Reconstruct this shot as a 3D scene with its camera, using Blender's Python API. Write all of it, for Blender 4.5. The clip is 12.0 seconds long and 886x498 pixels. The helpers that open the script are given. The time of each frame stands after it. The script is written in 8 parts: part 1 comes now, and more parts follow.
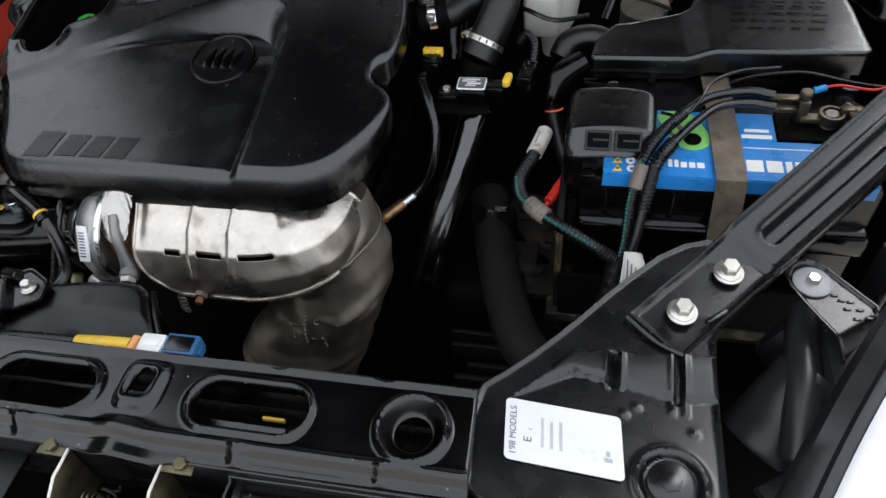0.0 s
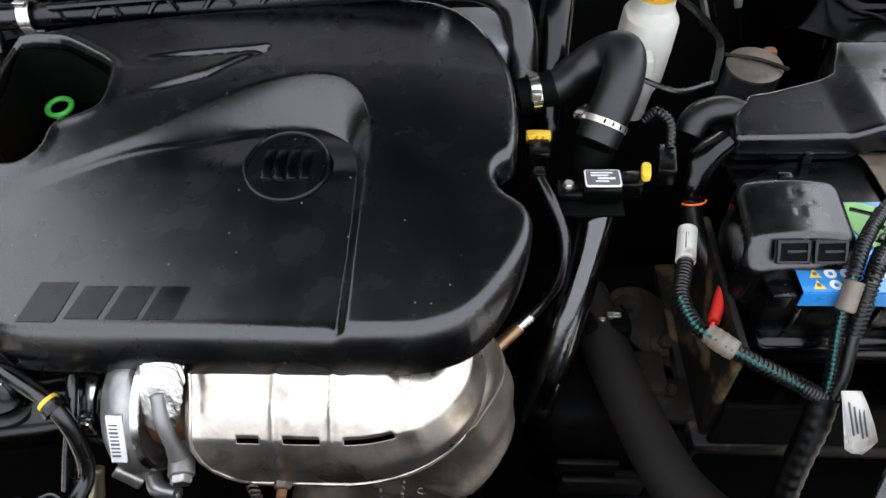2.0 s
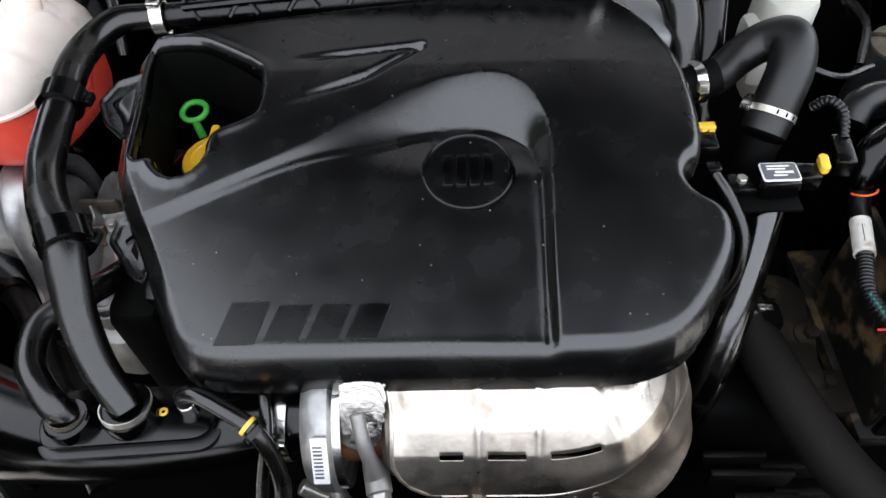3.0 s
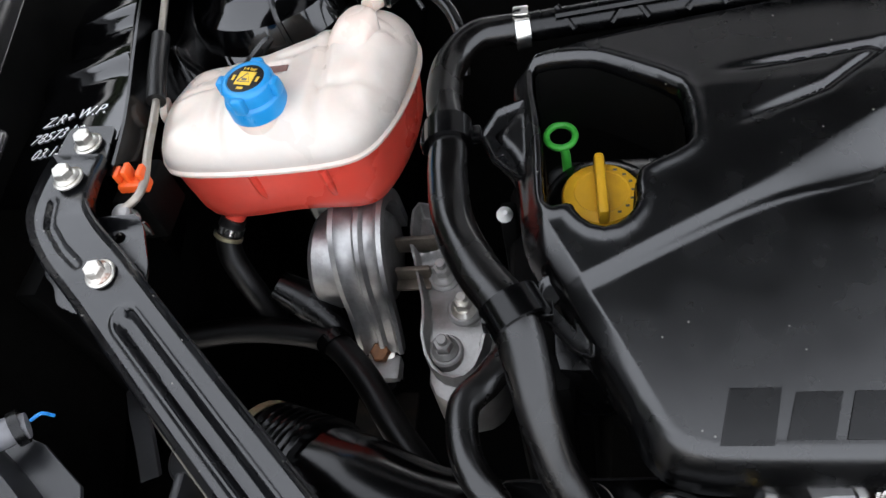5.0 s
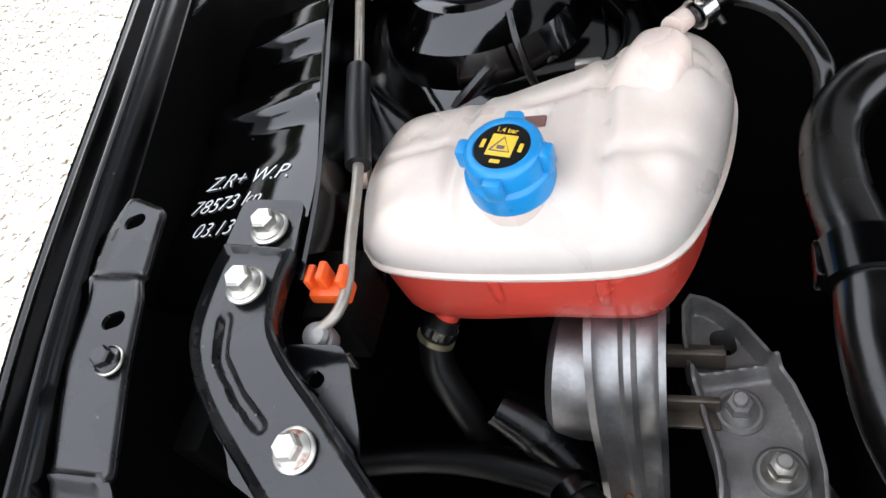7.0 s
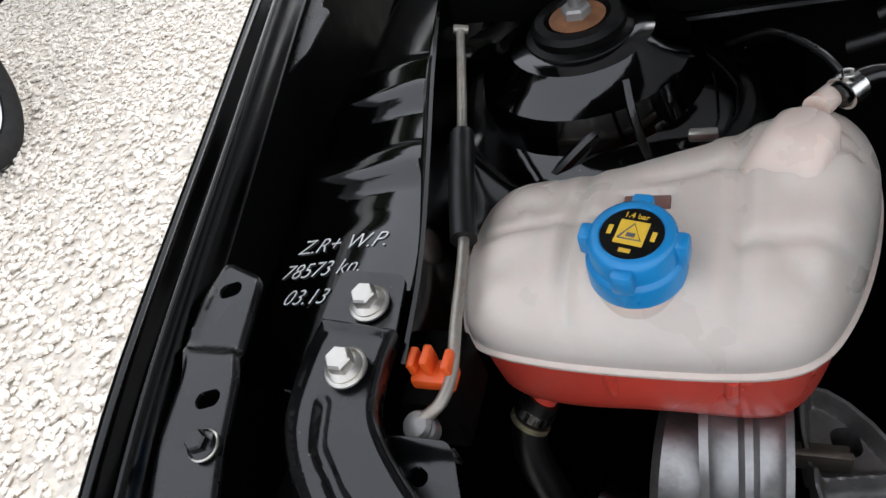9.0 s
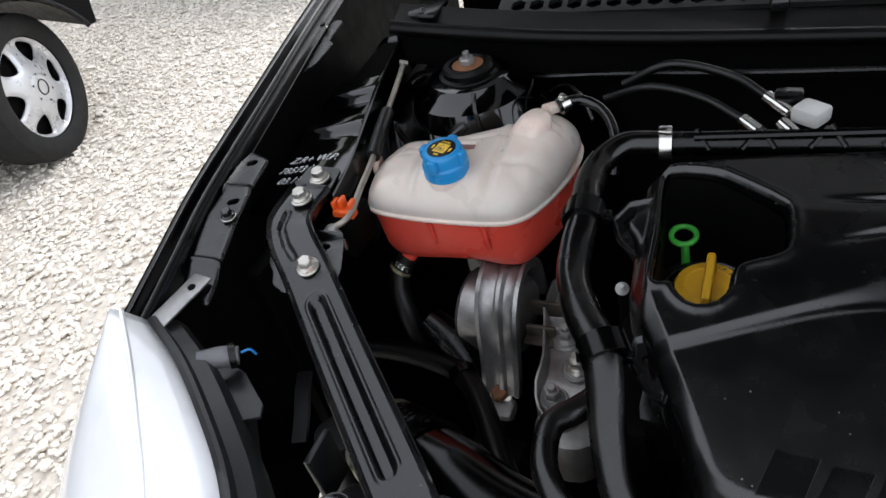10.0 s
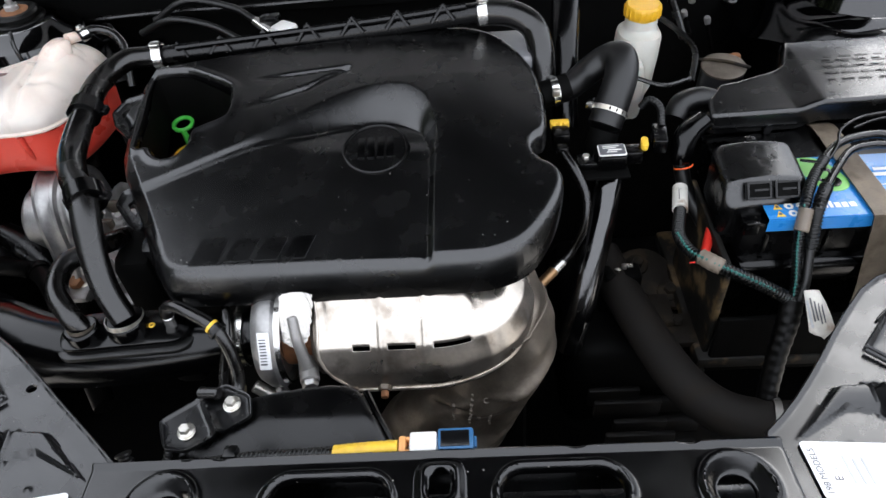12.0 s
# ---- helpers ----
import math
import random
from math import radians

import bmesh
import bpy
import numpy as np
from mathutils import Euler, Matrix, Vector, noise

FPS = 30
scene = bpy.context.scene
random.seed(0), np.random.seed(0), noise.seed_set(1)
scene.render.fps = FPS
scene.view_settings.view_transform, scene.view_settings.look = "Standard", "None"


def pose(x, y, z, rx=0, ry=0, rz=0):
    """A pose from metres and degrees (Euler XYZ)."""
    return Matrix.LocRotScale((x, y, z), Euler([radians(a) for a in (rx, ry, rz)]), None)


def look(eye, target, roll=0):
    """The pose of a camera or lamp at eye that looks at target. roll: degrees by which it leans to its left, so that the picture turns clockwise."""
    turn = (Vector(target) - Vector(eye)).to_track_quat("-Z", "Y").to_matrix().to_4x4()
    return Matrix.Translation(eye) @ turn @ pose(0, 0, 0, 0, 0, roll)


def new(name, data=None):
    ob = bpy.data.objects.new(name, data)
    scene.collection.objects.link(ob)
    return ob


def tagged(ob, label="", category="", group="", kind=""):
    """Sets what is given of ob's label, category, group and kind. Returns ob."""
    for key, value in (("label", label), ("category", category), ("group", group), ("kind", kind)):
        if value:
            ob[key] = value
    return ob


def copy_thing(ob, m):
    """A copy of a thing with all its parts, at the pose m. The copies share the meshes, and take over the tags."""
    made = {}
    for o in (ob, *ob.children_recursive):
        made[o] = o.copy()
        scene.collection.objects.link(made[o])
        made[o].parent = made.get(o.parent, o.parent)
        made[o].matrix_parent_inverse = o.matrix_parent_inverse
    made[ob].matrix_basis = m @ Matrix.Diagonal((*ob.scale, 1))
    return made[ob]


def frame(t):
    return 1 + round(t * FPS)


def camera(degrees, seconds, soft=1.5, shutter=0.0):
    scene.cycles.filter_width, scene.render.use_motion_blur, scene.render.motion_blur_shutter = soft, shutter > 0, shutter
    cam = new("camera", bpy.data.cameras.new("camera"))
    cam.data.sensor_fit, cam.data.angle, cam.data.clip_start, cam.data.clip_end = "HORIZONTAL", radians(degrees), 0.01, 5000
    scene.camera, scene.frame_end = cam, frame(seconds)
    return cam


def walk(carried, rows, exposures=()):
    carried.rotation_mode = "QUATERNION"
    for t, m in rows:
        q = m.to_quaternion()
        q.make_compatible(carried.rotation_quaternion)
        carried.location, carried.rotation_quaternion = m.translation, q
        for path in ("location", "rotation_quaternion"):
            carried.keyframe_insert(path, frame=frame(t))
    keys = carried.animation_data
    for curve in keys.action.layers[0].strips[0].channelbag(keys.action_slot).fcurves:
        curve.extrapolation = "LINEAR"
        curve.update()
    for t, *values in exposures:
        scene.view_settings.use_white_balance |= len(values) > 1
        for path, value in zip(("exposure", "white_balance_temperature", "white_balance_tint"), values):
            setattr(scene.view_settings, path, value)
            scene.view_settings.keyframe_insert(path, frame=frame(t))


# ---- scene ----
# ---- camera: t, x, y, z, and its turn in degrees ----
cam = camera(65.0, 12.0)
PATH = [
    (0, 0.3277, -0.3554, 1.2448, 41.49, 5.25, 10.51),
    (0.5, 0.2829, -0.2855, 1.2412, 39.97, 5.75, 9.94),
    (1, 0.2121, -0.2186, 1.2278, 38.73, 4.32, 8.01),
    (1.5, 0.1553, -0.1850, 1.2188, 38.91, 2.83, 5.15),
    (2, 0.0830, -0.1784, 1.2115, 41.74, 2.02, 2.18),
    (2.5, 0.0155, -0.1773, 1.2102, 42.07, 2.69, 0.84),
    (3, -0.0749, -0.1460, 1.2242, 39.10, 2.92, 0.63),
    (3.5, -0.1780, -0.1152, 1.2193, 37.46, 3.12, 0.33),
    (3.7, -0.2072, -0.1017, 1.2176, 36.59, 4.18, 0.80),
    (5.3, -0.3591, -0.0315, 1.2039, 38.73, 11.33, 4.71),
    (5.5, -0.3506, -0.0219, 1.2088, 39.63, 11.92, 6.48),
    (6, -0.3393, 0.0000, 1.2197, 42.59, 11.03, 11.53),
    (6.5, -0.3973, 0.0532, 1.1923, 41.29, 12.84, 13.44),
    (7, -0.5098, 0.1351, 1.1355, 38.25, 15.82, 10.85),
    (7.5, -0.6104, 0.2492, 1.0626, 33.92, 20.62, 9.32),
    (7.7, -0.6402, 0.2733, 1.0438, 33.64, 21.21, 9.18),
    (9.3, -0.4991, 0.0792, 1.1908, 46.44, 14.91, 17.76),
    (9.5, -0.4513, 0.0055, 1.2232, 49.07, 13.37, 19.45),
    (10, -0.2884, -0.1686, 1.2634, 50.18, 11.47, 21.78),
    (10.5, -0.1396, -0.2937, 1.2761, 48.92, 7.50, 15.43),
    (11, -0.0327, -0.3547, 1.2810, 46.54, 4.63, 5.81),
    (11.5, 0.0191, -0.3724, 1.2782, 45.11, 4.40, 1.41),
    (12, 0.0294, -0.3825, 1.2824, 45.91, 4.11, -0.01),
]
EXPOSURES = [(0.0, 0.88, 6250, 10), (0.5, 1.3, 6250, 10), (1.0, 1.32, 6250, 10), (1.5, 1.5, 6250, 10), (2.0, 1.6, 6300, 10), (3.0, 1.65, 6300, 10), (3.5, 1.75, 6300, 10), (5.5, 1.4, 6300, 10), (6.5, 1.45, 6300, 10), (7.0, 1.48, 6250, 10), (7.5, 1.0, 6250, 10), (9.5, 0.6, 6300, 10), (10.5, 0.58, 6300, 10), (11.0, 0.82, 6300, 10), (12.0, 1.42, 6300, 10)]
walk(cam, [(row[0], pose(*row[1:])) for row in PATH], EXPOSURES)

# ---- sky and sun: bright overcast day ----
world = bpy.data.worlds.new("overcast_sky")
scene.world = world
world.use_nodes = True
wt = world.node_tree
wt.nodes.clear()
w_out = wt.nodes.new("ShaderNodeOutputWorld")
w_bg = wt.nodes.new("ShaderNodeBackground")
w_sky = wt.nodes.new("ShaderNodeTexSky")
w_hsv = wt.nodes.new("ShaderNodeHueSaturation")
w_sky.sky_type, w_sky.sun_disc = "NISHITA", False
w_sky.sun_elevation, w_sky.sun_rotation = radians(50), radians(-20)
w_sky.air_density, w_sky.dust_density = 1.0, 1.0
w_hsv.inputs["Saturation"].default_value = 0.22
w_bg.inputs["Strength"].default_value = 0.15
wt.links.new(w_sky.outputs[0], w_hsv.inputs["Color"])
w_cloud = wt.nodes.new("ShaderNodeMix")
w_cloud.data_type = "RGBA"
w_cloud.inputs[0].default_value = 0.85
w_cloud.inputs[7].default_value = (7.1, 7.3, 7.8, 1)
wt.links.new(w_hsv.outputs[0], w_cloud.inputs[6])
wt.links.new(w_cloud.outputs[2], w_bg.inputs["Color"])
wt.links.new(w_bg.outputs[0], w_out.inputs["Surface"])

sun = new("sun", bpy.data.lights.new("sun", "SUN"))
sun.data.energy, sun.data.angle, sun.data.color = 1.4, radians(42), (1.0, 0.97, 0.93)
sun.matrix_world = look((1.0, 2.9, 3.9), (0, 0.2, 0.6))

# ---- materials ----
def mat(name, col, rough=0.5, metal=0.0, var=0.2, scale=30.0, bump=0.1, bscale=400.0, rvar=0.08, coat=0.0, coat_rough=0.06,
        sss=0.0, trans=0.0, spec=0.5, speck=0.0, stain=None, stain_amount=0.45, stain_scale=9.0, pieces=0.0):
    """A surface with two scales of tint, uneven gloss, fine relief, and dust specks or stains where asked."""
    m = bpy.data.materials.new(name)
    m.use_nodes = True
    t = m.node_tree
    b = t.nodes["Principled BSDF"]
    tc = t.nodes.new("ShaderNodeTexCoord")

    def tex(s, detail=4.0):
        n = t.nodes.new("ShaderNodeTexNoise")
        n.inputs["Scale"].default_value, n.inputs["Detail"].default_value = s, detail
        t.links.new(tc.outputs["Object"], n.inputs["Vector"])
        return n.outputs["Fac"]

    def ramp(fac, lo, hi, a, z):
        n = t.nodes.new("ShaderNodeMapRange")
        for k, v in zip(("From Min", "From Max", "To Min", "To Max"), (lo, hi, a, z)):
            n.inputs[k].default_value = v
        t.links.new(fac, n.inputs["Value"])
        return n.outputs[0]

    def mix(fac, a, c, mode="MIX"):
        n = t.nodes.new("ShaderNodeMix")
        n.data_type, n.blend_type = "RGBA", mode
        if isinstance(fac, float):
            n.inputs[0].default_value = fac
        else:
            t.links.new(fac, n.inputs[0])
        for sock, v in ((n.inputs[6], a), (n.inputs[7], c)):
            if isinstance(v, tuple):
                sock.default_value = (*v, 1)
            else:
                t.links.new(v, sock)
        return n.outputs[2]

    big, small = tex(scale), tex(scale * 9, 6.0)
    dark = tuple(c * (1 - var) for c in col)
    light = tuple(min(1.0, c * (1 + var)) for c in col)
    colour = mix(ramp(big, 0.3, 0.7, 0.0, 1.0), dark, light)
    colour = mix(ramp(small, 0.35, 0.75, 0.0, 0.5), colour, tuple(c * (1 - 0.6 * var) for c in col))
    if stain:
        colour = mix(ramp(tex(stain_scale, 8.0), 0.52, 0.68, 0.0, stain_amount), colour, stain)
    if pieces:
        g = t.nodes.new("ShaderNodeNewGeometry")
        colour = mix(ramp(g.outputs["Random Per Island"], 0.0, 1.0, 0.0, pieces), colour, tuple(c * 0.45 for c in col))
    rough_in = ramp(big, 0.3, 0.7, max(0.02, rough - rvar), min(1.0, rough + rvar))
    if speck:
        v = t.nodes.new("ShaderNodeTexVoronoi")
        v.inputs["Scale"].default_value = 55.0
        t.links.new(tc.outputs["Object"], v.inputs["Vector"])
        dot = ramp(v.outputs["Distance"], 0.03, 0.05, speck, 0.0)
        colour = mix(dot, colour, (0.35, 0.33, 0.3))
    t.links.new(colour, b.inputs["Base Color"])
    t.links.new(rough_in, b.inputs["Roughness"])
    b.inputs["Metallic"].default_value = metal
    b.inputs["Coat Weight"].default_value = coat
    b.inputs["Coat Roughness"].default_value = coat_rough
    b.inputs["Specular IOR Level"].default_value = spec
    if sss:
        b.inputs["Subsurface Weight"].default_value = sss
        b.inputs["Subsurface Radius"].default_value = (0.02, 0.012, 0.01)
        b.inputs["Subsurface Scale"].default_value = 0.5
    b.inputs["Transmission Weight"].default_value = trans
    if bump:
        n = t.nodes.new("ShaderNodeBump")
        n.inputs["Strength"].default_value, n.inputs["Distance"].default_value = bump, 0.0006
        t.links.new(tex(bscale, 3.0), n.inputs["Height"])
        t.links.new(n.outputs[0], b.inputs["Normal"])
    return m


M = {
    "cover": mat("satin_black_plastic", (0.0006, 0.0006, 0.0007), 0.26, spec=0.8, var=0.2, bump=0.04, bscale=1600, speck=0.35, rvar=0.04),
    "plastic": mat("black_plastic", (0.0006, 0.0006, 0.0007), 0.26, spec=0.36, bump=0.03, bscale=900, speck=0.3),
    "gloss": mat("glossy_black_plastic", (0.0007, 0.0007, 0.0008), 0.18, spec=0.34, bump=0.02, rvar=0.04),
    "paint": mat("black_car_paint", (0.0005, 0.0005, 0.0006), 0.17, spec=0.36, coat=0.12, bump=0.03, rvar=0.06, speck=0.25),
    "steel_black": mat("black_painted_steel", (0.0035, 0.0036, 0.004), 0.27, spec=0.66, bump=0.03, bscale=250, speck=0.3, rvar=0.06),
    "steel_grey": mat("dusty_black_painted_steel", (0.003, 0.0031, 0.0036), 0.25, spec=0.62, bump=0.03, bscale=250, speck=0.4, rvar=0.08,
                      stain=(0.012, 0.0125, 0.014), stain_amount=0.25, coat=0.12, coat_rough=0.12),
    "latch_steel": mat("oily_passivated_steel", (0.13, 0.115, 0.07), 0.42, metal=0.85, var=0.3, bump=0.2, stain=(0.03, 0.022, 0.012), stain_scale=50, stain_amount=0.8),
    "bronze": mat("heat_browned_steel", (0.30, 0.18, 0.09), 0.38, metal=0.85, var=0.35, scale=80, bump=0.2),
    "pipe_black": mat("streaky_black_lacquer", (0.001, 0.001, 0.0011), 0.13, spec=1.0, bump=0.5, bscale=70, rvar=0.08, stain=(0.03, 0.028, 0.026), stain_scale=60, stain_amount=0.3),
    "washer": mat("pale_grey_painted_steel", (0.34, 0.34, 0.35), 0.45, var=0.1, bump=0.1),
    "grey_reflector": mat("grey_reflecting_panel", (0.42, 0.42, 0.43), 0.5, var=0.12, scale=6, bump=0.1),
    "member": mat("glossy_black_pressed_steel", (0.0006, 0.0006, 0.0007), 0.2, spec=0.6, bump=0.02, bscale=120, rvar=0.05, speck=0.4),
    "panel": mat("deep_black_paint", (0.0005, 0.0005, 0.0006), 0.08, spec=0.75, bump=0.015, rvar=0.03, speck=0.2),
    "rubber": mat("black_rubber", (0.0016, 0.0014, 0.0013), 0.25, spec=0.62, bump=0.03, bscale=700, stain=(0.004, 0.0031, 0.0023), stain_amount=0.5),
    "rubber_matt": mat("dull_black_rubber", (0.002, 0.0019, 0.0019), 0.42, bump=0.05, bscale=600),
    "rubber_dusty": mat("dusty_brown_black_rubber", (0.011, 0.0095, 0.0082), 0.7, spec=0.2, bump=0.12, bscale=300, stain=(0.016, 0.012, 0.008), stain_scale=30),
    "grey_plastic": mat("pale_grey_plastic", (0.16, 0.16, 0.168), 0.42, bump=0.08, bscale=300),
    # darker copy of the grime, with shade low down put into its colour
    "grime_shaded": mat("shaded_grimy_casting", (0.0018, 0.0015, 0.0011), 0.65, bump=0.5, bscale=150, stain=(0.012, 0.009, 0.0055), stain_scale=40, spec=0.25),
    # darkened copy of the rubber; dimness of the low hose put into colour
    "rubber_low": mat("darkened_black_rubber", (0.0009, 0.0008, 0.0007), 0.4, spec=0.2, bump=0.1, bscale=500),
    "liner": mat("black_bonnet_lining", (0.003, 0.003, 0.0033), 0.8, spec=0.05, bump=0.3, bscale=200),
    "mark_metal": mat("worn_raised_casting", (0.22, 0.195, 0.165), 0.5, var=0.2),
    "clamp_brass": mat("tarnished_brass", (0.13, 0.105, 0.07), 0.38, metal=0.9, var=0.4, bump=0.4, stain=(0.05, 0.035, 0.022), stain_scale=80, stain_amount=0.8),
    # near black, so the depths of the bay and its gaps look unlit
    "dark": mat("near_black_shade", (0.0006, 0.0006, 0.0005), 0.7, bump=0.4, bscale=120, spec=0.08, stain=(0.0018, 0.0014, 0.001)),
    "grime": mat("dirty_brown_metal", (0.008, 0.006, 0.004), 0.7, bump=0.5, bscale=150, stain=(0.06, 0.042, 0.022), stain_scale=32, spec=0.25),
    "alloy": mat("cast_aluminium", (0.38, 0.375, 0.37), 0.40, metal=0.9, var=0.4, bump=0.6, bscale=160, stain=(0.16, 0.15, 0.14), stain_scale=30),
    "alloy_dull": mat("dull_cast_aluminium", (0.3, 0.29, 0.28), 0.5, metal=0.75, var=0.3, bump=0.45, bscale=300, stain=(0.1, 0.09, 0.08), stain_scale=28),
    "shield": mat("heat_tinted_steel_sheet", (0.56, 0.51, 0.45), 0.31, metal=0.95, var=0.24, scale=22, bump=0.28, bscale=220, rvar=0.1,
                  stain=(0.20, 0.16, 0.12), stain_amount=0.6, stain_scale=34),
    "cast": mat("grey_cast_steel", (0.17, 0.145, 0.118), 0.45, metal=0.7, var=0.4, bump=0.6, bscale=260, stain=(0.07, 0.055, 0.042), stain_scale=22),
    "zinc": mat("zinc_plated_steel", (0.62, 0.6, 0.55), 0.36, metal=0.9, var=0.15, bump=0.15, stain=(0.35, 0.28, 0.18), stain_scale=90),
    "brass_zinc": mat("yellow_passivated_steel", (0.42, 0.38, 0.24), 0.42, metal=0.8, var=0.2, stain=(0.16, 0.12, 0.06), stain_scale=60),
    "stain_brown": mat("brown_stained_plastic", (0.2, 0.1, 0.085), 0.45, var=0.3, scale=60),
    "foliage": mat("dark_backdrop_foliage", (0.03, 0.04, 0.018), 0.8, var=0.5, scale=1.5, bump=1.0, bscale=6, spec=0.2, pieces=0.6),
    "leaf": mat("dry_brown_leaf", (0.22, 0.09, 0.03), 0.7, var=0.5, scale=60, bump=0.4),
    "zinc_rusty": mat("partly_rusted_zinc", (0.6, 0.57, 0.52), 0.4, metal=0.7, var=0.2, stain=(0.2, 0.07, 0.03), stain_scale=110, stain_amount=1.0),
    "rod_steel": mat("worn_galvanised_rod", (0.36, 0.33, 0.29), 0.45, metal=0.75, var=0.3, scale=60, bump=0.3, stain=(0.2, 0.14, 0.09), stain_scale=60),
    "rust": mat("rusty_steel", (0.2, 0.085, 0.035), 0.7, metal=0.2, var=0.4, scale=90, bump=0.5),
    "chrome": mat("bright_clamp_steel", (0.72, 0.71, 0.68), 0.2, metal=1.0, var=0.1, bump=0.1),
    "foil": mat("crumpled_foil_wrap", (0.46, 0.44, 0.41), 0.24, metal=1.0, var=0.15, bump=0.8, bscale=140),
    "tank": mat("milky_white_plastic", (0.70, 0.575, 0.50), 0.30, var=0.06, scale=18, bump=0.05, sss=0.4, rvar=0.06),
    "coolant": mat("plastic_over_red_coolant", (0.672, 0.069, 0.045), 0.3, var=0.1, scale=14, bump=0.05, sss=0.25),
    "white": mat("white_plastic", (0.76, 0.75, 0.72), 0.4, var=0.06, bump=0.05),
    "translucent": mat("yellowed_white_plastic", (0.5, 0.49, 0.44), 0.4, var=0.1, bump=0.05, sss=0.3),
    "paper": mat("white_printed_label", (0.7, 0.7, 0.71), 0.35, var=0.03, bump=0.03),
    "dirty_label": mat("stained_white_label", (0.62, 0.60, 0.55), 0.5, var=0.15, scale=70, stain=(0.25, 0.15, 0.08), stain_scale=55, stain_amount=0.75),
    "ink": mat("grey_print", (0.1, 0.1, 0.11), 0.5, bump=0.0),
    "ink_light": mat("faded_print", (0.45, 0.46, 0.48), 0.5, bump=0.0),
    "chalk": mat("white_marker", (0.75, 0.75, 0.75), 0.6, bump=0.0),
    "blue_cap": mat("bright_blue_plastic", (0.015, 0.232, 0.54), 0.35, var=0.1, bump=0.08),
    "blue_plug": mat("grey_blue_plastic", (0.03, 0.12, 0.26), 0.42, var=0.15, bump=0.05),
    "peach": mat("pale_orange_plastic", (0.74, 0.36, 0.13), 0.45, var=0.12),
    "blue_label": mat("blue_printed_label", (0.022, 0.2, 0.54), 0.3, var=0.06, bump=0.02),
    "green_label": mat("green_printed_label", (0.2, 0.5, 0.12), 0.35, var=0.06, bump=0.02),
    "yellow": mat("yellow_plastic", (0.72, 0.4, 0.02), 0.38, var=0.12, bump=0.06, stain=(0.35, 0.17, 0.03), stain_scale=40, stain_amount=0.35),
    "yellow_bright": mat("bright_yellow_plastic", (0.78, 0.5, 0.04), 0.45, var=0.15, stain=(0.5, 0.28, 0.05), stain_scale=60),
    "green": mat("green_plastic", (0.06, 0.42, 0.05), 0.38, var=0.12),
    "orange": mat("orange_plastic", (0.75, 0.1, 0.015), 0.4, var=0.1),
    "red": mat("red_cable_sheath", (0.6, 0.025, 0.015), 0.35, var=0.12),
    "conduit": mat("black_conduit", (0.0025, 0.0027, 0.0027), 0.3, bump=0.05),
    "conduit_green": mat("green_striped_conduit", (0.01, 0.1, 0.085), 0.45, var=0.3),
    "tape": mat("grey_brown_tape", (0.16, 0.13, 0.1), 0.5, var=0.25, stain=(0.08, 0.06, 0.04)),
    "tray": mat("mud_stained_steel", (0.004, 0.0035, 0.0025), 0.6, bump=0.5, bscale=120, spec=0.3, stain=(0.13, 0.085, 0.04), stain_scale=34, stain_amount=0.8),
    "strap": mat("dirty_galvanised_strap", (0.15, 0.12, 0.088), 0.55, metal=0.3, var=0.35, scale=45, bump=0.35, stain=(0.05, 0.036, 0.022), stain_scale=35, stain_amount=0.8),
    # bright reflections behind the lens are put into its white base colour
    "lens": mat("whitened_headlight_lens", (0.93, 0.935, 0.94), 0.08, var=0.05, scale=10, bump=0.0, coat=1.0, stain=(0.5, 0.51, 0.52), stain_scale=7, stain_amount=0.25),
    "reflector": mat("headlight_reflector", (0.8, 0.8, 0.8), 0.2, metal=1.0, bump=0.0),
    "housing": mat("grey_black_housing_plastic", (0.016, 0.0165, 0.018), 0.36, bump=0.03, bscale=700, speck=0.3),
    "car_grey": mat("black_parked_car_paint", (0.003, 0.003, 0.0033), 0.45, spec=0.1, coat=0.0, bump=0.02),
    "tyre": mat("tyre_rubber", (0.006, 0.006, 0.006), 0.75, bump=0.3, bscale=200),
    "hubcap": mat("silver_painted_plastic", (0.66, 0.67, 0.69), 0.32, metal=0.5, var=0.06, bump=0.02),
    "gravel_base": mat("pale_gravel_bed", (0.62, 0.57, 0.5), 0.9, var=0.25, scale=30, bump=1.0, bscale=60, stain=(0.3, 0.26, 0.21), stain_scale=70),
    "pebble": mat("limestone_pebbles", (0.86, 0.80, 0.715), 0.85, var=0.15, scale=12, bump=0.4, bscale=300, pieces=0.3),
    "glass": mat("windscreen_glass", (0.02, 0.022, 0.022), 0.05, var=0.05, bump=0.0, coat=1.0),
}

# ---- building tools ----
from mathutils.geometry import delaunay_2d_cdt


def thing(name, label, category, base=(0, 0, 0), group="", kind=""):
    e = new(name)
    e.empty_display_size = 0.02
    e.location = base
    return tagged(e, label, category, group, kind)


def to_mesh(name, geo, material, sharp=40.0):
    me = bpy.data.meshes.new(name)
    if isinstance(geo, bmesh.types.BMesh):
        geo.to_mesh(me)
        geo.free()
    else:
        me.from_pydata([tuple(v) for v in geo[0]], [], [tuple(f) for f in geo[1]])
    me.validate()
    me.polygons.foreach_set("use_smooth", [True] * len(me.polygons))
    me.set_sharp_from_angle(angle=radians(sharp))
    me.materials.append(M[material])
    return me


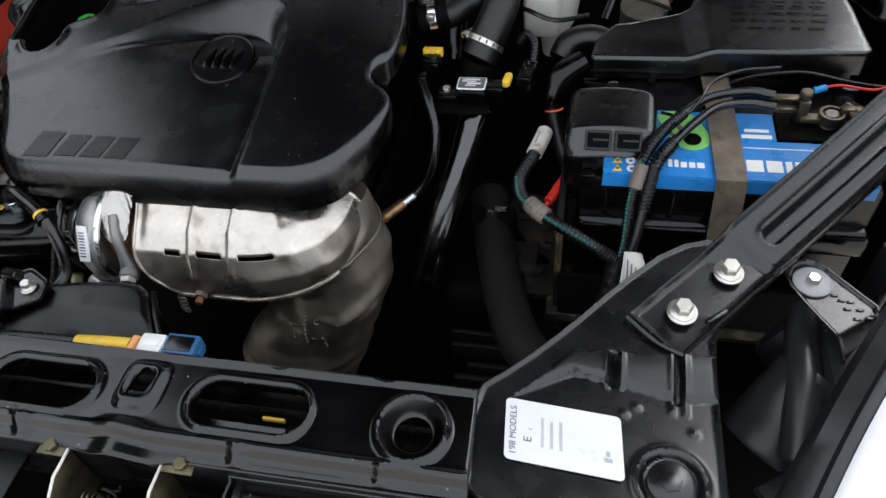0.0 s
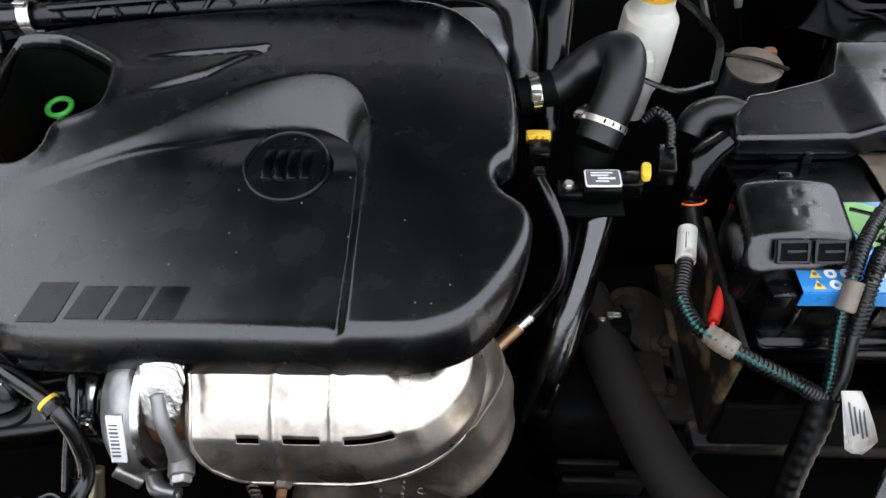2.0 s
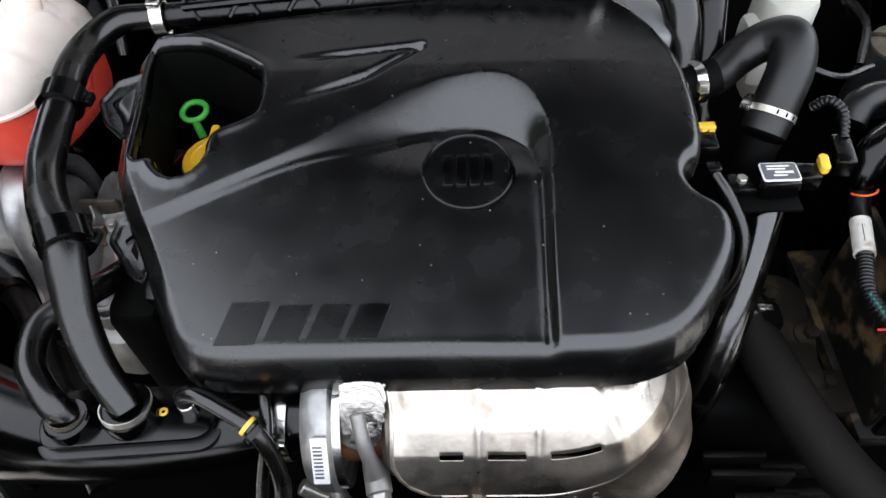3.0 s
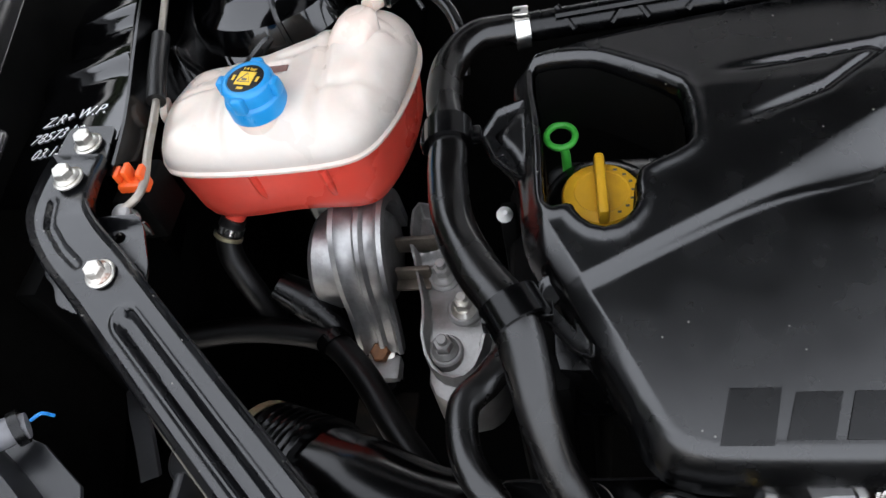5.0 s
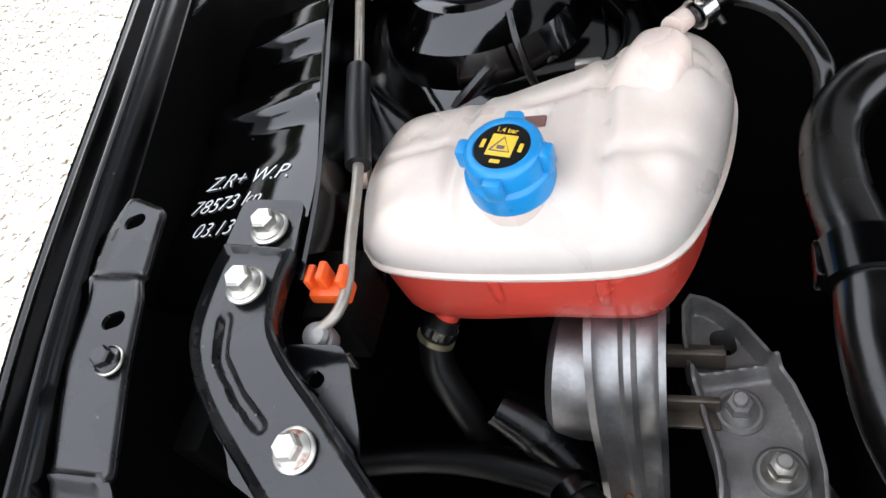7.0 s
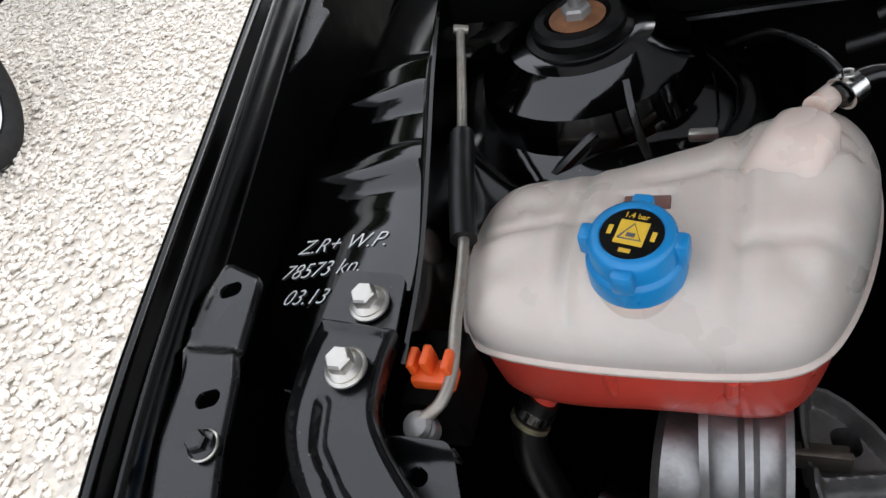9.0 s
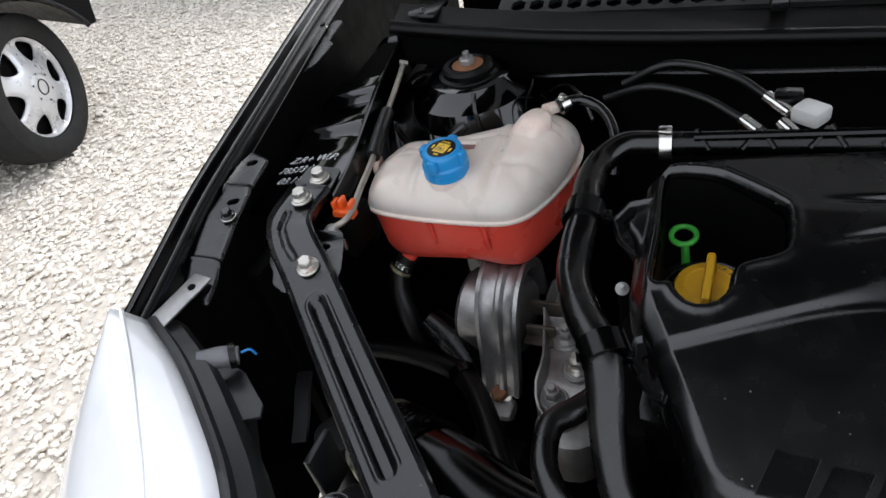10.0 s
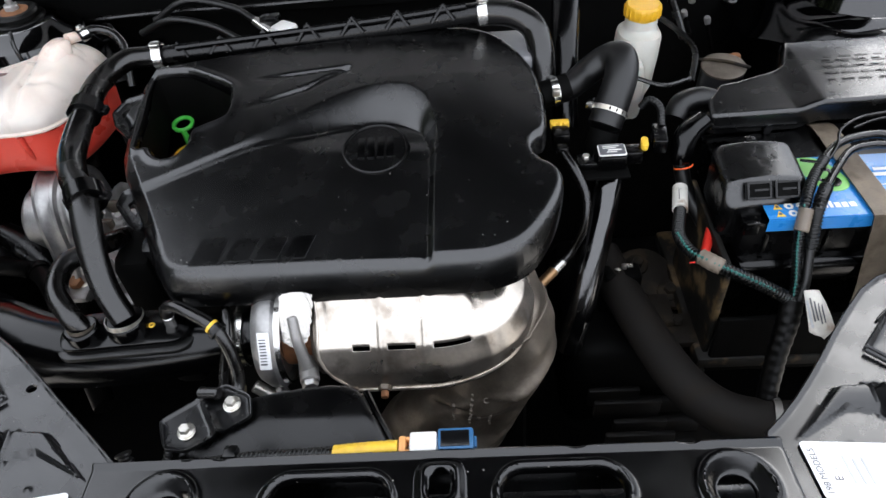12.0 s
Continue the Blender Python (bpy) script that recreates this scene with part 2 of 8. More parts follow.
def part(name, geo, material, parent=None, label="", sharp=40.0):
    """One mesh object, built in the place's own coordinates, under a thing or a part."""
    ob = new(name, to_mesh(name, geo, material, sharp))
    if parent is not None:
        ob.parent = parent
        if parent.type == "EMPTY":
            ob.matrix_parent_inverse = Matrix.Translation(parent.location).inverted()
    if label:
        ob["label"] = label
    return ob


def solo(name, geo, material, label, category, group="", kind="", sharp=40.0):
    return tagged(part(name, geo, material, None, "", sharp), label, category, group, kind)


def joined(*geos):
    vs, fs = [], []
    for v, f in geos:
        n = len(vs)
        vs += [tuple(p) for p in v]
        fs += [tuple(i + n for i in q) for q in f]
    return vs, fs


def moved(geo, m):
    return [tuple(m @ Vector(v)) for v in geo[0]], geo[1]


def bm_geo(bm):
    bm.verts.index_update()
    geo = [tuple(v.co) for v in bm.verts], [tuple(v.index for v in f.verts) for f in bm.faces]
    bm.free()
    return geo


def rbox(cx, cy, cz, sx, sy, sz, bev=0.002, m=None, seg=2):
    bm = bmesh.new()
    bmesh.ops.create_cube(bm, size=1.0)
    bmesh.ops.scale(bm, vec=(sx, sy, sz), verts=bm.verts)
    if bev:
        bmesh.ops.bevel(bm, geom=bm.edges[:], offset=min(bev, 0.45 * min(sx, sy, sz)), segments=seg, affect="EDGES", profile=0.5)
    bmesh.ops.translate(bm, vec=(cx, cy, cz), verts=bm.verts)
    geo = bm_geo(bm)
    return moved(geo, m) if m else geo


def smooth_line(pts, n=8):
    """Catmull-Rom through the points."""
    p = [np.array(q, float) for q in pts]
    p = [2 * p[0] - p[1]] + p + [2 * p[-1] - p[-2]]
    out = []
    for i in range(1, len(p) - 2):
        a, b, c, d = p[i - 1:i + 3]
        for k in range(n):
            t = k / n
            out.append(0.5 * (2 * b + (c - a) * t + (2 * a - 5 * b + 4 * c - d) * t * t + (3 * b - a - 3 * c + d) * t ** 3))
    out.append(p[-2])
    return np.array(out)


def tube(pts, r, seg=14, n=8, ripple=None, smooth=True, squash=1.0):
    """A round hose or pipe. r: one radius or one for each point. ripple: (pitch, depth) of a corrugated one."""
    p = smooth_line(pts, n) if smooth else np.array(pts, float)
    rr = np.array(r, float) if np.ndim(r) else np.full(len(pts), float(r))
    radius = np.interp(np.linspace(0, len(pts) - 1, len(p)), np.arange(len(pts)), rr)
    if ripple:
        s = np.concatenate([[0], np.cumsum(np.linalg.norm(np.diff(p, axis=0), axis=1))])
        k = max(8, int(s[-1] / ripple[0] * 4))
        s2 = np.linspace(0, s[-1], k)
        p = np.stack([np.interp(s2, s, p[:, i]) for i in range(3)], 1)
        radius = np.interp(s2, s, radius) + ripple[1] * np.where(np.arange(k) % 4 < 2, 0.0, -1.0)
    tan = np.gradient(p, axis=0)
    tan /= np.linalg.norm(tan, axis=1)[:, None] + 1e-12
    up = np.array([0.0, 0.0, 1.0]) if abs(tan[0][2]) < 0.9 else np.array([1.0, 0.0, 0.0])
    side = np.cross(tan[0], up)
    verts, faces = [], []
    ang = np.linspace(0, 2 * math.pi, seg, endpoint=False)
    for i in range(len(p)):
        side = side - tan[i] * (side @ tan[i])
        side /= np.linalg.norm(side)
        other = np.cross(side, tan[i])
        for a in ang:
            verts.append(tuple(p[i] + radius[i] * (math.cos(a) * side + squash * math.sin(a) * other)))
    for i in range(len(p) - 1):
        for j in range(seg):
            k = (j + 1) % seg
            faces.append((i * seg + j, (i + 1) * seg + j, (i + 1) * seg + k, i * seg + k))
    faces.append(tuple(range(seg)))
    faces.append(tuple(reversed(range((len(p) - 1) * seg, len(p) * seg))))
    return verts, faces


def axis_matrix(p, direction):
    return Matrix.Translation(p) @ Vector(direction).to_track_quat("Z", "Y").to_matrix().to_4x4()


def lathe(profile, p=(0, 0, 0), direction=(0, 0, 1), seg=24):
    """Turns a profile of (radius, height) about an axis; ends on the axis are closed."""
    verts, faces = [], []
    for r, z in profile:
        for j in range(seg):
            a = 2 * math.pi * j / seg
            verts.append((r * math.cos(a), r * math.sin(a), z))
    for i in range(len(profile) - 1):
        for j in range(seg):
            k = (j + 1) % seg
            faces.append((i * seg + j, i * seg + k, (i + 1) * seg + k, (i + 1) * seg + j))
    faces.append(tuple(reversed(range(seg))))
    faces.append(tuple(range((len(profile) - 1) * seg, len(profile) * seg)))
    return moved((verts, faces), axis_matrix(p, direction))


def rod(a, b, r, seg=16, bev=0.15):
    """A short straight cylinder with chamfered ends."""
    a, b = Vector(a), Vector(b)
    h = (b - a).length
    c = min(bev * r, 0.3 * h)
    return lathe([(r - c, 0), (r, c), (r, h - c), (r - c, h)], a, b - a, seg)


def torus(p, direction, big, small, seg=28, sub=8, oval=1.0):
    verts, faces = [], []
    for i in range(seg):
        a = 2 * math.pi * i / seg
        for j in range(sub):
            b = 2 * math.pi * j / sub
            q = big + small * math.cos(b)
            verts.append((q * math.cos(a), oval * q * math.sin(a), small * math.sin(b)))
    for i in range(seg):
        for j in range(sub):
            k, l = (i + 1) % seg, (j + 1) % sub
            faces.append((i * sub + j, k * sub + j, k * sub + l, i * sub + l))
    return moved((verts, faces), axis_matrix(p, direction))


def band(p, direction, r, width, thick=0.0012, seg=28):
    """A flat clamp band round a hose."""
    w = width / 2
    prof = [(r, -w), (r + thick, -w), (r + thick, w), (r, w)]
    verts, faces = [], []
    for q, z in prof:
        for j in range(seg):
            a = 2 * math.pi * j / seg
            verts.append((q * math.cos(a), q * math.sin(a), z))
    for i in range(4):
        for j in range(seg):
            k, n = (j + 1) % seg, (i + 1) % 4
            faces.append((i * seg + j, i * seg + k, n * seg + k, n * seg + j))
    return moved((verts, faces), axis_matrix(p, direction))


def rounded(pts, n=3):
    """Cuts the corners of a closed outline, again and again."""
    p = [np.array(q, float) for q in pts]
    for _ in range(n):
        p = [q for a, b in zip(p, p[1:] + p[:1]) for q in (0.75 * a + 0.25 * b, 0.25 * a + 0.75 * b)]
    return [tuple(q) for q in p]


def fillet(pts, r, k=4):
    """Rounds each corner of a closed outline by about r."""
    out = []
    for a, b, c in zip(pts[-1:] + pts[:-1], pts, pts[1:] + pts[:1]):
        a, b, c = (np.array(q, float) for q in (a, b, c))
        ra, rc = min(r, 0.45 * np.linalg.norm(a - b)), min(r, 0.45 * np.linalg.norm(c - b))
        p, q = b + (a - b) / np.linalg.norm(a - b) * ra, b + (c - b) / np.linalg.norm(c - b) * rc
        out += [tuple((1 - u) ** 2 * p + 2 * u * (1 - u) * b + u * u * q) for u in np.linspace(0, 1, k + 1)]
    return out


def stadium(cx, cy, sx, sy, r, turn=0.0, k=6):
    """An outline like a rounded slot."""
    out = []
    for qx, qy, a0 in ((1, 1, 0), (-1, 1, 90), (-1, -1, 180), (1, -1, 270)):
        for i in range(k + 1):
            a = radians(a0 + 90 * i / k)
            out.append((qx * (sx / 2 - r) + r * math.cos(a), qy * (sy / 2 - r) + r * math.sin(a)))
    c, s = math.cos(radians(turn)), math.sin(radians(turn))
    return [(cx + c * x - s * y, cy + s * x + c * y) for x, y in out]


def nearest(px, py, poly):
    """Signed distance to a closed outline (inside is positive) and its nearest point."""
    a = np.array(poly)
    b = np.roll(a, -1, axis=0)
    best = np.full(px.shape, 1e9)
    nx, ny = np.zeros(px.shape), np.zeros(px.shape)
    inside = np.zeros(px.shape, bool)
    for (ax, ay), (bx, by) in zip(a, b):
        dx, dy = bx - ax, by - ay
        t = np.clip(((px - ax) * dx + (py - ay) * dy) / (dx * dx + dy * dy + 1e-15), 0, 1)
        qx, qy = ax + t * dx, ay + t * dy
        d = np.hypot(px - qx, py - qy)
        w = d < best
        best, nx, ny = np.where(w, d, best), np.where(w, qx, nx), np.where(w, qy, ny)
        if ay != by:
            cross = ((ay > py) != (by > py)) & (px < ax + (py - ay) * dx / dy)
            inside ^= cross
    return np.where(inside, best, -best), nx, ny


def resampled(poly, step):
    """Points along a closed outline, its corners kept, no further apart than step."""
    out = []
    for (ax, ay), (bx, by) in zip(poly, list(poly[1:]) + [poly[0]]):
        n = max(1, math.ceil(math.hypot(bx - ax, by - ay) / step))
        out += [(ax + (bx - ax) * k / n, ay + (by - ay) * k / n) for k in range(n)]
    return np.array(out)


def relief(outline, holes, height, cell, depth):
    """A pressed or moulded sheet: an outline with holes, its top at height(x, y, edge, hole), closed below.
    depth: a thickness, or a function of (x, y, edge, hole) that gives it."""
    loops = [resampled([tuple(q) for q in p], cell) for p in [outline] + list(holes)]

    def inside(x, y):
        d, _, _ = nearest(x, y, outline)
        for h in holes:
            dh, _, _ = nearest(x, y, h)
            d = np.minimum(d, -dh)
        return d

    pts, edges = [], []
    for lp in loops:
        k0, n = len(pts), len(lp)
        pts += [tuple(q) for q in lp]
        edges += [(k0 + i, k0 + (i + 1) % n) for i in range(n)]
    # rows of points that follow every edge, then a plain grid
    near, lim = [], []
    for lp in loops:
        tan = np.roll(lp, -1, 0) - np.roll(lp, 1, 0)
        tan /= np.linalg.norm(tan, axis=1)[:, None] + 1e-12
        nor = np.stack([-tan[:, 1], tan[:, 0]], 1)
        for s in (0.3, 0.75, 1.35):
            for sign in (1, -1):
                near.append(lp + sign * nor * s * cell)
                lim.append(np.full(len(lp), 0.93 * s * cell))
    near, lim = np.concatenate(near), np.concatenate(lim)
    pts += [tuple(v) for v in near[inside(near[:, 0], near[:, 1]) > lim]]
    o = np.array(outline)
    px, py = np.meshgrid(np.arange(o[:, 0].min(), o[:, 0].max(), cell), np.arange(o[:, 1].min(), o[:, 1].max(), cell), indexing="ij")
    px, py = px.ravel(), py.ravel()
    keep = inside(px, py) > 1.9 * cell
    pts += list(zip(px[keep].tolist(), py[keep].tolist()))
    vs, _, fs = delaunay_2d_cdt([Vector((float(x), float(y))) for x, y in pts], edges, [], 0, 1e-6)[:3]
    p = np.array([tuple(v) for v in vs])
    f = np.array([tuple(t) for t in fs])
    mid = p[f].mean(axis=1)
    f = f[inside(mid[:, 0], mid[:, 1]) > 0]
    used = np.unique(f)
    index = -np.ones(len(p), int)
    index[used] = np.arange(len(used))
    p, f = p[used], index[f]
    px, py = p[:, 0], p[:, 1]
    edge = np.maximum(nearest(px, py, outline)[0], 0)
    hole = np.full(px.shape, 1.0)
    for h in holes:
        hole = np.minimum(hole, -nearest(px, py, h)[0])
    hole = np.maximum(hole, 0)
    z = height(px, py, edge, hole) + 0 * px
    low = z - (depth(px, py, edge, hole) if callable(depth) else depth)
    count = len(p)
    area = (p[f[:, 1], 0] - p[f[:, 0], 0]) * (p[f[:, 2], 1] - p[f[:, 0], 1]) - (p[f[:, 2], 0] - p[f[:, 0], 0]) * (p[f[:, 1], 1] - p[f[:, 0], 1])
    tf = [tuple(t) if a > 0 else tuple(reversed(t)) for t, a in zip(f.tolist(), area)]
    seen = {}
    for t in tf:
        for a, b in zip(t, t[1:] + t[:1]):
            if (b, a) in seen:
                seen.pop((b, a))
            else:
                seen[(a, b)] = 1
    verts = np.concatenate([np.stack([px, py, z], 1), np.stack([px, py, low], 1)]).tolist()
    faces = tf + [tuple(i + count for i in reversed(t)) for t in tf]
    faces += [(b, a, a + count, b + count) for a, b in seen]
    return verts, faces


def sm(x, lo, hi):
    t = np.clip((x - lo) / (hi - lo), 0, 1)
    return t * t * (3 - 2 * t)


def roll(d, r):
    """How far a rounded edge of radius r lies below its top, d from the edge."""
    q = np.clip(1 - d / r, 0, 1)
    return r * (1 - np.sqrt(1 - q * q))


def prism(outline, z0, z1, bev=0.001, m=None):
    bm = bmesh.new()
    f = bm.faces.new([bm.verts.new((x, y, z0)) for x, y in outline])
    e = bmesh.ops.extrude_face_region(bm, geom=[f])
    up = [v for v in e["geom"] if isinstance(v, bmesh.types.BMVert)]
    bmesh.ops.translate(bm, vec=(0, 0, z1 - z0), verts=up)
    bmesh.ops.recalc_face_normals(bm, faces=bm.faces[:])
    if bev:
        rim = [g for g in bm.edges if abs(g.verts[0].co.z - g.verts[1].co.z) < 1e-9]
        bmesh.ops.bevel(bm, geom=rim, offset=bev, segments=2, affect="EDGES", profile=0.5)
    geo = bm_geo(bm)
    return moved(geo, m) if m else geo


def loft(rings, caps=True):
    n = len(rings[0])
    verts = [tuple(p) for r in rings for p in r]
    faces = [(i * n + j, i * n + (j + 1) % n, (i + 1) * n + (j + 1) % n, (i + 1) * n + j) for i in range(len(rings) - 1) for j in range(n)]
    if caps:
        faces += [tuple(reversed(range(n))), tuple(range((len(rings) - 1) * n, len(rings) * n))]
    return verts, faces


def strip_loft(rows, thick=None):
    """An open sheet through rows of points, one row after another."""
    n = len(rows[0])
    verts = [tuple(p) for r in rows for p in r]
    return verts, [(i * n + j, i * n + j + 1, (i + 1) * n + j + 1, (i + 1) * n + j) for i in range(len(rows) - 1) for j in range(n - 1)]


def hex_head(r, h, p, direction):
    return lathe([(r * 0.86, 0), (r, h * 0.1), (r, h * 0.8), (r * 0.84, h)], p, direction, 6)


def bolt(p, direction=(0, 0, 1), size=1.0, head="zinc", label="zinc-plated hex flange bolt with a captive washer", washer=0.0125, group="bolts of the bay"):
    """A hex bolt with flange and washer, seated at p."""
    t = thing("flange_bolt", label, "bolt", (0, 0, 0), group)
    s = size
    part("washer", lathe([(washer * s * 0.92, 0), (washer * s, 0.0008 * s), (washer * s, 0.0022 * s), (washer * s * 0.9, 0.003 * s)], seg=28), "zinc", t)
    part("flange", lathe([(0.0105 * s, 0.003 * s), (0.0105 * s, 0.0042 * s), (0.0075 * s, 0.0062 * s)], seg=24), head, t)
    part("hex_head", hex_head(0.0078 * s, 0.0085 * s, (0, 0, 0.0055 * s), (0, 0, 1)), head, t, sharp=25)
    t.matrix_basis = axis_matrix(p, direction)
    return t


def bar_lines(origin, along, up, rows, material="ink", parent=None, thick=0.0003, name="print_bar"):
    """Unreadable print as plain bars. rows: (start, height, length, width) along and up from the origin."""
    a, u = Vector(along).normalized(), Vector(up).normalized()
    n = a.cross(u)
    o = Vector(origin)
    for s, h, l, w in rows:
        quad = [o + a * (s + dx * l) + u * (h + dy * w) + n * dz for dz in (0, thick) for dx, dy in ((0, 0), (1, 0), (1, 1), (0, 1))]
        part(name, ([tuple(q) for q in quad], [(3, 2, 1, 0), (4, 5, 6, 7), (0, 1, 5, 4), (1, 2, 6, 5), (2, 3, 7, 6), (3, 0, 4, 7)]), material, parent)


def lettering(text, size, m, material, parent, name="lettering", thick=0.0003, shear=0.0, thin=0.0):
    """Words in the built-in font, turned into a mesh."""
    cu = bpy.data.curves.new(name, "FONT")
    cu.body, cu.size, cu.extrude, cu.shear, cu.offset = text, size, thick, shear, -thin
    tmp = bpy.data.objects.new(name, cu)
    me = bpy.data.meshes.new_from_object(tmp)
    bpy.data.objects.remove(tmp)
    bm = bmesh.new()
    bm.from_mesh(me)
    geo = bm_geo(bm)
    bpy.data.meshes.remove(me)
    return part(name, moved(geo, m), material, parent)

# ---- ground ----
g = 200.0
ground = solo("ground", ([(-g, -g, 0), (g, -g, 0), (g, g, 0), (-g, g, 0)], [(0, 1, 2, 3)]), "gravel_base",
              "pale gravel ground of a car park", "ground", kind="structure")


def pebbles(count, x0, x1, y0, y1):
    ico = bmesh.new()
    bmesh.ops.create_icosphere(ico, subdivisions=1, radius=1.0)
    iv, jf = bm_geo(ico)
    iv, jf = np.array(iv), np.array(jf)
    rng = np.random.default_rng(5)
    n = len(iv)
    size = rng.uniform(0.0055, 0.0125, count) * (1 + 0.5 * (rng.random(count) > 0.93))
    stretch = np.stack([rng.uniform(0.8, 1.5, count), rng.uniform(0.7, 1.1, count), rng.uniform(0.45, 0.75, count)], 1)
    a = rng.uniform(0, 2 * math.pi, count)
    v = iv[None] * (1 + rng.uniform(-0.22, 0.22, (count, n, 1))) * (size[:, None] * stretch)[:, None, :]
    c, s = np.cos(a)[:, None], np.sin(a)[:, None]
    x, y = c * v[..., 0] - s * v[..., 1], s * v[..., 0] + c * v[..., 1]
    tilt = rng.uniform(-0.5, 0.5, count)[:, None]
    z = v[..., 2] + tilt * x * 0.6
    out = np.stack([x + rng.uniform(x0, x1, count)[:, None], y + rng.uniform(y0, y1, count)[:, None],
                    z + (size * rng.uniform(0.1, 0.9, count))[:, None]], -1).reshape(-1, 3)
    f = (jf[None] + (np.arange(count) * n)[:, None, None]).reshape(-1, 3)
    return out.tolist(), f.tolist()


solo("gravel", pebbles(62000, -5.2, -1.05, -0.6, 4.6), "pebble", "loose pale limestone gravel on the ground", "gravel", kind="stuff", sharp=20)

# ---- unseen dark hedge, added to darken reflections on the black panels ----
def reflection_hedge():
    rng = np.random.default_rng(11)
    ico = bmesh.new()
    bmesh.ops.create_icosphere(ico, subdivisions=1, radius=1.0)
    iv, jf = bm_geo(ico)
    iv, jf = np.array(iv), np.array(jf)
    out, faces = [], []
    for a in np.linspace(radians(78), radians(215), 120):
        for z in np.arange(0.5, 8.5, 1.0):
            r = 13.0 + rng.uniform(-0.6, 0.6)
            c = np.array([r * math.cos(a), r * math.sin(a), z + rng.uniform(-0.4, 0.4)])
            v = iv * (1 + rng.uniform(-0.25, 0.25, (len(iv), 1))) * rng.uniform(0.55, 0.95) + c
            faces += (jf + len(out)).tolist()
            out += v.tolist()
    return out, faces


solo("backdrop", reflection_hedge(), "foliage", "unseen dark green hedge added to darken reflections", "hedge", kind="structure", sharp=20)

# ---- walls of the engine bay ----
# bay panels: deep shade is put into their near-black colour
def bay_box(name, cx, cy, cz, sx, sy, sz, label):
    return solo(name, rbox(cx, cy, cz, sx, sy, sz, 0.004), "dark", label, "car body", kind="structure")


bay_box("floor", -0.02, 0.28, 0.16, 1.7, 1.1, 0.03, "black undertray below the engine, near black for shade")
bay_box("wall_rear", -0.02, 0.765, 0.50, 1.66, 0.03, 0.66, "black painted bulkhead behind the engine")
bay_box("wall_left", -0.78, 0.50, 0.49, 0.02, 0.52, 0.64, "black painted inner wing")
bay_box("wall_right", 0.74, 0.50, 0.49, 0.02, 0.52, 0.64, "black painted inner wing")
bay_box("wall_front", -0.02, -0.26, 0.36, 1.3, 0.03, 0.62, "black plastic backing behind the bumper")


def fender(side):
    """A front wing: painted skin with a folded edge and gutter. side: -1 or 1."""
    t = thing("fender", "glossy black painted front wing edge with a folded gutter", "car wing", (side * 0.83 - 0.02, 0.4, 0.5), "front wings")
    stations = [(0.10, -0.809, 0.868), (0.20, -0.834, 0.879), (0.30, -0.860, 0.888), (0.47, -0.891, 0.902), (0.68, -0.922, 0.925),
                (0.95, -0.950, 0.955), (1.25, -0.965, 0.98)]
    section = [(-0.055, -0.62), (-0.075, -0.40), (-0.070, -0.20), (-0.052, -0.09), (-0.030, -0.032), (-0.014, -0.009), (-0.005, -0.001),
               (0.0, 0.0), (0.004, -0.003), (0.006, -0.010), (0.010, -0.012), (0.0135, -0.010), (0.016, -0.014), (0.018, -0.024), (0.0225, -0.027),
               (0.024, -0.030), (0.024, -0.10), (0.024, -0.30)]
    rows = []
    line = smooth_line([(y, x, z) for y, x, z in stations], 4)
    for y, x, z in line:
        ring = [((x + dx) if side < 0 else (-0.04 - x - dx), y, z + dz) for dx, dz in section]
        rows.append(ring)
    part("skin", strip_loft([r[:-2] for r in rows]), "paint", t, sharp=60)
    part("inner_fold", strip_loft([r[-3:] for r in rows]), "dark", t)
    # bolted flange strip along the gutter
    fl = [(-0.800, 0.170), (-0.757, 0.157), (-0.772, 0.208), (-0.789, 0.262), (-0.799, 0.305), (-0.806, 0.318), (-0.809, 0.340), (-0.813, 0.369), (-0.843, 0.380), (-0.845, 0.352), (-0.843, 0.322), (-0.836, 0.300), (-0.832, 0.262), (-0.822, 0.235), (-0.812, 0.210)]
    holes = [stadium(-0.831, 0.359, 0.015, 0.010, 0.0048, 20), stadium(-0.811, 0.290, 0.015, 0.010, 0.0048, 20)]
    if side > 0:
        fl = [(-0.04 - x, y) for x, y in reversed(fl)]
        holes = [[(-0.04 - x, y) for x, y in reversed(h)] for h in holes]

    def zf(x, y, e, h):
        q = np.abs(y - 0.205)
        return 0.852 + (y - 0.17) * 0.10 + 0.005 * sm(y, 0.185, 0.205) - 0.004 * sm(y, 0.316, 0.322) - 0.002 * (1 - sm(e, 0, 0.003)) + 0.003 * (1 - sm(q, 0.0, 0.004)) + 0.012 * sm(-x - 0.05 * (y - 0.3), 0.836, 0.85)

    part("flange", relief(fillet(fl, 0.006), holes, zf, 0.003, 0.0025), "steel_black", t, "dusty black steel mounting flange with two holes")
    far = [(-0.886, 0.565), (-0.872, 0.590), (-0.868, 0.640), (-0.880, 0.646), (-0.882, 0.700), (-0.925, 0.700), (-0.905, 0.63)]
    if side > 0:
        far = [(-0.04 - x, y) for x, y in reversed(far)]
    part("flange", relief(fillet(far, 0.006), [], lambda x, y, e, h: 0.882 + (y - 0.6) * 0.13 + 0 * x, 0.004, 0.002), "steel_black", t)
    return t


fender(-1)
fender(1)
bolt((-0.799, 0.265, 0.8685), (0.05, -0.1, 1), 0.75, "steel_grey", "small black hex bolt in the wing flange", 0.0115)
bolt((-0.904, 0.676, 0.8945), (0.05, -0.1, 1), 0.65, "steel_grey", "small black hex bolt in the wing flange", 0.0115)
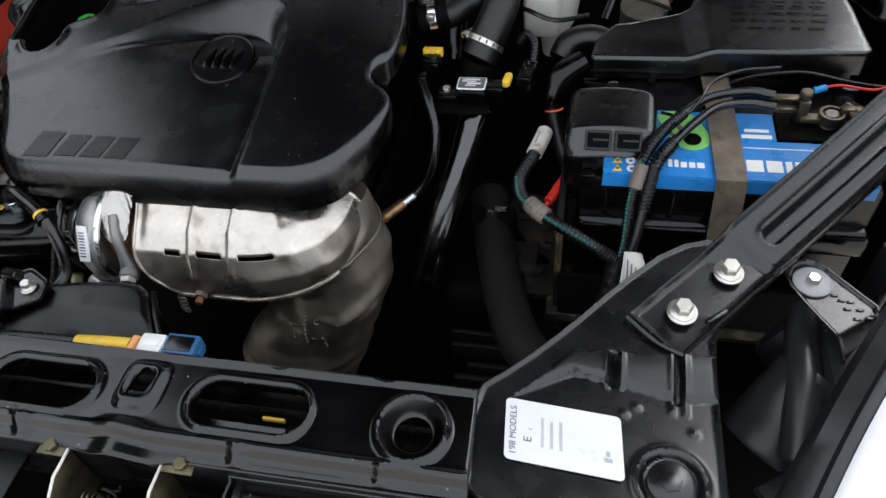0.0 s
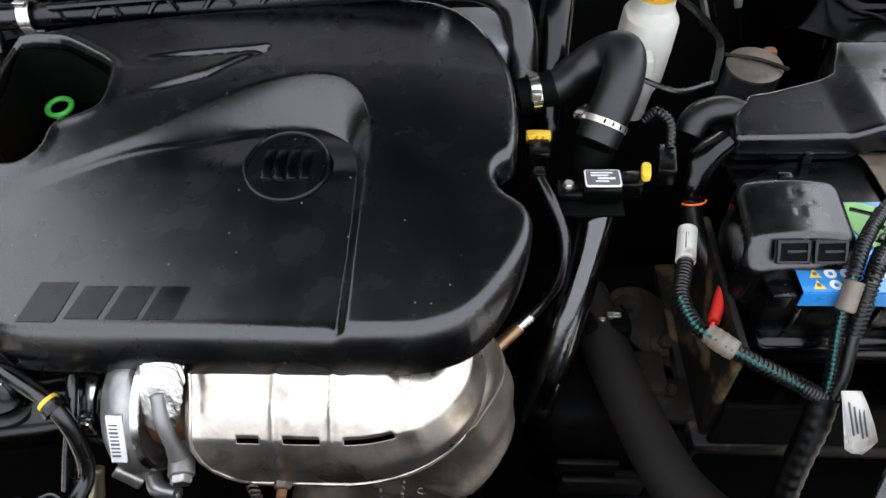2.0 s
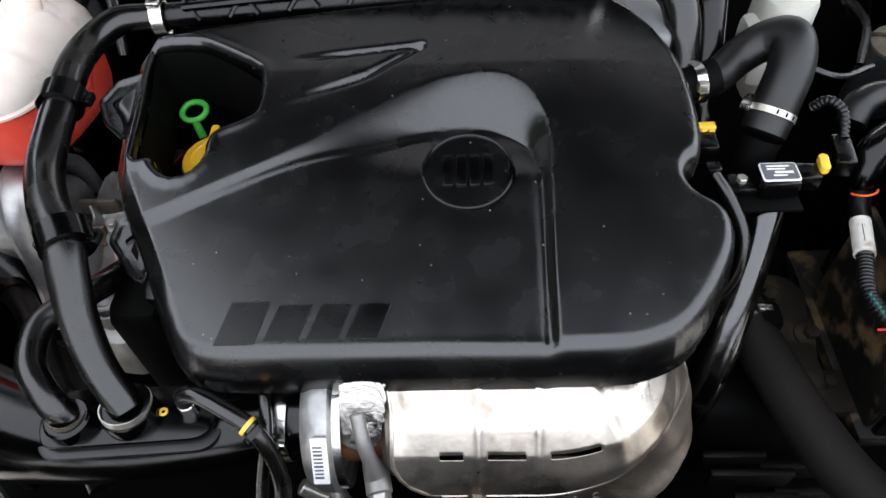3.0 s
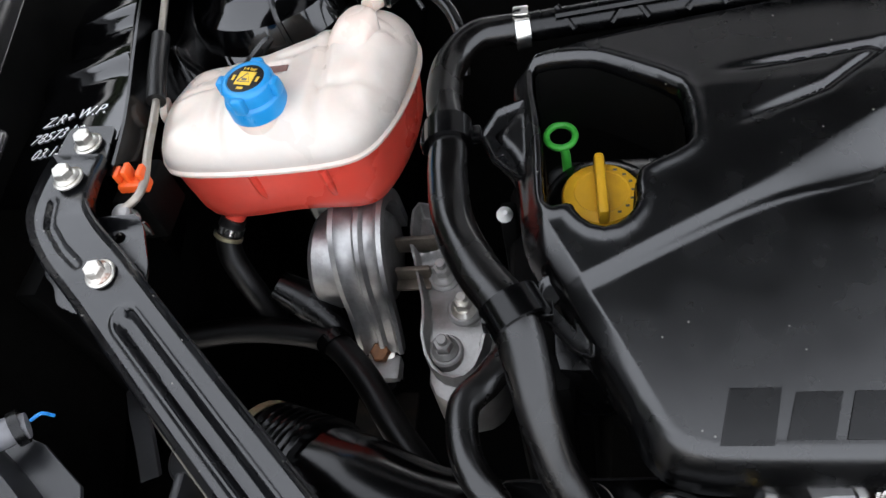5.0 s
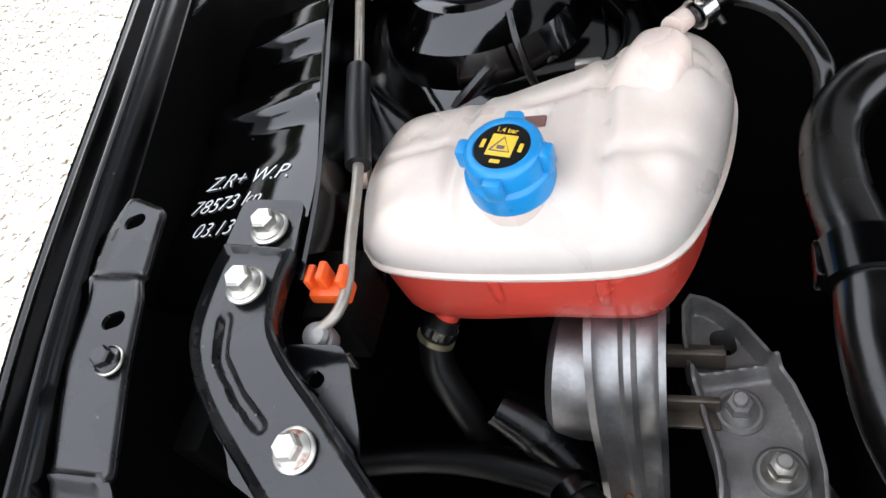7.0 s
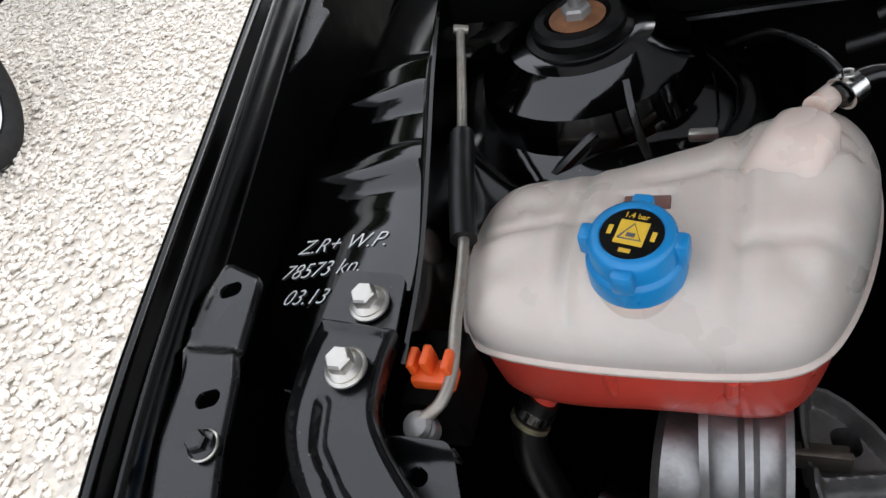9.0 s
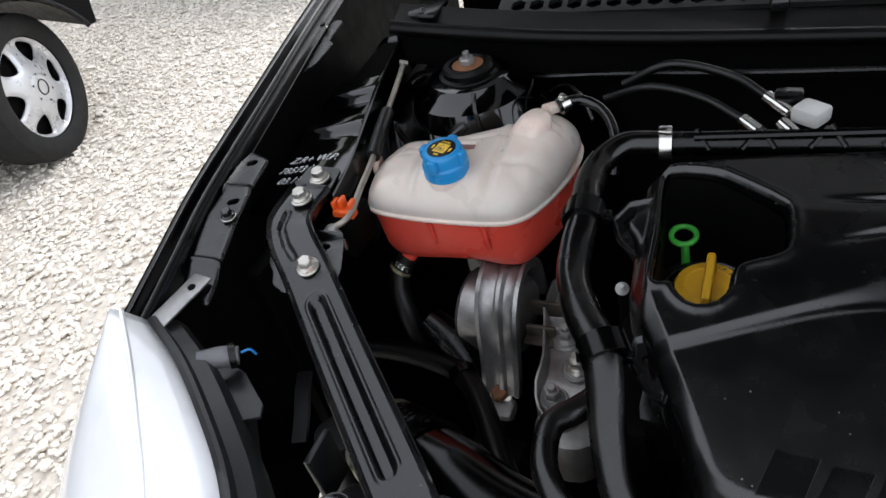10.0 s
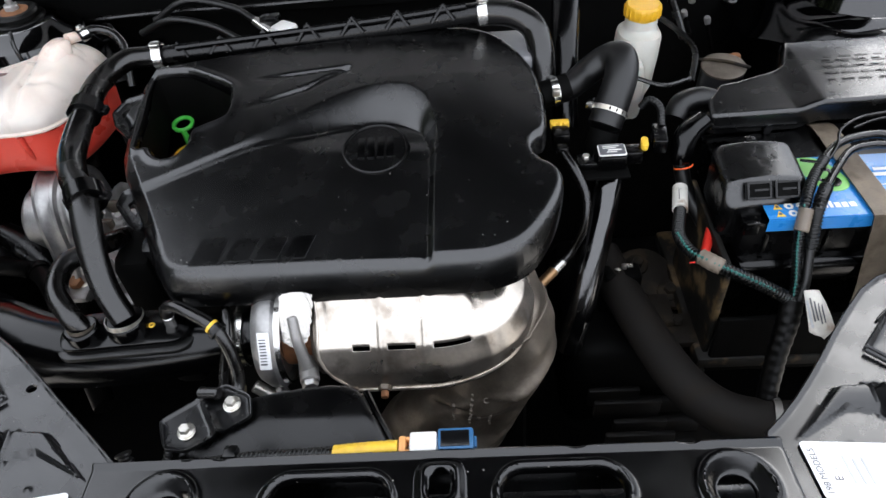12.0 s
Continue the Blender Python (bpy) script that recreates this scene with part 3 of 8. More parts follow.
bolt((-0.664, 0.112, 0.600), (0.0, -0.4, 1), 0.9, "steel_black", "black painted hex bolt low in the wing", 0.014)


def wing_z(x, y):
    """The height of the left inner wing panel: stepped ribs behind, rounded off towards the wing."""
    steps = 0.010 * sm(y, 0.475, 0.49) - 0.012 * sm(y, 0.505, 0.52) + 0.014 * sm(y, 0.555, 0.57) - 0.014 * sm(y, 0.60, 0.63)
    wave = 0.0016 * np.sin(x * 40 + y * 25) * sm(y, 0.435, 0.46)
    return 0.836 + 0.05 * (y - 0.4) + steps + wave - 0.015 * sm(-x, 0.752, 0.862) - 0.085 * sm(-x, 0.845, 0.93)


def apron(side):
    """The pressed inner wing top beside the wing."""
    o = [(-0.90, 0.34), (-0.785, 0.315), (-0.728, 0.345), (-0.730, 0.41), (-0.747, 0.49), (-0.765, 0.57), (-0.79, 0.71), (-0.80, 0.755), (-0.93, 0.755)]
    if side > 0:
        o = [(-0.04 - x, y) for x, y in reversed(o)]

    def zf(x, y, e, h):
        return wing_z(x if side < 0 else -0.04 - x, y) + 0.005 * (1 - sm(e, 0.001, 0.005))

    t = thing("inner_wing", "glossy black pressed inner wing panel with stepped ribs", "car body", (side * 0.8 - 0.02, 0.5, 0.8), "inner wings")
    part("panel", relief(o, [], zf, 0.004, 0.004), "panel", t)
    lip = smooth_line([(-0.729, 0.350, 0.838), (-0.731, 0.41, 0.845), (-0.748, 0.49, 0.856), (-0.766, 0.57, 0.862), (-0.79, 0.70, 0.862)], 5)
    part("folded_lip", tube([(x if side < 0 else -0.04 - x, y, z) for x, y, z in lip], 0.0022, 8, 1), "panel", t)
    return t


apron(-1)
apron(1)


def strut_tower(side):
    cx = -0.667 if side < 0 else 0.627
    t = thing("strut_tower", "glossy black domed strut tower with a rubber mount and steel nut", "strut tower", (cx, 0.645, 0.5), "strut towers")
    part("dome", lathe([(0.135, -0.40), (0.13, -0.07), (0.115, -0.052), (0.094, -0.045), (0.083, -0.02), (0.066, -0.012), (0.057, 0.0), (0.045, 0.002), (0.03, 0.0)],
                       (cx, 0.645, 0.835), (0, 0, 1), 40), "panel", t)
    part("mount_ring", lathe([(0.046, -0.006), (0.042, 0.002), (0.0365, 0.004), (0.0365, 0.010), (0.033, 0.014), (0.026, 0.0145), (0.021, 0.008)], (cx, 0.645, 0.836), (0, 0, 1), 32), "rubber_low", t, "dull black rubber strut mount")
    part("cup_washer", lathe([(0.020, 0), (0.022, 0.003), (0.015, 0.005)], (cx, 0.645, 0.846), (0, 0, 1), 28), "rust", t)
    part("nut", hex_head(0.0115, 0.010, (cx, 0.645, 0.849), (0, 0, 1)), "alloy_dull", t, sharp=25)
    part("stud", rod((cx, 0.645, 0.857), (cx, 0.645, 0.867), 0.005), "alloy_dull", t)
    return t


strut_tower(-1)
strut_tower(1)
# glossy pressed shelf round the tower
shelf_o = [(-0.775, 0.48), (-0.70, 0.50), (-0.56, 0.54), (-0.50, 0.62), (-0.50, 0.75), (-0.78, 0.75)]


def shelf_z(x, y, e, h):
    r = np.hypot(x + 0.667, y - 0.645)
    return 0.735 + 0.045 * (1 - sm(r, 0.12, 0.17)) + 0.03 * sm(-x, 0.70, 0.76) + 0.004 * np.sin(x * 60) * np.sin(y * 45)


solo("wing_shelf", relief(shelf_o, [], shelf_z, 0.006, 0.004), "paint", "glossy black pressed panel round the strut tower", "car body", "inner wings")
solo("wing_shelf", relief([(-0.04 - x, y) for x, y in reversed(shelf_o)], [], lambda x, y, e, h: shelf_z(-0.04 - x, y, e, h), 0.006, 0.004), "paint",
     "glossy black pressed panel round the strut tower", "car body", "inner wings")

# ---- cowl below the windscreen ----
cowl = thing("cowl_panel", "black plastic cowl with a honeycomb grille below the windscreen", "cowl", (0, 0.8, 0.85))
seal = smooth_line([(-0.79, 0.675, 0.892), (-0.745, 0.69, 0.879), (-0.66, 0.70, 0.866), (-0.54, 0.705, 0.855), (-0.35, 0.712, 0.846), (-0.1, 0.716, 0.842), (0.2, 0.714, 0.843), (0.5, 0.705, 0.855), (0.75, 0.685, 0.885)], 8)
part("seal", tube(seal, 0.0105, 14, smooth=False), "rubber_low", cowl, "black rubber bonnet seal")
part("seal_flange", strip_loft([[(x, y + 0.004, z - 0.002), (x, y + 0.012, z - 0.012), (x, y + 0.010, z - 0.06)] for x, y, z in seal]), "dark", cowl)
part("apron_panel", strip_loft([[(x, y + 0.008, z + 0.002), (x, y + 0.016, z + 0.004), (x, y + 0.038, z + 0.012), (x, y + 0.046, z + 0.016)] for x, y, z in seal]), "rubber_matt", cowl)
hexes = []
for r in range(3):
    for k in range(46):
        cx, cy = -0.63 + 0.0275 * k + 0.01375 * (r % 2), 0.775 + 0.0235 * r
        hexes.append([(cx + 0.0115 * math.cos(radians(60 * i + 30)), cy + 0.0115 * math.sin(radians(60 * i + 30))) for i in range(6)])
gx0, gx1 = -0.66, 0.66
part("grille", relief([(gx0, 0.758), (gx1, 0.758), (gx1, 0.850), (gx0, 0.850)], hexes, lambda x, y, e, h: 0.868 + 0.32 * (y - 0.758) + 0 * x, 0.0045, 0.006), "rubber_matt", cowl, "black honeycomb grille")
part("gutter", rbox(0, 0.815, 0.82, 1.5, 0.12, 0.02, 0.004), "dark", cowl)
part("rear_lip", rbox(0, 0.872, 0.868, 1.5, 0.05, 0.06, 0.004), "plastic", cowl)
part("end_cap", rbox(-0.755, 0.735, 0.890, 0.045, 0.06, 0.012, 0.005), "plastic", cowl)
part("hinge_pin", rod((-0.775, 0.712, 0.892), (-0.752, 0.716, 0.897), 0.006), "steel_grey", cowl)
part("end_cap", rbox(0.715, 0.735, 0.893, 0.05, 0.07, 0.014, 0.005), "steel_black", cowl)
part("divider", rbox(-0.285, 0.79, 0.872, 0.022, 0.10, 0.016, 0.004), "steel_grey", cowl, "grey plastic rib across the cowl")
solo("windscreen", rbox(0, 0, 0, 1.45, 0.9, 0.006, 0.002, Matrix.Translation((-0.02, 1.245, 1.092)) @ Matrix.Rotation(radians(32), 4, "X")), "glass",
              "dark tinted windscreen behind the cowl", "windscreen")

# ---- raised bonnet over the bay ----
bonnet = thing("bonnet", "raised black bonnet with a dark lining and an added grey reflector panel", "bonnet", (-0.02, 0.91, 0.99))
bonnet_m = Matrix.Translation((-0.02, 0.91, 0.99)) @ Matrix.Rotation(radians(180 - 55.5), 4, "X")
half_lid = ((0.78, 0), (0.83, 0.25), (0.81, 0.50), (0.77, 0.72), (0.70, 0.95), (0.57, 1.18), (0.27, 1.40))
lid_skin = rounded([(x, y) for x, y in half_lid] + [(-x, y) for x, y in reversed(half_lid)], 2)
part("skin", moved(relief(lid_skin, [], lambda x, y, e, h: 0.02 * np.cos(x * 1.8) - roll(e, 0.02), 0.04, 0.012), bonnet_m), "liner", bonnet)
# unseen grey panel, added as a reflector to brighten the cover's rear
hinge_reflector = fillet([(-0.74, 0.03), (0.74, 0.03), (0.76, 0.385), (-0.76, 0.385)], 0.05)
part("hinge_reflector", moved(relief(hinge_reflector, [stadium(x, 0.20, 0.26, 0.16, 0.05) for x in (-0.5, 0.5)], lambda x, y, e, h: 0.02 * np.cos(x * 1.8) + 0.012 - roll(e, 0.01), 0.04, 0.004), bonnet_m),
     "grey_reflector", bonnet, "unseen grey panel by the hinges added to brighten reflections")
for sx in (-0.55, 0.55):
    part("stiffener", moved(rbox(sx, 0.80, 0.022, 0.05, 0.70, 0.014, 0.006), bonnet_m), "liner", bonnet)

# ---- front crossmember and corner plates ----
xm_o = [(-0.300, -0.090), (-0.2, -0.089), (0.05, -0.088), (0.262, -0.087), (0.266, -0.172), (0.05, -0.174), (0.02, -0.180), (-0.03, -0.180), (-0.06, -0.175), (-0.300, -0.176)]
slot_r, slot_l = stadium(0.086, -0.128, 0.094, 0.036, 0.0178), stadium(-0.098, -0.130, 0.094, 0.036, 0.0178)
slot_m = stadium(-0.0095, -0.1215, 0.027, 0.0165, 0.0080, 80)
ring_r, ring_l = stadium(0.218, -0.129, 0.029, 0.029, 0.0144, 0, 12), stadium(-0.231, -0.131, 0.029, 0.029, 0.0144, 0, 12)


def xm_z(x, y, e, h):
    z = 0.772 + 0 * x
    away = sm(np.minimum(np.hypot(x - 0.218, y + 0.129), np.hypot(x + 0.231, y + 0.131)), 0.031, 0.034) * sm(np.hypot(x + 0.0095, y + 0.1215), 0.026, 0.030)
    z = z + (0.0042 * np.exp(-((h - 0.0042) / 0.0030) ** 2) - roll(h, 0.0032)) * away
    for cx, cy in ((0.218, -0.129), (-0.231, -0.131)):
        r = np.hypot(x - cx, y - cy)
        z = z + 0.0055 * np.exp(-((r - 0.0262) / 0.0030) ** 2) - 0.009 * (1 - sm(r, 0.0145, 0.0235))
    # the oblong hole sits in a raised boss with a rolled edge
    u, v = np.abs(y + 0.1215), np.abs(x + 0.0095)
    m = ((u / 1.15) ** 4 + v ** 4) ** 0.25
    z = z + 0.0075 * (1 - sm(m, 0.0135, 0.0215)) - 0.004 * (1 - sm(m, 0.0085, 0.0125))
    z = z - 0.010 * sm(-y, 0.160, 0.168) + 0.0022 * np.exp(-((y + 0.1585) / 0.0022) ** 2) + 0.003 * (1 - sm(np.abs(y + 0.092), 0.0, 0.005))
    z = z + 0.007 * np.exp(-((x + 0.012) / 0.017) ** 2) * sm(-y, 0.148, 0.160)
    for bx, by in ((0.089, -0.1655), (0.203, -0.1645), (-0.098, -0.1645)):
        z = z + 0.0085 * np.exp(-(((x - bx) / 0.0062) ** 2 + ((y - by) / 0.0062) ** 2))
    for nx in (0.1, 0.19, -0.19):
        z = z - 0.003 * np.exp(-(((x - nx) / 0.007) ** 2 + ((y + 0.089) / 0.004) ** 2))
    return z - roll(e, 0.003)


crossmember = thing("front_crossmember", "glossy black pressed steel crossmember with slots and a ringed hole", "crossmember", (0, -0.13, 0.7))
part("top_sheet", relief(xm_o, [slot_r, slot_l, slot_m, ring_r, ring_l], xm_z, 0.0014, 0.0035), "member", crossmember)
part("rear_wall", rbox(-0.02, -0.0905, 0.735, 0.56, 0.003, 0.07, 0.001), "paint", crossmember)
part("front_wall", rbox(-0.02, -0.174, 0.725, 0.56, 0.003, 0.07, 0.001), "steel_black", crossmember)
part("base", rbox(-0.02, -0.132, 0.694, 0.56, 0.085, 0.004, 0.001), "steel_black", crossmember)
part("inner_rib", rbox(0, 0, 0, 0.068, 0.022, 0.003, 0.001, Matrix.Translation((0.080, -0.143, 0.748)) @ Matrix.Rotation(radians(24), 4, "X")), "steel_black", crossmember)
part("inner_ring", torus((-0.085, -0.135, 0.722), (0, 0.3, 1), 0.018, 0.0025), "steel_black", crossmember)
part("inner_clip", rbox(0.091, -0.1165, 0.730, 0.020, 0.003, 0.005, 0.0012), "yellow_bright", crossmember, "small yellow clip inside the slot")
part("front_ledge", rbox(0.178, -0.197, 0.738, 0.188, 0.045, 0.006, 0.002), "member", crossmember)
part("front_lip", tube([(0.084, -0.220, 0.744), (0.084, -0.180, 0.750), (0.10, -0.1765, 0.752), (0.272, -0.1745, 0.752)], 0.0014, 8, 3), "steel_black", crossmember)
part("front_ledge", rbox(0.155, -0.222, 0.72, 0.23, 0.005, 0.04, 0.002), "plastic", crossmember)
part("front_ledge", rbox(-0.205, -0.20, 0.73, 0.2, 0.05, 0.006, 0.002), "plastic", crossmember)
for bx in (0.06, 0.12, 0.18, 0.24):
    part("grille_bar", rbox(bx, -0.235, 0.70, 0.006, 0.03, 0.06, 0.002), "plastic", crossmember)

radiator = thing("radiator", "dark finned radiator below the crossmember", "radiator", (0, -0.12, 0.3))
part("core", rbox(-0.02, -0.125, 0.49, 0.62, 0.03, 0.38, 0.003), "dark", radiator)
part("shroud", rbox(0.05, -0.088, 0.48, 0.5, 0.03, 0.36, 0.01), "plastic", radiator)

latch = thing("bonnet_latch", "greasy passivated steel bonnet latch in a bent bracket", "latch", (-0.04, -0.19, 0.7))
for lx, ear_x, w in ((-0.0535, -0.0665, 1), (0.0285, 0.0425, -1)):
    side_o = [(-0.176, 0.757), (-0.199, 0.7565), (-0.226, 0.742), (-0.228, 0.700), (-0.178, 0.700)]
    side = part("bracket_side", moved(prism(side_o, -0.0012, 0.0012, 0.0004), Matrix.Translation((lx, 0, 0)) @ Matrix(((0, 0, 1, 0), (1, 0, 0, 0), (0, 1, 0, 0), (0, 0, 0, 1)))), "latch_steel", latch)
    part("worn_edge", tube([(lx, y, z + 0.0006) for y, z in side_o[:4]], 0.0013, 6, 1, smooth=False), "zinc", side, "bright worn edge")
    part("bracket_ear", rbox(ear_x, -0.1755, 0.7565, 0.026, 0.014, 0.0024, 0.0008), "latch_steel", latch)
    part("bolt_head", hex_head(0.0058, 0.005, (ear_x - 0.002 * w, -0.1755, 0.7577), (0, 0, 1)), "latch_steel", latch, sharp=25)
part("base_plate", rbox(-0.0125, -0.222, 0.712, 0.080, 0.022, 0.004, 0.001), "zinc", latch)
part("front_flange", rbox(-0.045, -0.232, 0.735, 0.036, 0.008, 0.004, 0.001), "zinc", latch)
part("pivot", rod((-0.051, -0.213, 0.726), (0.026, -0.213, 0.728), 0.0045), "zinc", latch)
part("pawl", prism(rounded([(-0.036, -0.222), (-0.008, -0.224), (0.002, -0.212), (-0.012, -0.198), (-0.030, -0.202)], 1), 0.727, 0.732, 0.001), "grime", latch, "greasy steel pawl")
part("catch_hook", prism(rounded([(0.000, -0.226), (0.022, -0.226), (0.025, -0.212), (0.010, -0.205), (0.012, -0.214), (0.000, -0.216)], 1), 0.731, 0.737, 0.001), "zinc", latch)
part("release_lever", prism([(-0.050, -0.222), (-0.036, -0.222), (-0.034, -0.212), (-0.050, -0.210)], 0.736, 0.742, 0.0015), "zinc_rusty", latch)
part("spring", tube([(-0.014 + 0.0062 * math.cos(a), -0.214 + 0.0011 * a, 0.739 + 0.0062 * math.sin(a)) for a in np.linspace(0, 19, 56)], 0.0013, 6, 1), "grime", latch)
part("return_spring", tube([(-0.034 + 0.0007 * a, -0.205 + 0.005 * math.cos(a), 0.737 + 0.005 * math.sin(a)) for a in np.linspace(0, 25, 70)], 0.001, 6, 1), "latch_steel", latch)
grease = random.Random(5)
for gx, gy in ((-0.040, -0.212), (-0.026, -0.216), (-0.004, -0.206), (0.010, -0.218)):
    part("grease_lump", moved(lathe([(0.006, 0), (0.0052, 0.003), (0.003, 0.0055), (0.0, 0.006)], (gx, gy, 0.732), (grease.uniform(-0.4, 0.4), grease.uniform(-0.4, 0.4), 1), 9), Matrix.Identity(4)), "grime", latch)


def corner_plate(name, outline, stamp_x, stamp_y, side, cap):
    """The pressed plate that joins the crossmember to the wing bracket."""
    a, b = stamp_x
    shape = [(-0.04, -0.049), (0.28, -0.001), (0.49, 0.0), (0.84, 0.004), (1.02, 0.005), (1.02, -0.033), (0.84, -0.037), (0.50, -0.027), (0.29, -0.022)]
    raised = [(a + u * (b - a), stamp_y + v) for u, v in shape]

    def zf(x, y, e, h):
        u, v = (x - a) / (b - a), y - stamp_y
        d, _, _ = nearest(x, y, raised)
        z = 0.751 + (0.004 + 0.006 * sm(v, -0.045, 0.0)) * sm(d, -0.0012, 0.0035)
        for gx, v0 in ((0.50, -0.031), (0.83, -0.048)):
            along = sm(v, v0 - 0.002, v0 + 0.002)
            z = z - 0.008 * np.exp(-((u - gx) * (b - a) / 0.0028) ** 2) * along * sm(d, -0.004, 0.002)
            z = z + 0.002 * np.exp(-((np.abs(u - gx) * abs(b - a) - 0.0052) / 0.0016) ** 2) * along * (1 - sm(v, 0.002, 0.006))
        r = np.hypot(x - cap[0], y - cap[1])
        z = z + 0.0035 * np.exp(-((r - 0.0245) / 0.0028) ** 2) - 0.003 * (1 - sm(r, 0.019, 0.022))
        for px, py in ((0.25, -0.055), (0.62, -0.045), (0.9, -0.062), (0.56, -0.052)):
            z = z + 0.002 * np.exp(-(((u - px) * (b - a)) ** 2 + (v - py) ** 2) / 0.0025 ** 2)
        return z - roll(e, 0.002) + 0.0018 * (1 - sm(e, 0.0015, 0.005))

    t = thing(name, "dusty black pressed steel corner plate with stamped ribs", "corner plate", (outline[0][0], outline[0][1], 0.7), "corner plates")
    hole = [stadium(-0.405, 0.004, 0.011, 0.009, 0.0044)] if side < 0 else []
    part("plate", relief(rounded(outline, 1), hole, zf, 0.0018, 0.004), "steel_grey" if side < 0 else "steel_black", t)
    part("cap", lathe([(0.0165, -0.002), (0.0165, 0.0015), (0.0145, 0.003), (0.0, 0.003)], (cap[0], cap[1], 0.750), (0, 0, 1), 32), "steel_black", t, "round black plug")
    part("cap_hex", prism([(cap[0] + 0.0085 * math.cos(radians(60 * k + 12)), cap[1] + 0.0085 * math.sin(radians(60 * k + 12))) for k in range(6)], 0.7525, 0.7542, 0.0006), "steel_black", t)
    return t


corner_plate("corner_plate", [(0.252, -0.080), (0.288, -0.049), (0.325, -0.008), (0.365, 0.042), (0.412, 0.092), (0.458, 0.108), (0.480, 0.08), (0.462, 0.03), (0.446, 0.004), (0.443, -0.056),
                              (0.446, -0.175), (0.262, -0.185)], (0.290, 0.439), -0.032, 1, (0.406, -0.134))
corner_plate("corner_plate", list(reversed([(-0.281, -0.090), (-0.317, -0.057), (-0.363, -0.017), (-0.415, 0.030), (-0.456, 0.064), (-0.490, 0.085), (-0.525, 0.07), (-0.535, 0.03), (-0.500, -0.02), (-0.482, -0.05),
                                            (-0.486, -0.175), (-0.281, -0.185)])), (-0.322, -0.482), -0.046, -1, (-0.448, -0.140))


def sticker(p, along, up, w, h, side):
    a, u = Vector(along).normalized(), Vector(up).normalized()
    n = a.cross(u)
    m = Matrix((a, u, n)).transposed().to_4x4()
    m.translation = Vector(p)
    t = thing("sticker", "white printed data sticker on the corner plate", "sticker", p, "data stickers")
    part("paper", prism(stadium(w / 2, h / 2, w, h, 0.004), 0.0, 0.0006, 0, m), "paper", t)
    if side > 0:
        turn = m @ Matrix.Translation((0.0085, 0.004, 0.0008)) @ Matrix.Rotation(radians(90), 4, "Z")
        lettering("198 MODELS", 0.0072, turn, "ink", t, thick=0.0001)
        lettering("E", 0.009, m @ Matrix.Translation((0.0205, 0.016, 0.0008)) @ Matrix.Rotation(radians(90), 4, "Z"), "ink", t, thick=0.0001)
        bar_lines(m @ Vector((0, 0, 0.0007)), a, u, [(0.018, 0.026, 0.003, 0.0015), (0.0275, 0.014, 0.0022, 0.024), (0.0345, 0.014, 0.0022, 0.022), (0.0415, 0.014, 0.0022, 0.023)], "ink_light", t)
        bar_lines(m @ Vector((0, 0, 0.0007)), a, u, [(0.074, 0.012, 0.006, 0.003), (0.0755, 0.0165, 0.003, 0.004)], "ink_light", t)
    return t


sticker((0.2865, -0.1335, 0.7535), (0.0885, -0.006, 0.0), (-0.004, 0.05, 0.0), 0.088, 0.0505, 1)
sticker((-0.402, -0.168, 0.7535), (0.0885, 0.013, 0.0), (-0.008, 0.05, 0.0), 0.088, 0.0505, -1)

# ---- wing brackets ----
br_mid = [(-0.750, 0.352), (-0.752, 0.325), (-0.748, 0.295), (-0.730, 0.268), (-0.693, 0.232), (-0.62, 0.157), (-0.535, 0.072), (-0.49, 0.024), (-0.447, -0.024)]


def br_outline():
    """The bracket's outline from its middle line and half-width."""
    c = smooth_line([(x, y, 0) for x, y in br_mid], 4)[:, :2]
    half = np.interp(np.arange(len(c)), [0, 4, 8, 14, len(c) - 1], [0.024, 0.025, 0.026, 0.0255, 0.029])
    tan = np.gradient(c, axis=0)
    tan /= np.linalg.norm(tan, axis=1)[:, None]
    nor = np.stack([-tan[:, 1], tan[:, 0]], 1)
    left = [tuple(p) for p in c - nor * half[:, None]]
    right = [tuple(p) for p in c + nor * half[:, None]]
    return left + right[::-1]


def br_base(x, y):
    along = np.interp(y, [-0.03, 0.0, 0.055, 0.236, 0.29, 0.36], [0.756, 0.758, 0.7655, 0.835, 0.846, 0.851])
    return along


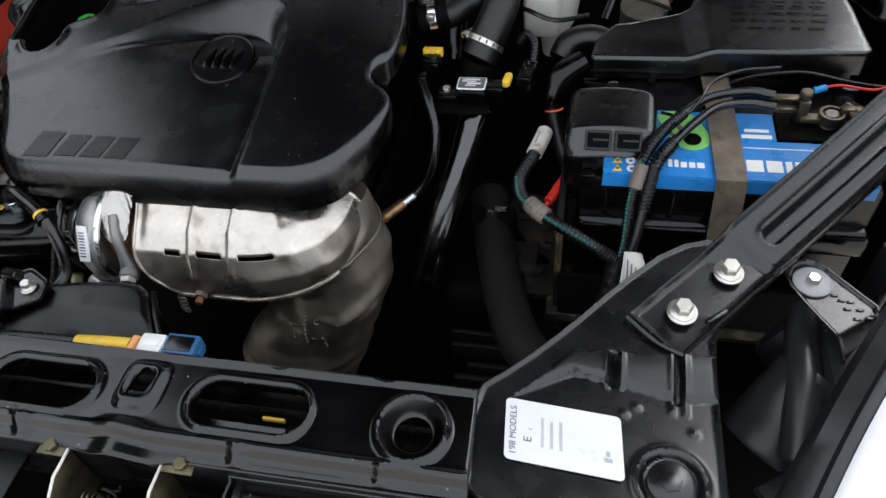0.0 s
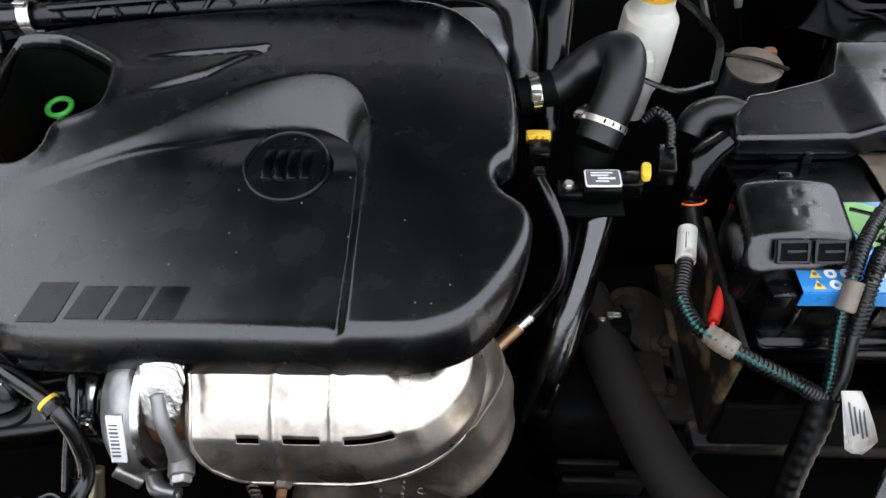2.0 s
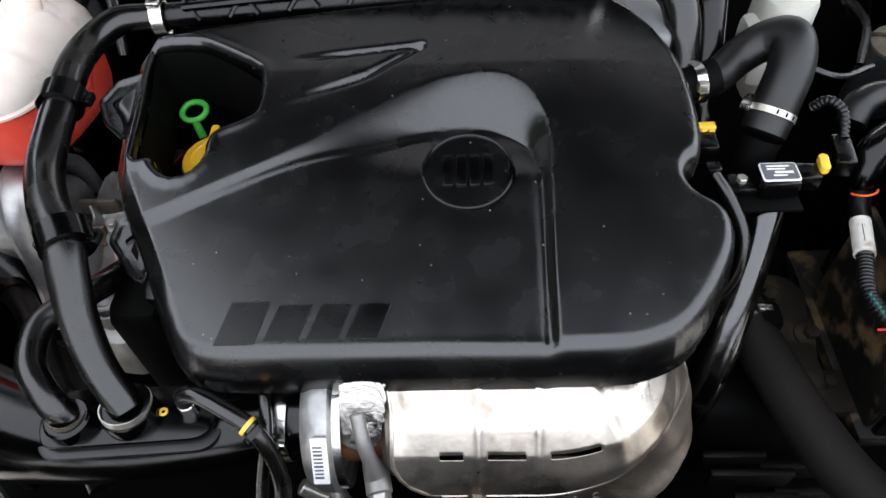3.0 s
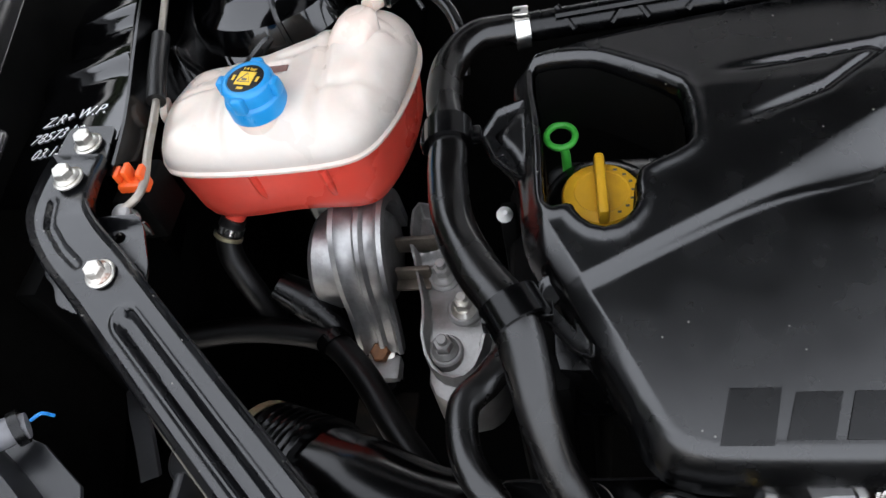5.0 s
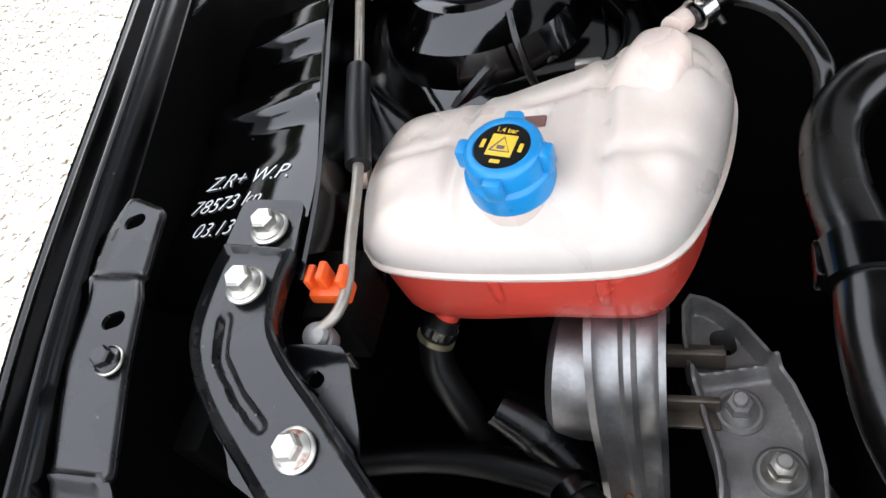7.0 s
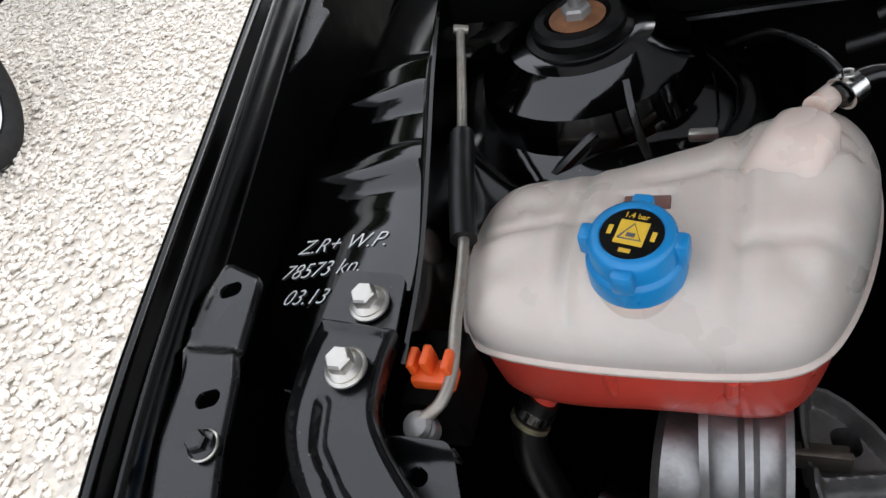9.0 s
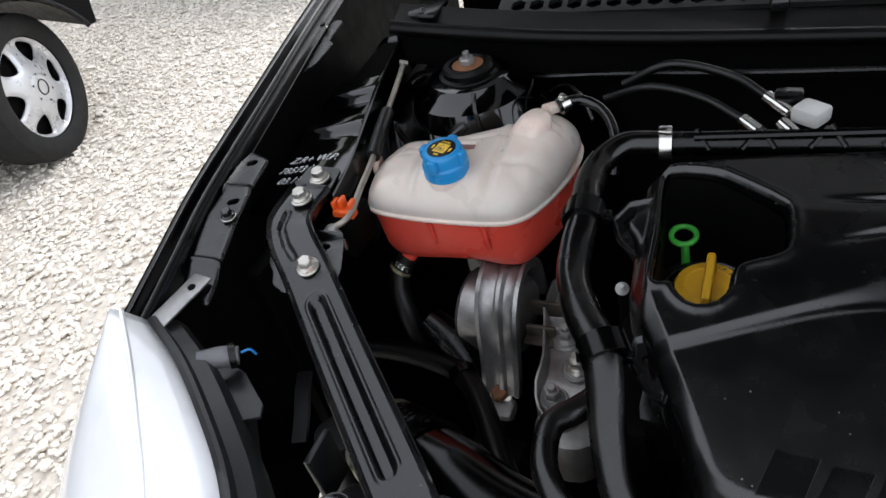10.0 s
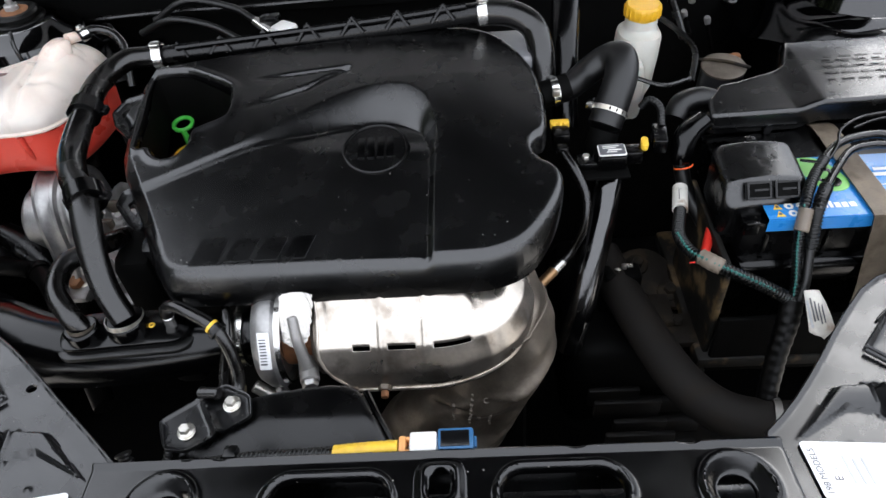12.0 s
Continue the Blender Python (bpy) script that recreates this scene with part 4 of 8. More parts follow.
def bracket(side):
    """A long pressed bracket from the inner wing down to the corner plate."""
    label = "dusty black pressed steel bracket with a raised rim and long groove" if side < 0 else "black painted pressed steel bracket with a raised rim and long groove"
    t = thing("wing_bracket", label, "bracket", (-0.6 if side < 0 else 0.56, 0.15, 0.75), "wing brackets")
    groove = [(-0.668, 0.203), (-0.60, 0.134), (-0.545, 0.079)]
    curve = [(-0.757, 0.305), (-0.752, 0.282), (-0.735, 0.262), (-0.718, 0.248)]

    def dist(x, y, line):
        d = np.full(x.shape, 9.0)
        for (ax, ay), (bx, by) in zip(line, line[1:]):
            q = np.clip(((x - ax) * (bx - ax) + (y - ay) * (by - ay)) / ((bx - ax) ** 2 + (by - ay) ** 2), 0, 1)
            d = np.minimum(d, np.hypot(x - ax - q * (bx - ax), y - ay - q * (by - ay)))
        return d

    def zf(x, y, e, h):
        mx, my = (x, y) if side < 0 else (-0.051 - x, y - 0.014)
        z = br_base(mx, my)
        z = z + 0.0045 * (1 - sm(e, 0.0015, 0.006)) - 0.0015 * (1 - sm(e, 0, 0.0015))
        g2 = dist(mx, my, groove)
        z = z - 0.008 * (1 - sm(g2, 0.004, 0.009)) + 0.0015 * np.exp(-((g2 - 0.0105) / 0.0022) ** 2)
        c2 = dist(mx, my, curve)
        z = z - 0.004 * (1 - sm(c2, 0.0018, 0.005))
        step = mx * 0.66 - my * 0.75 + 0.505
        return z - 0.006 * sm(step, 0.105, 0.115)

    o = br_outline()
    if side > 0:
        o = [(-0.051 - x, y + 0.014) for x, y in reversed(o)]
    part("beam", relief(o, [], zf, 0.002, lambda x, y, e, h: 0.004 + 0.008 * (1 - sm(e, 0.0005, 0.003))), "steel_grey" if side < 0 else "steel_black", t, sharp=50)
    fx = (lambda x: x) if side < 0 else (lambda x: -0.051 - x)
    fy = 0.0 if side < 0 else 0.014
    part("end_lip", tube([(fx(x), y + fy, z) for x, y, z in ((-0.470, -0.042, 0.753), (-0.447, -0.031, 0.7545), (-0.424, -0.010, 0.7555))], 0.0022, 8), "steel_grey" if side < 0 else "steel_black", t)
    if side > 0:
        turned = Matrix.Rotation(radians(40), 4, "Z")
        part("side_tab", rbox(0, 0, 0, 0.022, 0.005, 0.005, 0.0015, Matrix.Translation((0.447, 0.016, 0.752)) @ turned), "steel_black", t)
        part("slot_edge", rbox(0, 0, 0, 0.020, 0.0026, 0.003, 0.001, Matrix.Translation((0.407, 0.046, 0.7535)) @ turned), "steel_black", t)
    return t


bracket(-1)
bracket(1)
ear = [(-0.735, 0.296), (-0.712, 0.298), (-0.686, 0.298), (-0.680, 0.282), (-0.669, 0.255), (-0.664, 0.225), (-0.717, 0.215), (-0.737, 0.224), (-0.745, 0.240), (-0.757, 0.250), (-0.763, 0.268)]
solo("wing_gusset", relief(fillet(ear, 0.005), [stadium(-0.701, 0.281, 0.011, 0.009, 0.0042, -30)], lambda x, y, e, h: 0.819 + (y - 0.23) * 0.12 + 0.006 * sm(y, 0.288, 0.297) + 0 * x, 0.0028, 0.003),
     "steel_grey", "dusty black steel gusset plate below the bracket", "bracket")
solo("wing_cup", relief(fillet([(-0.783, 0.312), (-0.728, 0.312), (-0.730, 0.352), (-0.735, 0.393), (-0.780, 0.396)], 0.007), [],
                        lambda x, y, e, h: 0.8445 + (y - 0.36) * 0.05 + 0 * x, 0.003, 0.004), "steel_grey", "dusty black steel mounting plate under the bolts", "bracket")
bolt((-0.751, 0.370, 0.8465), (0, -0.05, 1))
bolt((-0.747, 0.324, 0.8515), (0, -0.05, 1))
bolt((-0.693, 0.237, 0.8360), (0.03, -0.2, 1), 0.95, "zinc_rusty", "zinc-plated hex flange bolt with rusty stains")
bolt((-0.508, 0.038, 0.7600), (0, -0.1, 1))
bolt((-0.465, -0.004, 0.7560), (0, -0.1, 1), 1.0, "zinc_rusty", "zinc hex flange bolt with a partly rusty head")
bolt((0.418, 0.0125, 0.7575), (0, -0.1, 1))
bolt((0.457, 0.0555, 0.7625), (0, -0.1, 1))


def lamp_tab(side):
    """The stamped headlight tab with its big washer screw."""
    o = [(0.511, 0.076), (0.516, 0.094), (0.529, 0.103), (0.543, 0.099), (0.565, 0.073), (0.588, 0.047), (0.574, 0.018), (0.557, -0.010), (0.548, 0.013), (0.528, 0.044)]
    m = [(0.534, 0.0745), (-0.601, 0.043)][side < 0]
    if side < 0:
        o = [(-0.063 - x, y - 0.036) for x, y in reversed(o)]
    t = thing("headlight_tab", "grey-black steel headlight tab with a large washer screw", "bracket", (m[0], m[1], 0.7), "headlight tabs")

    def zf(x, y, e, h):
        along = np.abs(x - m[0]) * 0.6 - (y - m[1]) * 0.8
        return 0.7355 - 0.03 * sm(along, 0.048, 0.085) + 0.0028 * (1 - sm(e, 0.001, 0.0035))

    part("plate", relief(rounded(o, 1), [], zf, 0.0018, 0.003), "steel_black", t)
    if side > 0:
        for i, (dx, dy) in enumerate(((0.016, -0.012), (0.021, -0.017), (0.028, -0.018), (0.034, -0.026), (0.024, -0.026), (0.040, -0.034), (0.030, -0.036))):
            part("stamped_mark", rbox(m[0] + dx, m[1] + dy, 0.7362, 0.006, 0.0022, 0.001, 0.0003), "steel_grey", t)
    part("washer", lathe([(0.016, 0), (0.0165, 0.001), (0.0165, 0.0025), (0.015, 0.0035), (0.008, 0.004)], (m[0], m[1], 0.7355), (0, 0, 1), 32), "washer", t, "wide pale washer")
    part("screw_head", hex_head(0.0062, 0.006, (m[0], m[1], 0.7390), (0, 0, 1)), "zinc", t)
    return t


lamp_tab(1)
lamp_tab(-1)

# ---- engine cover ----
def plane_z(x, y):
    return 0.7687 + 0.0028 * x + 0.2220 * y


cover_o = [(-0.385, 0.272), (-0.350, 0.205), (-0.322, 0.150), (-0.308, 0.120), (-0.285, 0.107), (-0.24, 0.105), (-0.1, 0.105), (0.02, 0.105), (0.048, 0.107), (0.082, 0.120), (0.108, 0.152),
           (0.124, 0.190), (0.127, 0.216), (0.118, 0.232), (0.103, 0.240), (0.096, 0.254), (0.101, 0.268), (0.115, 0.278), (0.118, 0.318), (0.116, 0.352), (0.109, 0.393), (0.092, 0.428), (0.070, 0.453),
           (0.036, 0.467), (-0.004, 0.470), (-0.062, 0.465), (-0.136, 0.459), (-0.2, 0.452), (-0.284, 0.441), (-0.355, 0.428), (-0.378, 0.418), (-0.389, 0.404), (-0.384, 0.375), (-0.400, 0.358), (-0.402, 0.345), (-0.388, 0.330), (-0.384, 0.30)]
recess_o = [(-0.372, 0.402), (-0.366, 0.411), (-0.330, 0.410), (-0.314, 0.404), (-0.266, 0.374), (-0.261, 0.362), (-0.260, 0.328), (-0.268, 0.319), (-0.296, 0.308), (-0.302, 0.298), (-0.302, 0.279),
            (-0.314, 0.265), (-0.330, 0.263), (-0.343, 0.274), (-0.346, 0.284), (-0.364, 0.281), (-0.366, 0.30), (-0.365, 0.34)]
swoosh_out = [(-0.351, 0.223), (-0.286, 0.255), (-0.219, 0.286), (-0.174, 0.314), (-0.127, 0.341), (-0.092, 0.354), (-0.051, 0.358), (-0.025, 0.341), (-0.013, 0.312), (-0.009, 0.282), (-0.011, 0.243),
              (-0.014, 0.18), (-0.015, 0.113), (-0.02, 0.06), (-0.40, 0.06), (-0.40, 0.21)]
swoosh_in = [(-0.352, 0.216), (-0.284, 0.247), (-0.218, 0.274), (-0.156, 0.285), (-0.123, 0.300), (-0.089, 0.311), (-0.060, 0.315), (-0.035, 0.301), (-0.023, 0.280), (-0.020, 0.243), (-0.022, 0.181),
             (-0.0255, 0.112), (-0.03, 0.06), (-0.40, 0.06), (-0.40, 0.205)]
fin_lines = ([(-0.236, 0.380), (-0.168, 0.387), (-0.119, 0.3925)], [(-0.238, 0.331), (-0.166, 0.357), (-0.119, 0.3915)])


def cover_z(x, y, e, h):
    di, _, _ = nearest(x, y, rounded(swoosh_in, 2))
    do, _, _ = nearest(x, y, rounded(swoosh_out, 2))
    a, b = np.maximum(-di, 0), np.maximum(do, 0)
    f = np.where(di > 0, 0.0, np.where(do < 0, 1.0, a / (a + b + 1e-9)))
    f = 0.8 * f + 0.2 * f * f * (3 - 2 * f)
    z = plane_z(x, y) - (0.0045 + 0.003 * sm(y, 0.0, 0.2) * sm(x, -0.12, -0.03) + 0.0165 * sm(x, -0.23, -0.07) * sm(y, 0.25, 0.31)) * (1 - f) * sm(y, 0.085, 0.125)
    z = z + 0.0011 * np.exp(-(di / 0.0022) ** 2) * (1 - sm(x, -0.12, -0.05))
    # a shallow rib line at the foot of the swoosh
    z = z - 0.0025 * np.exp(-(((x + 0.021) / 0.006) ** 2)) * (1 - sm(y, 0.24, 0.30)) * sm(y, 0.11, 0.12)
    for line in fin_lines:
        d = np.full(x.shape, 9.0)
        for (ax, ay), (bx, by) in zip(line, line[1:]):
            q = np.clip(((x - ax) * (bx - ax) + (y - ay) * (by - ay)) / ((bx - ax) ** 2 + (by - ay) ** 2), 0, 1)
            d = np.minimum(d, np.hypot(x - ax - q * (bx - ax), y - ay - q * (by - ay)))
        z = z - 0.0036 * np.exp(-(d / 0.0034) ** 2) * sm(x, -0.245, -0.185)
    # the top falls off behind the crown and sags a little in the middle
    z = z - 0.085 * np.maximum(y - 0.366, 0) * sm(y, 0.358, 0.374) - 0.012 * sm(x, 0.02, 0.13) * sm(y, 0.10, 0.42)
    z = z + 0.005 * np.exp(-((x + 0.1) / 0.2) ** 2) * np.exp(-((y - 0.30) / 0.1) ** 2)
    bd = np.hypot((x + 0.0795) / 1.0, (y - 0.262) / 0.96)
    z = z - 0.0022 * (1 - sm(bd, 0.036, 0.0385))
    left = sm(-x, 0.366, 0.380) * sm(y, 0.22, 0.27)
    z = z - 0.010 * left
    z = z + 0.002 * np.exp(-((h - 0.006) / 0.005) ** 2) - roll(h, 0.006)
    wide = np.maximum(1 - sm(y, 0.12, 0.2), (1 - sm(y, 0.24, 0.30)) * (1 - sm(x, -0.34, -0.27)))
    left_side = (1 - sm(x, -0.335, -0.285)) * sm(y, 0.115, 0.145) * (1 - sm(y, 0.265, 0.30))
    edge = 0.027 * np.clip(1 - e / 0.0165, 0, 1) ** 2.7
    edge = edge * (1 - left_side) + (0.011 * np.clip(1 - e / 0.0165, 0, 1) + 0.012 * np.clip(1 - e / 0.005, 0, 1) ** 2) * left_side
    return z - np.minimum(edge * wide + roll(np.minimum(e, 0.011), 0.011) * (1 - wide), 0.03)


engine_cover = thing("engine_cover", "satin black moulded plastic engine cover with a swept rib", "engine cover", (-0.13, 0.28, 0.76))
shell = part("shell", relief(rounded(cover_o, 2), [rounded(recess_o, 1)], cover_z, 0.0016, lambda x, y, e, h: 0.019 + 0.046 * (1 - sm(h, 0.0, 0.02)) + 0 * x), "cover", engine_cover, sharp=50)
# added near-black liner gives the recess its shade by colour
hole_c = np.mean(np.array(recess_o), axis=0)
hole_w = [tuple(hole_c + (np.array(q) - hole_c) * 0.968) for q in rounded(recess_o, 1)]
part("recess_shade_liner", loft([[(x, y, plane_z(x, y) - d) for x, y in hole_w] for d in (0.012, 0.035, 0.075)], False), "dark", engine_cover)
cover_n = Vector((-0.0028, -0.222, 1)).normalized()


def on_cover(x, y, lift=0.0, turn=0.0):
    """A pose lying on the cover's sloping top."""
    u = Vector((1, 0, 0.0028)).normalized()
    v = cover_n.cross(u)
    m = Matrix((u, v, cover_n)).transposed().to_4x4()
    m.translation = Vector((x, y, plane_z(x, y) - 0.0085 + 0.0035 + lift))
    return m @ Matrix.Rotation(radians(turn), 4, "Z")


bm_badge = on_cover(-0.0795, 0.262, 0.0004)
badge = part("badge", moved(lathe([(0.0335, 0), (0.0335, 0.0012), (0.0, 0.0022)], seg=40), bm_badge), "cover", engine_cover, "round moulded badge with a polished rim")
part("rim", moved(torus((0, 0, 0.001), (0, 0, 1), 0.0362, 0.0018, 48, 8, 0.97), bm_badge), "gloss", badge)
for bx in (-0.0165, -0.0055, 0.0055, 0.0165):
    part("raised_bar", moved(rbox(bx, 0.0, 0.0028, 0.0078, 0.030, 0.0018, 0.0006), bm_badge), "gloss", badge)
# moulded emblem as plain slanted blocks
for ex, w, hh in ((-0.250, 0.030, 0.034), (-0.215, 0.026, 0.028), (-0.184, 0.024, 0.028), (-0.155, 0.024, 0.028)):
    m2 = on_cover(ex, 0.1365, 0.0008)
    q = [(-w / 2 - 0.005, -hh / 2), (w / 2 - 0.005, -hh / 2), (w / 2 + 0.005, hh / 2), (-w / 2 + 0.005, hh / 2)]
    part("emblem_block", prism(q, -0.002, 0.0008, 0.0004, m2), "plastic", engine_cover, sharp=8)
tab_o = fillet([(-0.376, 0.382), (-0.400, 0.374), (-0.413, 0.352), (-0.404, 0.330), (-0.384, 0.312), (-0.374, 0.318)], 0.004)
part("side_tab", relief(tab_o, [fillet([(-0.388, 0.366), (-0.402, 0.352), (-0.388, 0.332)], 0.003)], lambda x, y, e, h: 0.832 + 0.25 * (y - 0.35) + 0.003 * (1 - sm(e, 0.001, 0.004)) + 0 * x, 0.002, 0.004), "cover", engine_cover, "moulded side tab with a three-cornered opening")
loop_o = fillet([(-0.348, 0.245), (-0.372, 0.236), (-0.376, 0.215), (-0.352, 0.185), (-0.338, 0.178), (-0.336, 0.20)], 0.005)
part("side_tab", relief(loop_o, [fillet([(-0.352, 0.228), (-0.364, 0.218), (-0.348, 0.198)], 0.003)], lambda x, y, e, h: 0.796 + 0.2 * (y - 0.21) + 0.003 * (1 - sm(e, 0.001, 0.004)) + 0 * x, 0.002, 0.004), "cover", engine_cover)
part("corner_block", rbox(0.080, 0.445, 0.828, 0.062, 0.078, 0.034, 0.007, None, 3), "grey_plastic", engine_cover, "grey-black block behind the cover corner")

# coloured near black to stand for the shade under the cover
block = thing("engine_block", "dark engine block below the cover, blackened for shade", "engine", (-0.13, 0.28, 0.2))
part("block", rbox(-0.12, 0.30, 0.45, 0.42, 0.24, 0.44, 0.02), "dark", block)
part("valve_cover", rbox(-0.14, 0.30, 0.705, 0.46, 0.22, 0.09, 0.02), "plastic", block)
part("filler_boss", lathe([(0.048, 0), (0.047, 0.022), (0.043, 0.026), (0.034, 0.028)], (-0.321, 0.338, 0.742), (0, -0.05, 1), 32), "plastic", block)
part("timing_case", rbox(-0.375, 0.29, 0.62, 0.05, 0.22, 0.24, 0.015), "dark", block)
for k in range(5):
    part("head_bolt", hex_head(0.008, 0.01, (-0.30 + 0.09 * k, 0.195, 0.748), (0, 0, 1)), "alloy_dull", block)

oil_cap = thing("oil_filler_cap", "yellow plastic oil filler cap with a grip bar", "oil cap", (-0.322, 0.338, 0.77))
oc = Matrix.Translation((-0.322, 0.338, 0.768)) @ Matrix.Rotation(radians(3), 4, "X")
part("disc", moved(lathe([(0.029, -0.006), (0.0315, -0.003), (0.032, 0.004), (0.030, 0.0075), (0.022, 0.0095), (0.021, 0.0085), (0.0, 0.0085)], seg=40), oc), "yellow", oil_cap)
part("grip", moved(rbox(0.0, 0.0, 0.0135, 0.0085, 0.062, 0.018, 0.003), oc), "yellow", oil_cap)
for a in np.linspace(-60, 60, 7):
    part("print_mark", moved(rbox(0.025 * math.cos(radians(a)), 0.025 * math.sin(radians(a)), 0.0092, 0.003, 0.002, 0.0006, 0.0002), oc), "ink", oil_cap)

dip = thing("dipstick", "green plastic dipstick ring handle", "dipstick", (-0.351, 0.395, 0.74))
part("ring", torus((-0.3515, 0.395, 0.786), (0.0, -0.16, 0.99), 0.0122, 0.0030, 28, 10), "green", dip)
part("stem", tube([(-0.3495, 0.384, 0.784), (-0.348, 0.3835, 0.772), (-0.347, 0.385, 0.74)], [0.0036, 0.0042, 0.0042], 10), "green", dip)
part("tube", rod((-0.347, 0.386, 0.742), (-0.345, 0.384, 0.66), 0.0055), "dark", dip)

# ---- exhaust heat shield, catalyst and sensor ----
def shield_point(u, v):
    """u runs along the shield and round its right end, v from under the cover over the nose to the flange."""
    r = np.interp(v, [0, 0.3, 0.48, 0.6, 0.76, 0.9, 1.0], [-0.005, 0.052, 0.084, 0.1015, 0.112, 0.112, 0.107])
    z = np.interp(v, [0, 0.3, 0.48, 0.6, 0.76, 0.9, 1.0], [0.756, 0.749, 0.732, 0.712, 0.684, 0.662, 0.648])
    dent = math.exp(-((u - 0.03) / 0.04) ** 2) * math.exp(-((v - 0.42) / 0.1) ** 2)
    r -= 0.007 * dent
    for c in (0.356, 0.590, 0.753):
        w = math.exp(-((u - c) / 0.014) ** 2) * math.sin(math.pi * min(1.0, v * 1.02))
        r, z = r + 0.0018 * w, z + 0.0013 * w
    if u < 0.62:
        x = -0.146 + 0.122 * u / 0.62
        x += 0.040 * max(0.0, 0.22 - u) / 0.22 * float(sm(np.array(v), 0.60, 1.0)) - 0.004 * math.sin(9 * v) * max(0.0, 0.1 - u) / 0.1
        return (float(x), float(0.166 - r), float(z))
    a = radians(92) * (u - 0.62) / 0.38
    z += 0.040 * max(0.0, v - 0.45) * (a / 1.6) - 0.008 * (1 - v) * (a / 1.6)
    return (float(-0.024 + 1.03 * r * math.sin(a)), float(0.166 - r * max(0.0, math.cos(a)) ** 0.72), float(z))


def slot_u(x):
    return (x + 0.146) / 0.122 * 0.62 if x < -0.024 else 0.62 + 0.38 * math.degrees(math.asin(min(1.0, (x + 0.024) / 0.105))) / 92


slots = [(slot_u(-0.106), slot_u(-0.088)), (slot_u(-0.069), slot_u(-0.040)), (slot_u(-0.021), slot_u(0.018))]
slot_v = (0.590, 0.616)
us = sorted(set(list(np.linspace(0, 1, 110)) + [c for s in slots for c in s]))
vs_ = sorted(set(list(np.linspace(0, 1, 48)) + list(slot_v)))
sv = [shield_point(u, v) for u in us for v in vs_]
n_v, sf = len(vs_), []
for i in range(len(us) - 1):
    for j in range(n_v - 1):
        um, vm = (us[i] + us[i + 1]) / 2, (vs_[j] + vs_[j + 1]) / 2
        if not (slot_v[0] < vm < slot_v[1] and any(p < um < q for p, q in slots)):
            sf.append((i * n_v + j, i * n_v + j + 1, (i + 1) * n_v + j + 1, (i + 1) * n_v + j))
heat_shield = thing("heat_shield", "bright pressed steel exhaust heat shield with three slots", "heat shield", (-0.03, 0.1, 0.65))
sh = part("shell", (sv, sf), "shield", heat_shield, sharp=60)
mod = sh.modifiers.new("sheet", "SOLIDIFY")
mod.thickness, mod.offset = 0.0012, -1
lip = [shield_point(u, 1.0) for u in np.linspace(0.02, 1, 40)] + [shield_point(1.0, v) for v in np.linspace(0.95, 0.15, 12)]
part("folded_rim", tube(lip, 0.0030, 8, 1, squash=1.0), "shield", heat_shield)
part("rim_left", tube([shield_point(0.0, v) for v in np.linspace(0.1, 1, 14)], 0.0018, 8, 1), "shield", heat_shield)
stud = Vector(shield_point(0.345, 0.93))
part("stud", rod(stud + Vector((0, 0.006, 0.0)), stud + Vector((0, -0.013, -0.003)), 0.0042), "rust", heat_shield)
part("stud_nut", hex_head(0.0075, 0.007, stud + Vector((0, 0.001, 0)), (0, -1, -0.2)), "cast", heat_shield)
inner = thing("exhaust_manifold", "dark rusty exhaust manifold inside the heat shield", "manifold", (-0.03, 0.15, 0.6))
part("manifold", rbox(-0.035, 0.145, 0.672, 0.2, 0.11, 0.08, 0.025, None, 3), "dark", inner)

catalyst = thing("catalytic_converter", "grey cast exhaust outlet housing with raised marks", "exhaust", (0.03, 0.12, 0.4))
cat_line = [(0.70, 0.055, 0.170, 0.034, 0.040), (0.67, 0.058, 0.158, 0.046, 0.050), (0.64, 0.060, 0.148, 0.055, 0.056), (0.61, 0.056, 0.140, 0.060, 0.058), (0.585, 0.046, 0.136, 0.062, 0.057),
            (0.56, 0.030, 0.133, 0.068, 0.056), (0.535, 0.012, 0.131, 0.078, 0.055), (0.51, -0.005, 0.130, 0.084, 0.055), (0.47, -0.026, 0.130, 0.089, 0.057), (0.43, -0.042, 0.130, 0.090, 0.058), (0.33, -0.080, 0.130, 0.088, 0.058), (0.22, -0.115, 0.130, 0.088, 0.058)]
cat_z = [r[0] for r in cat_line][::-1]


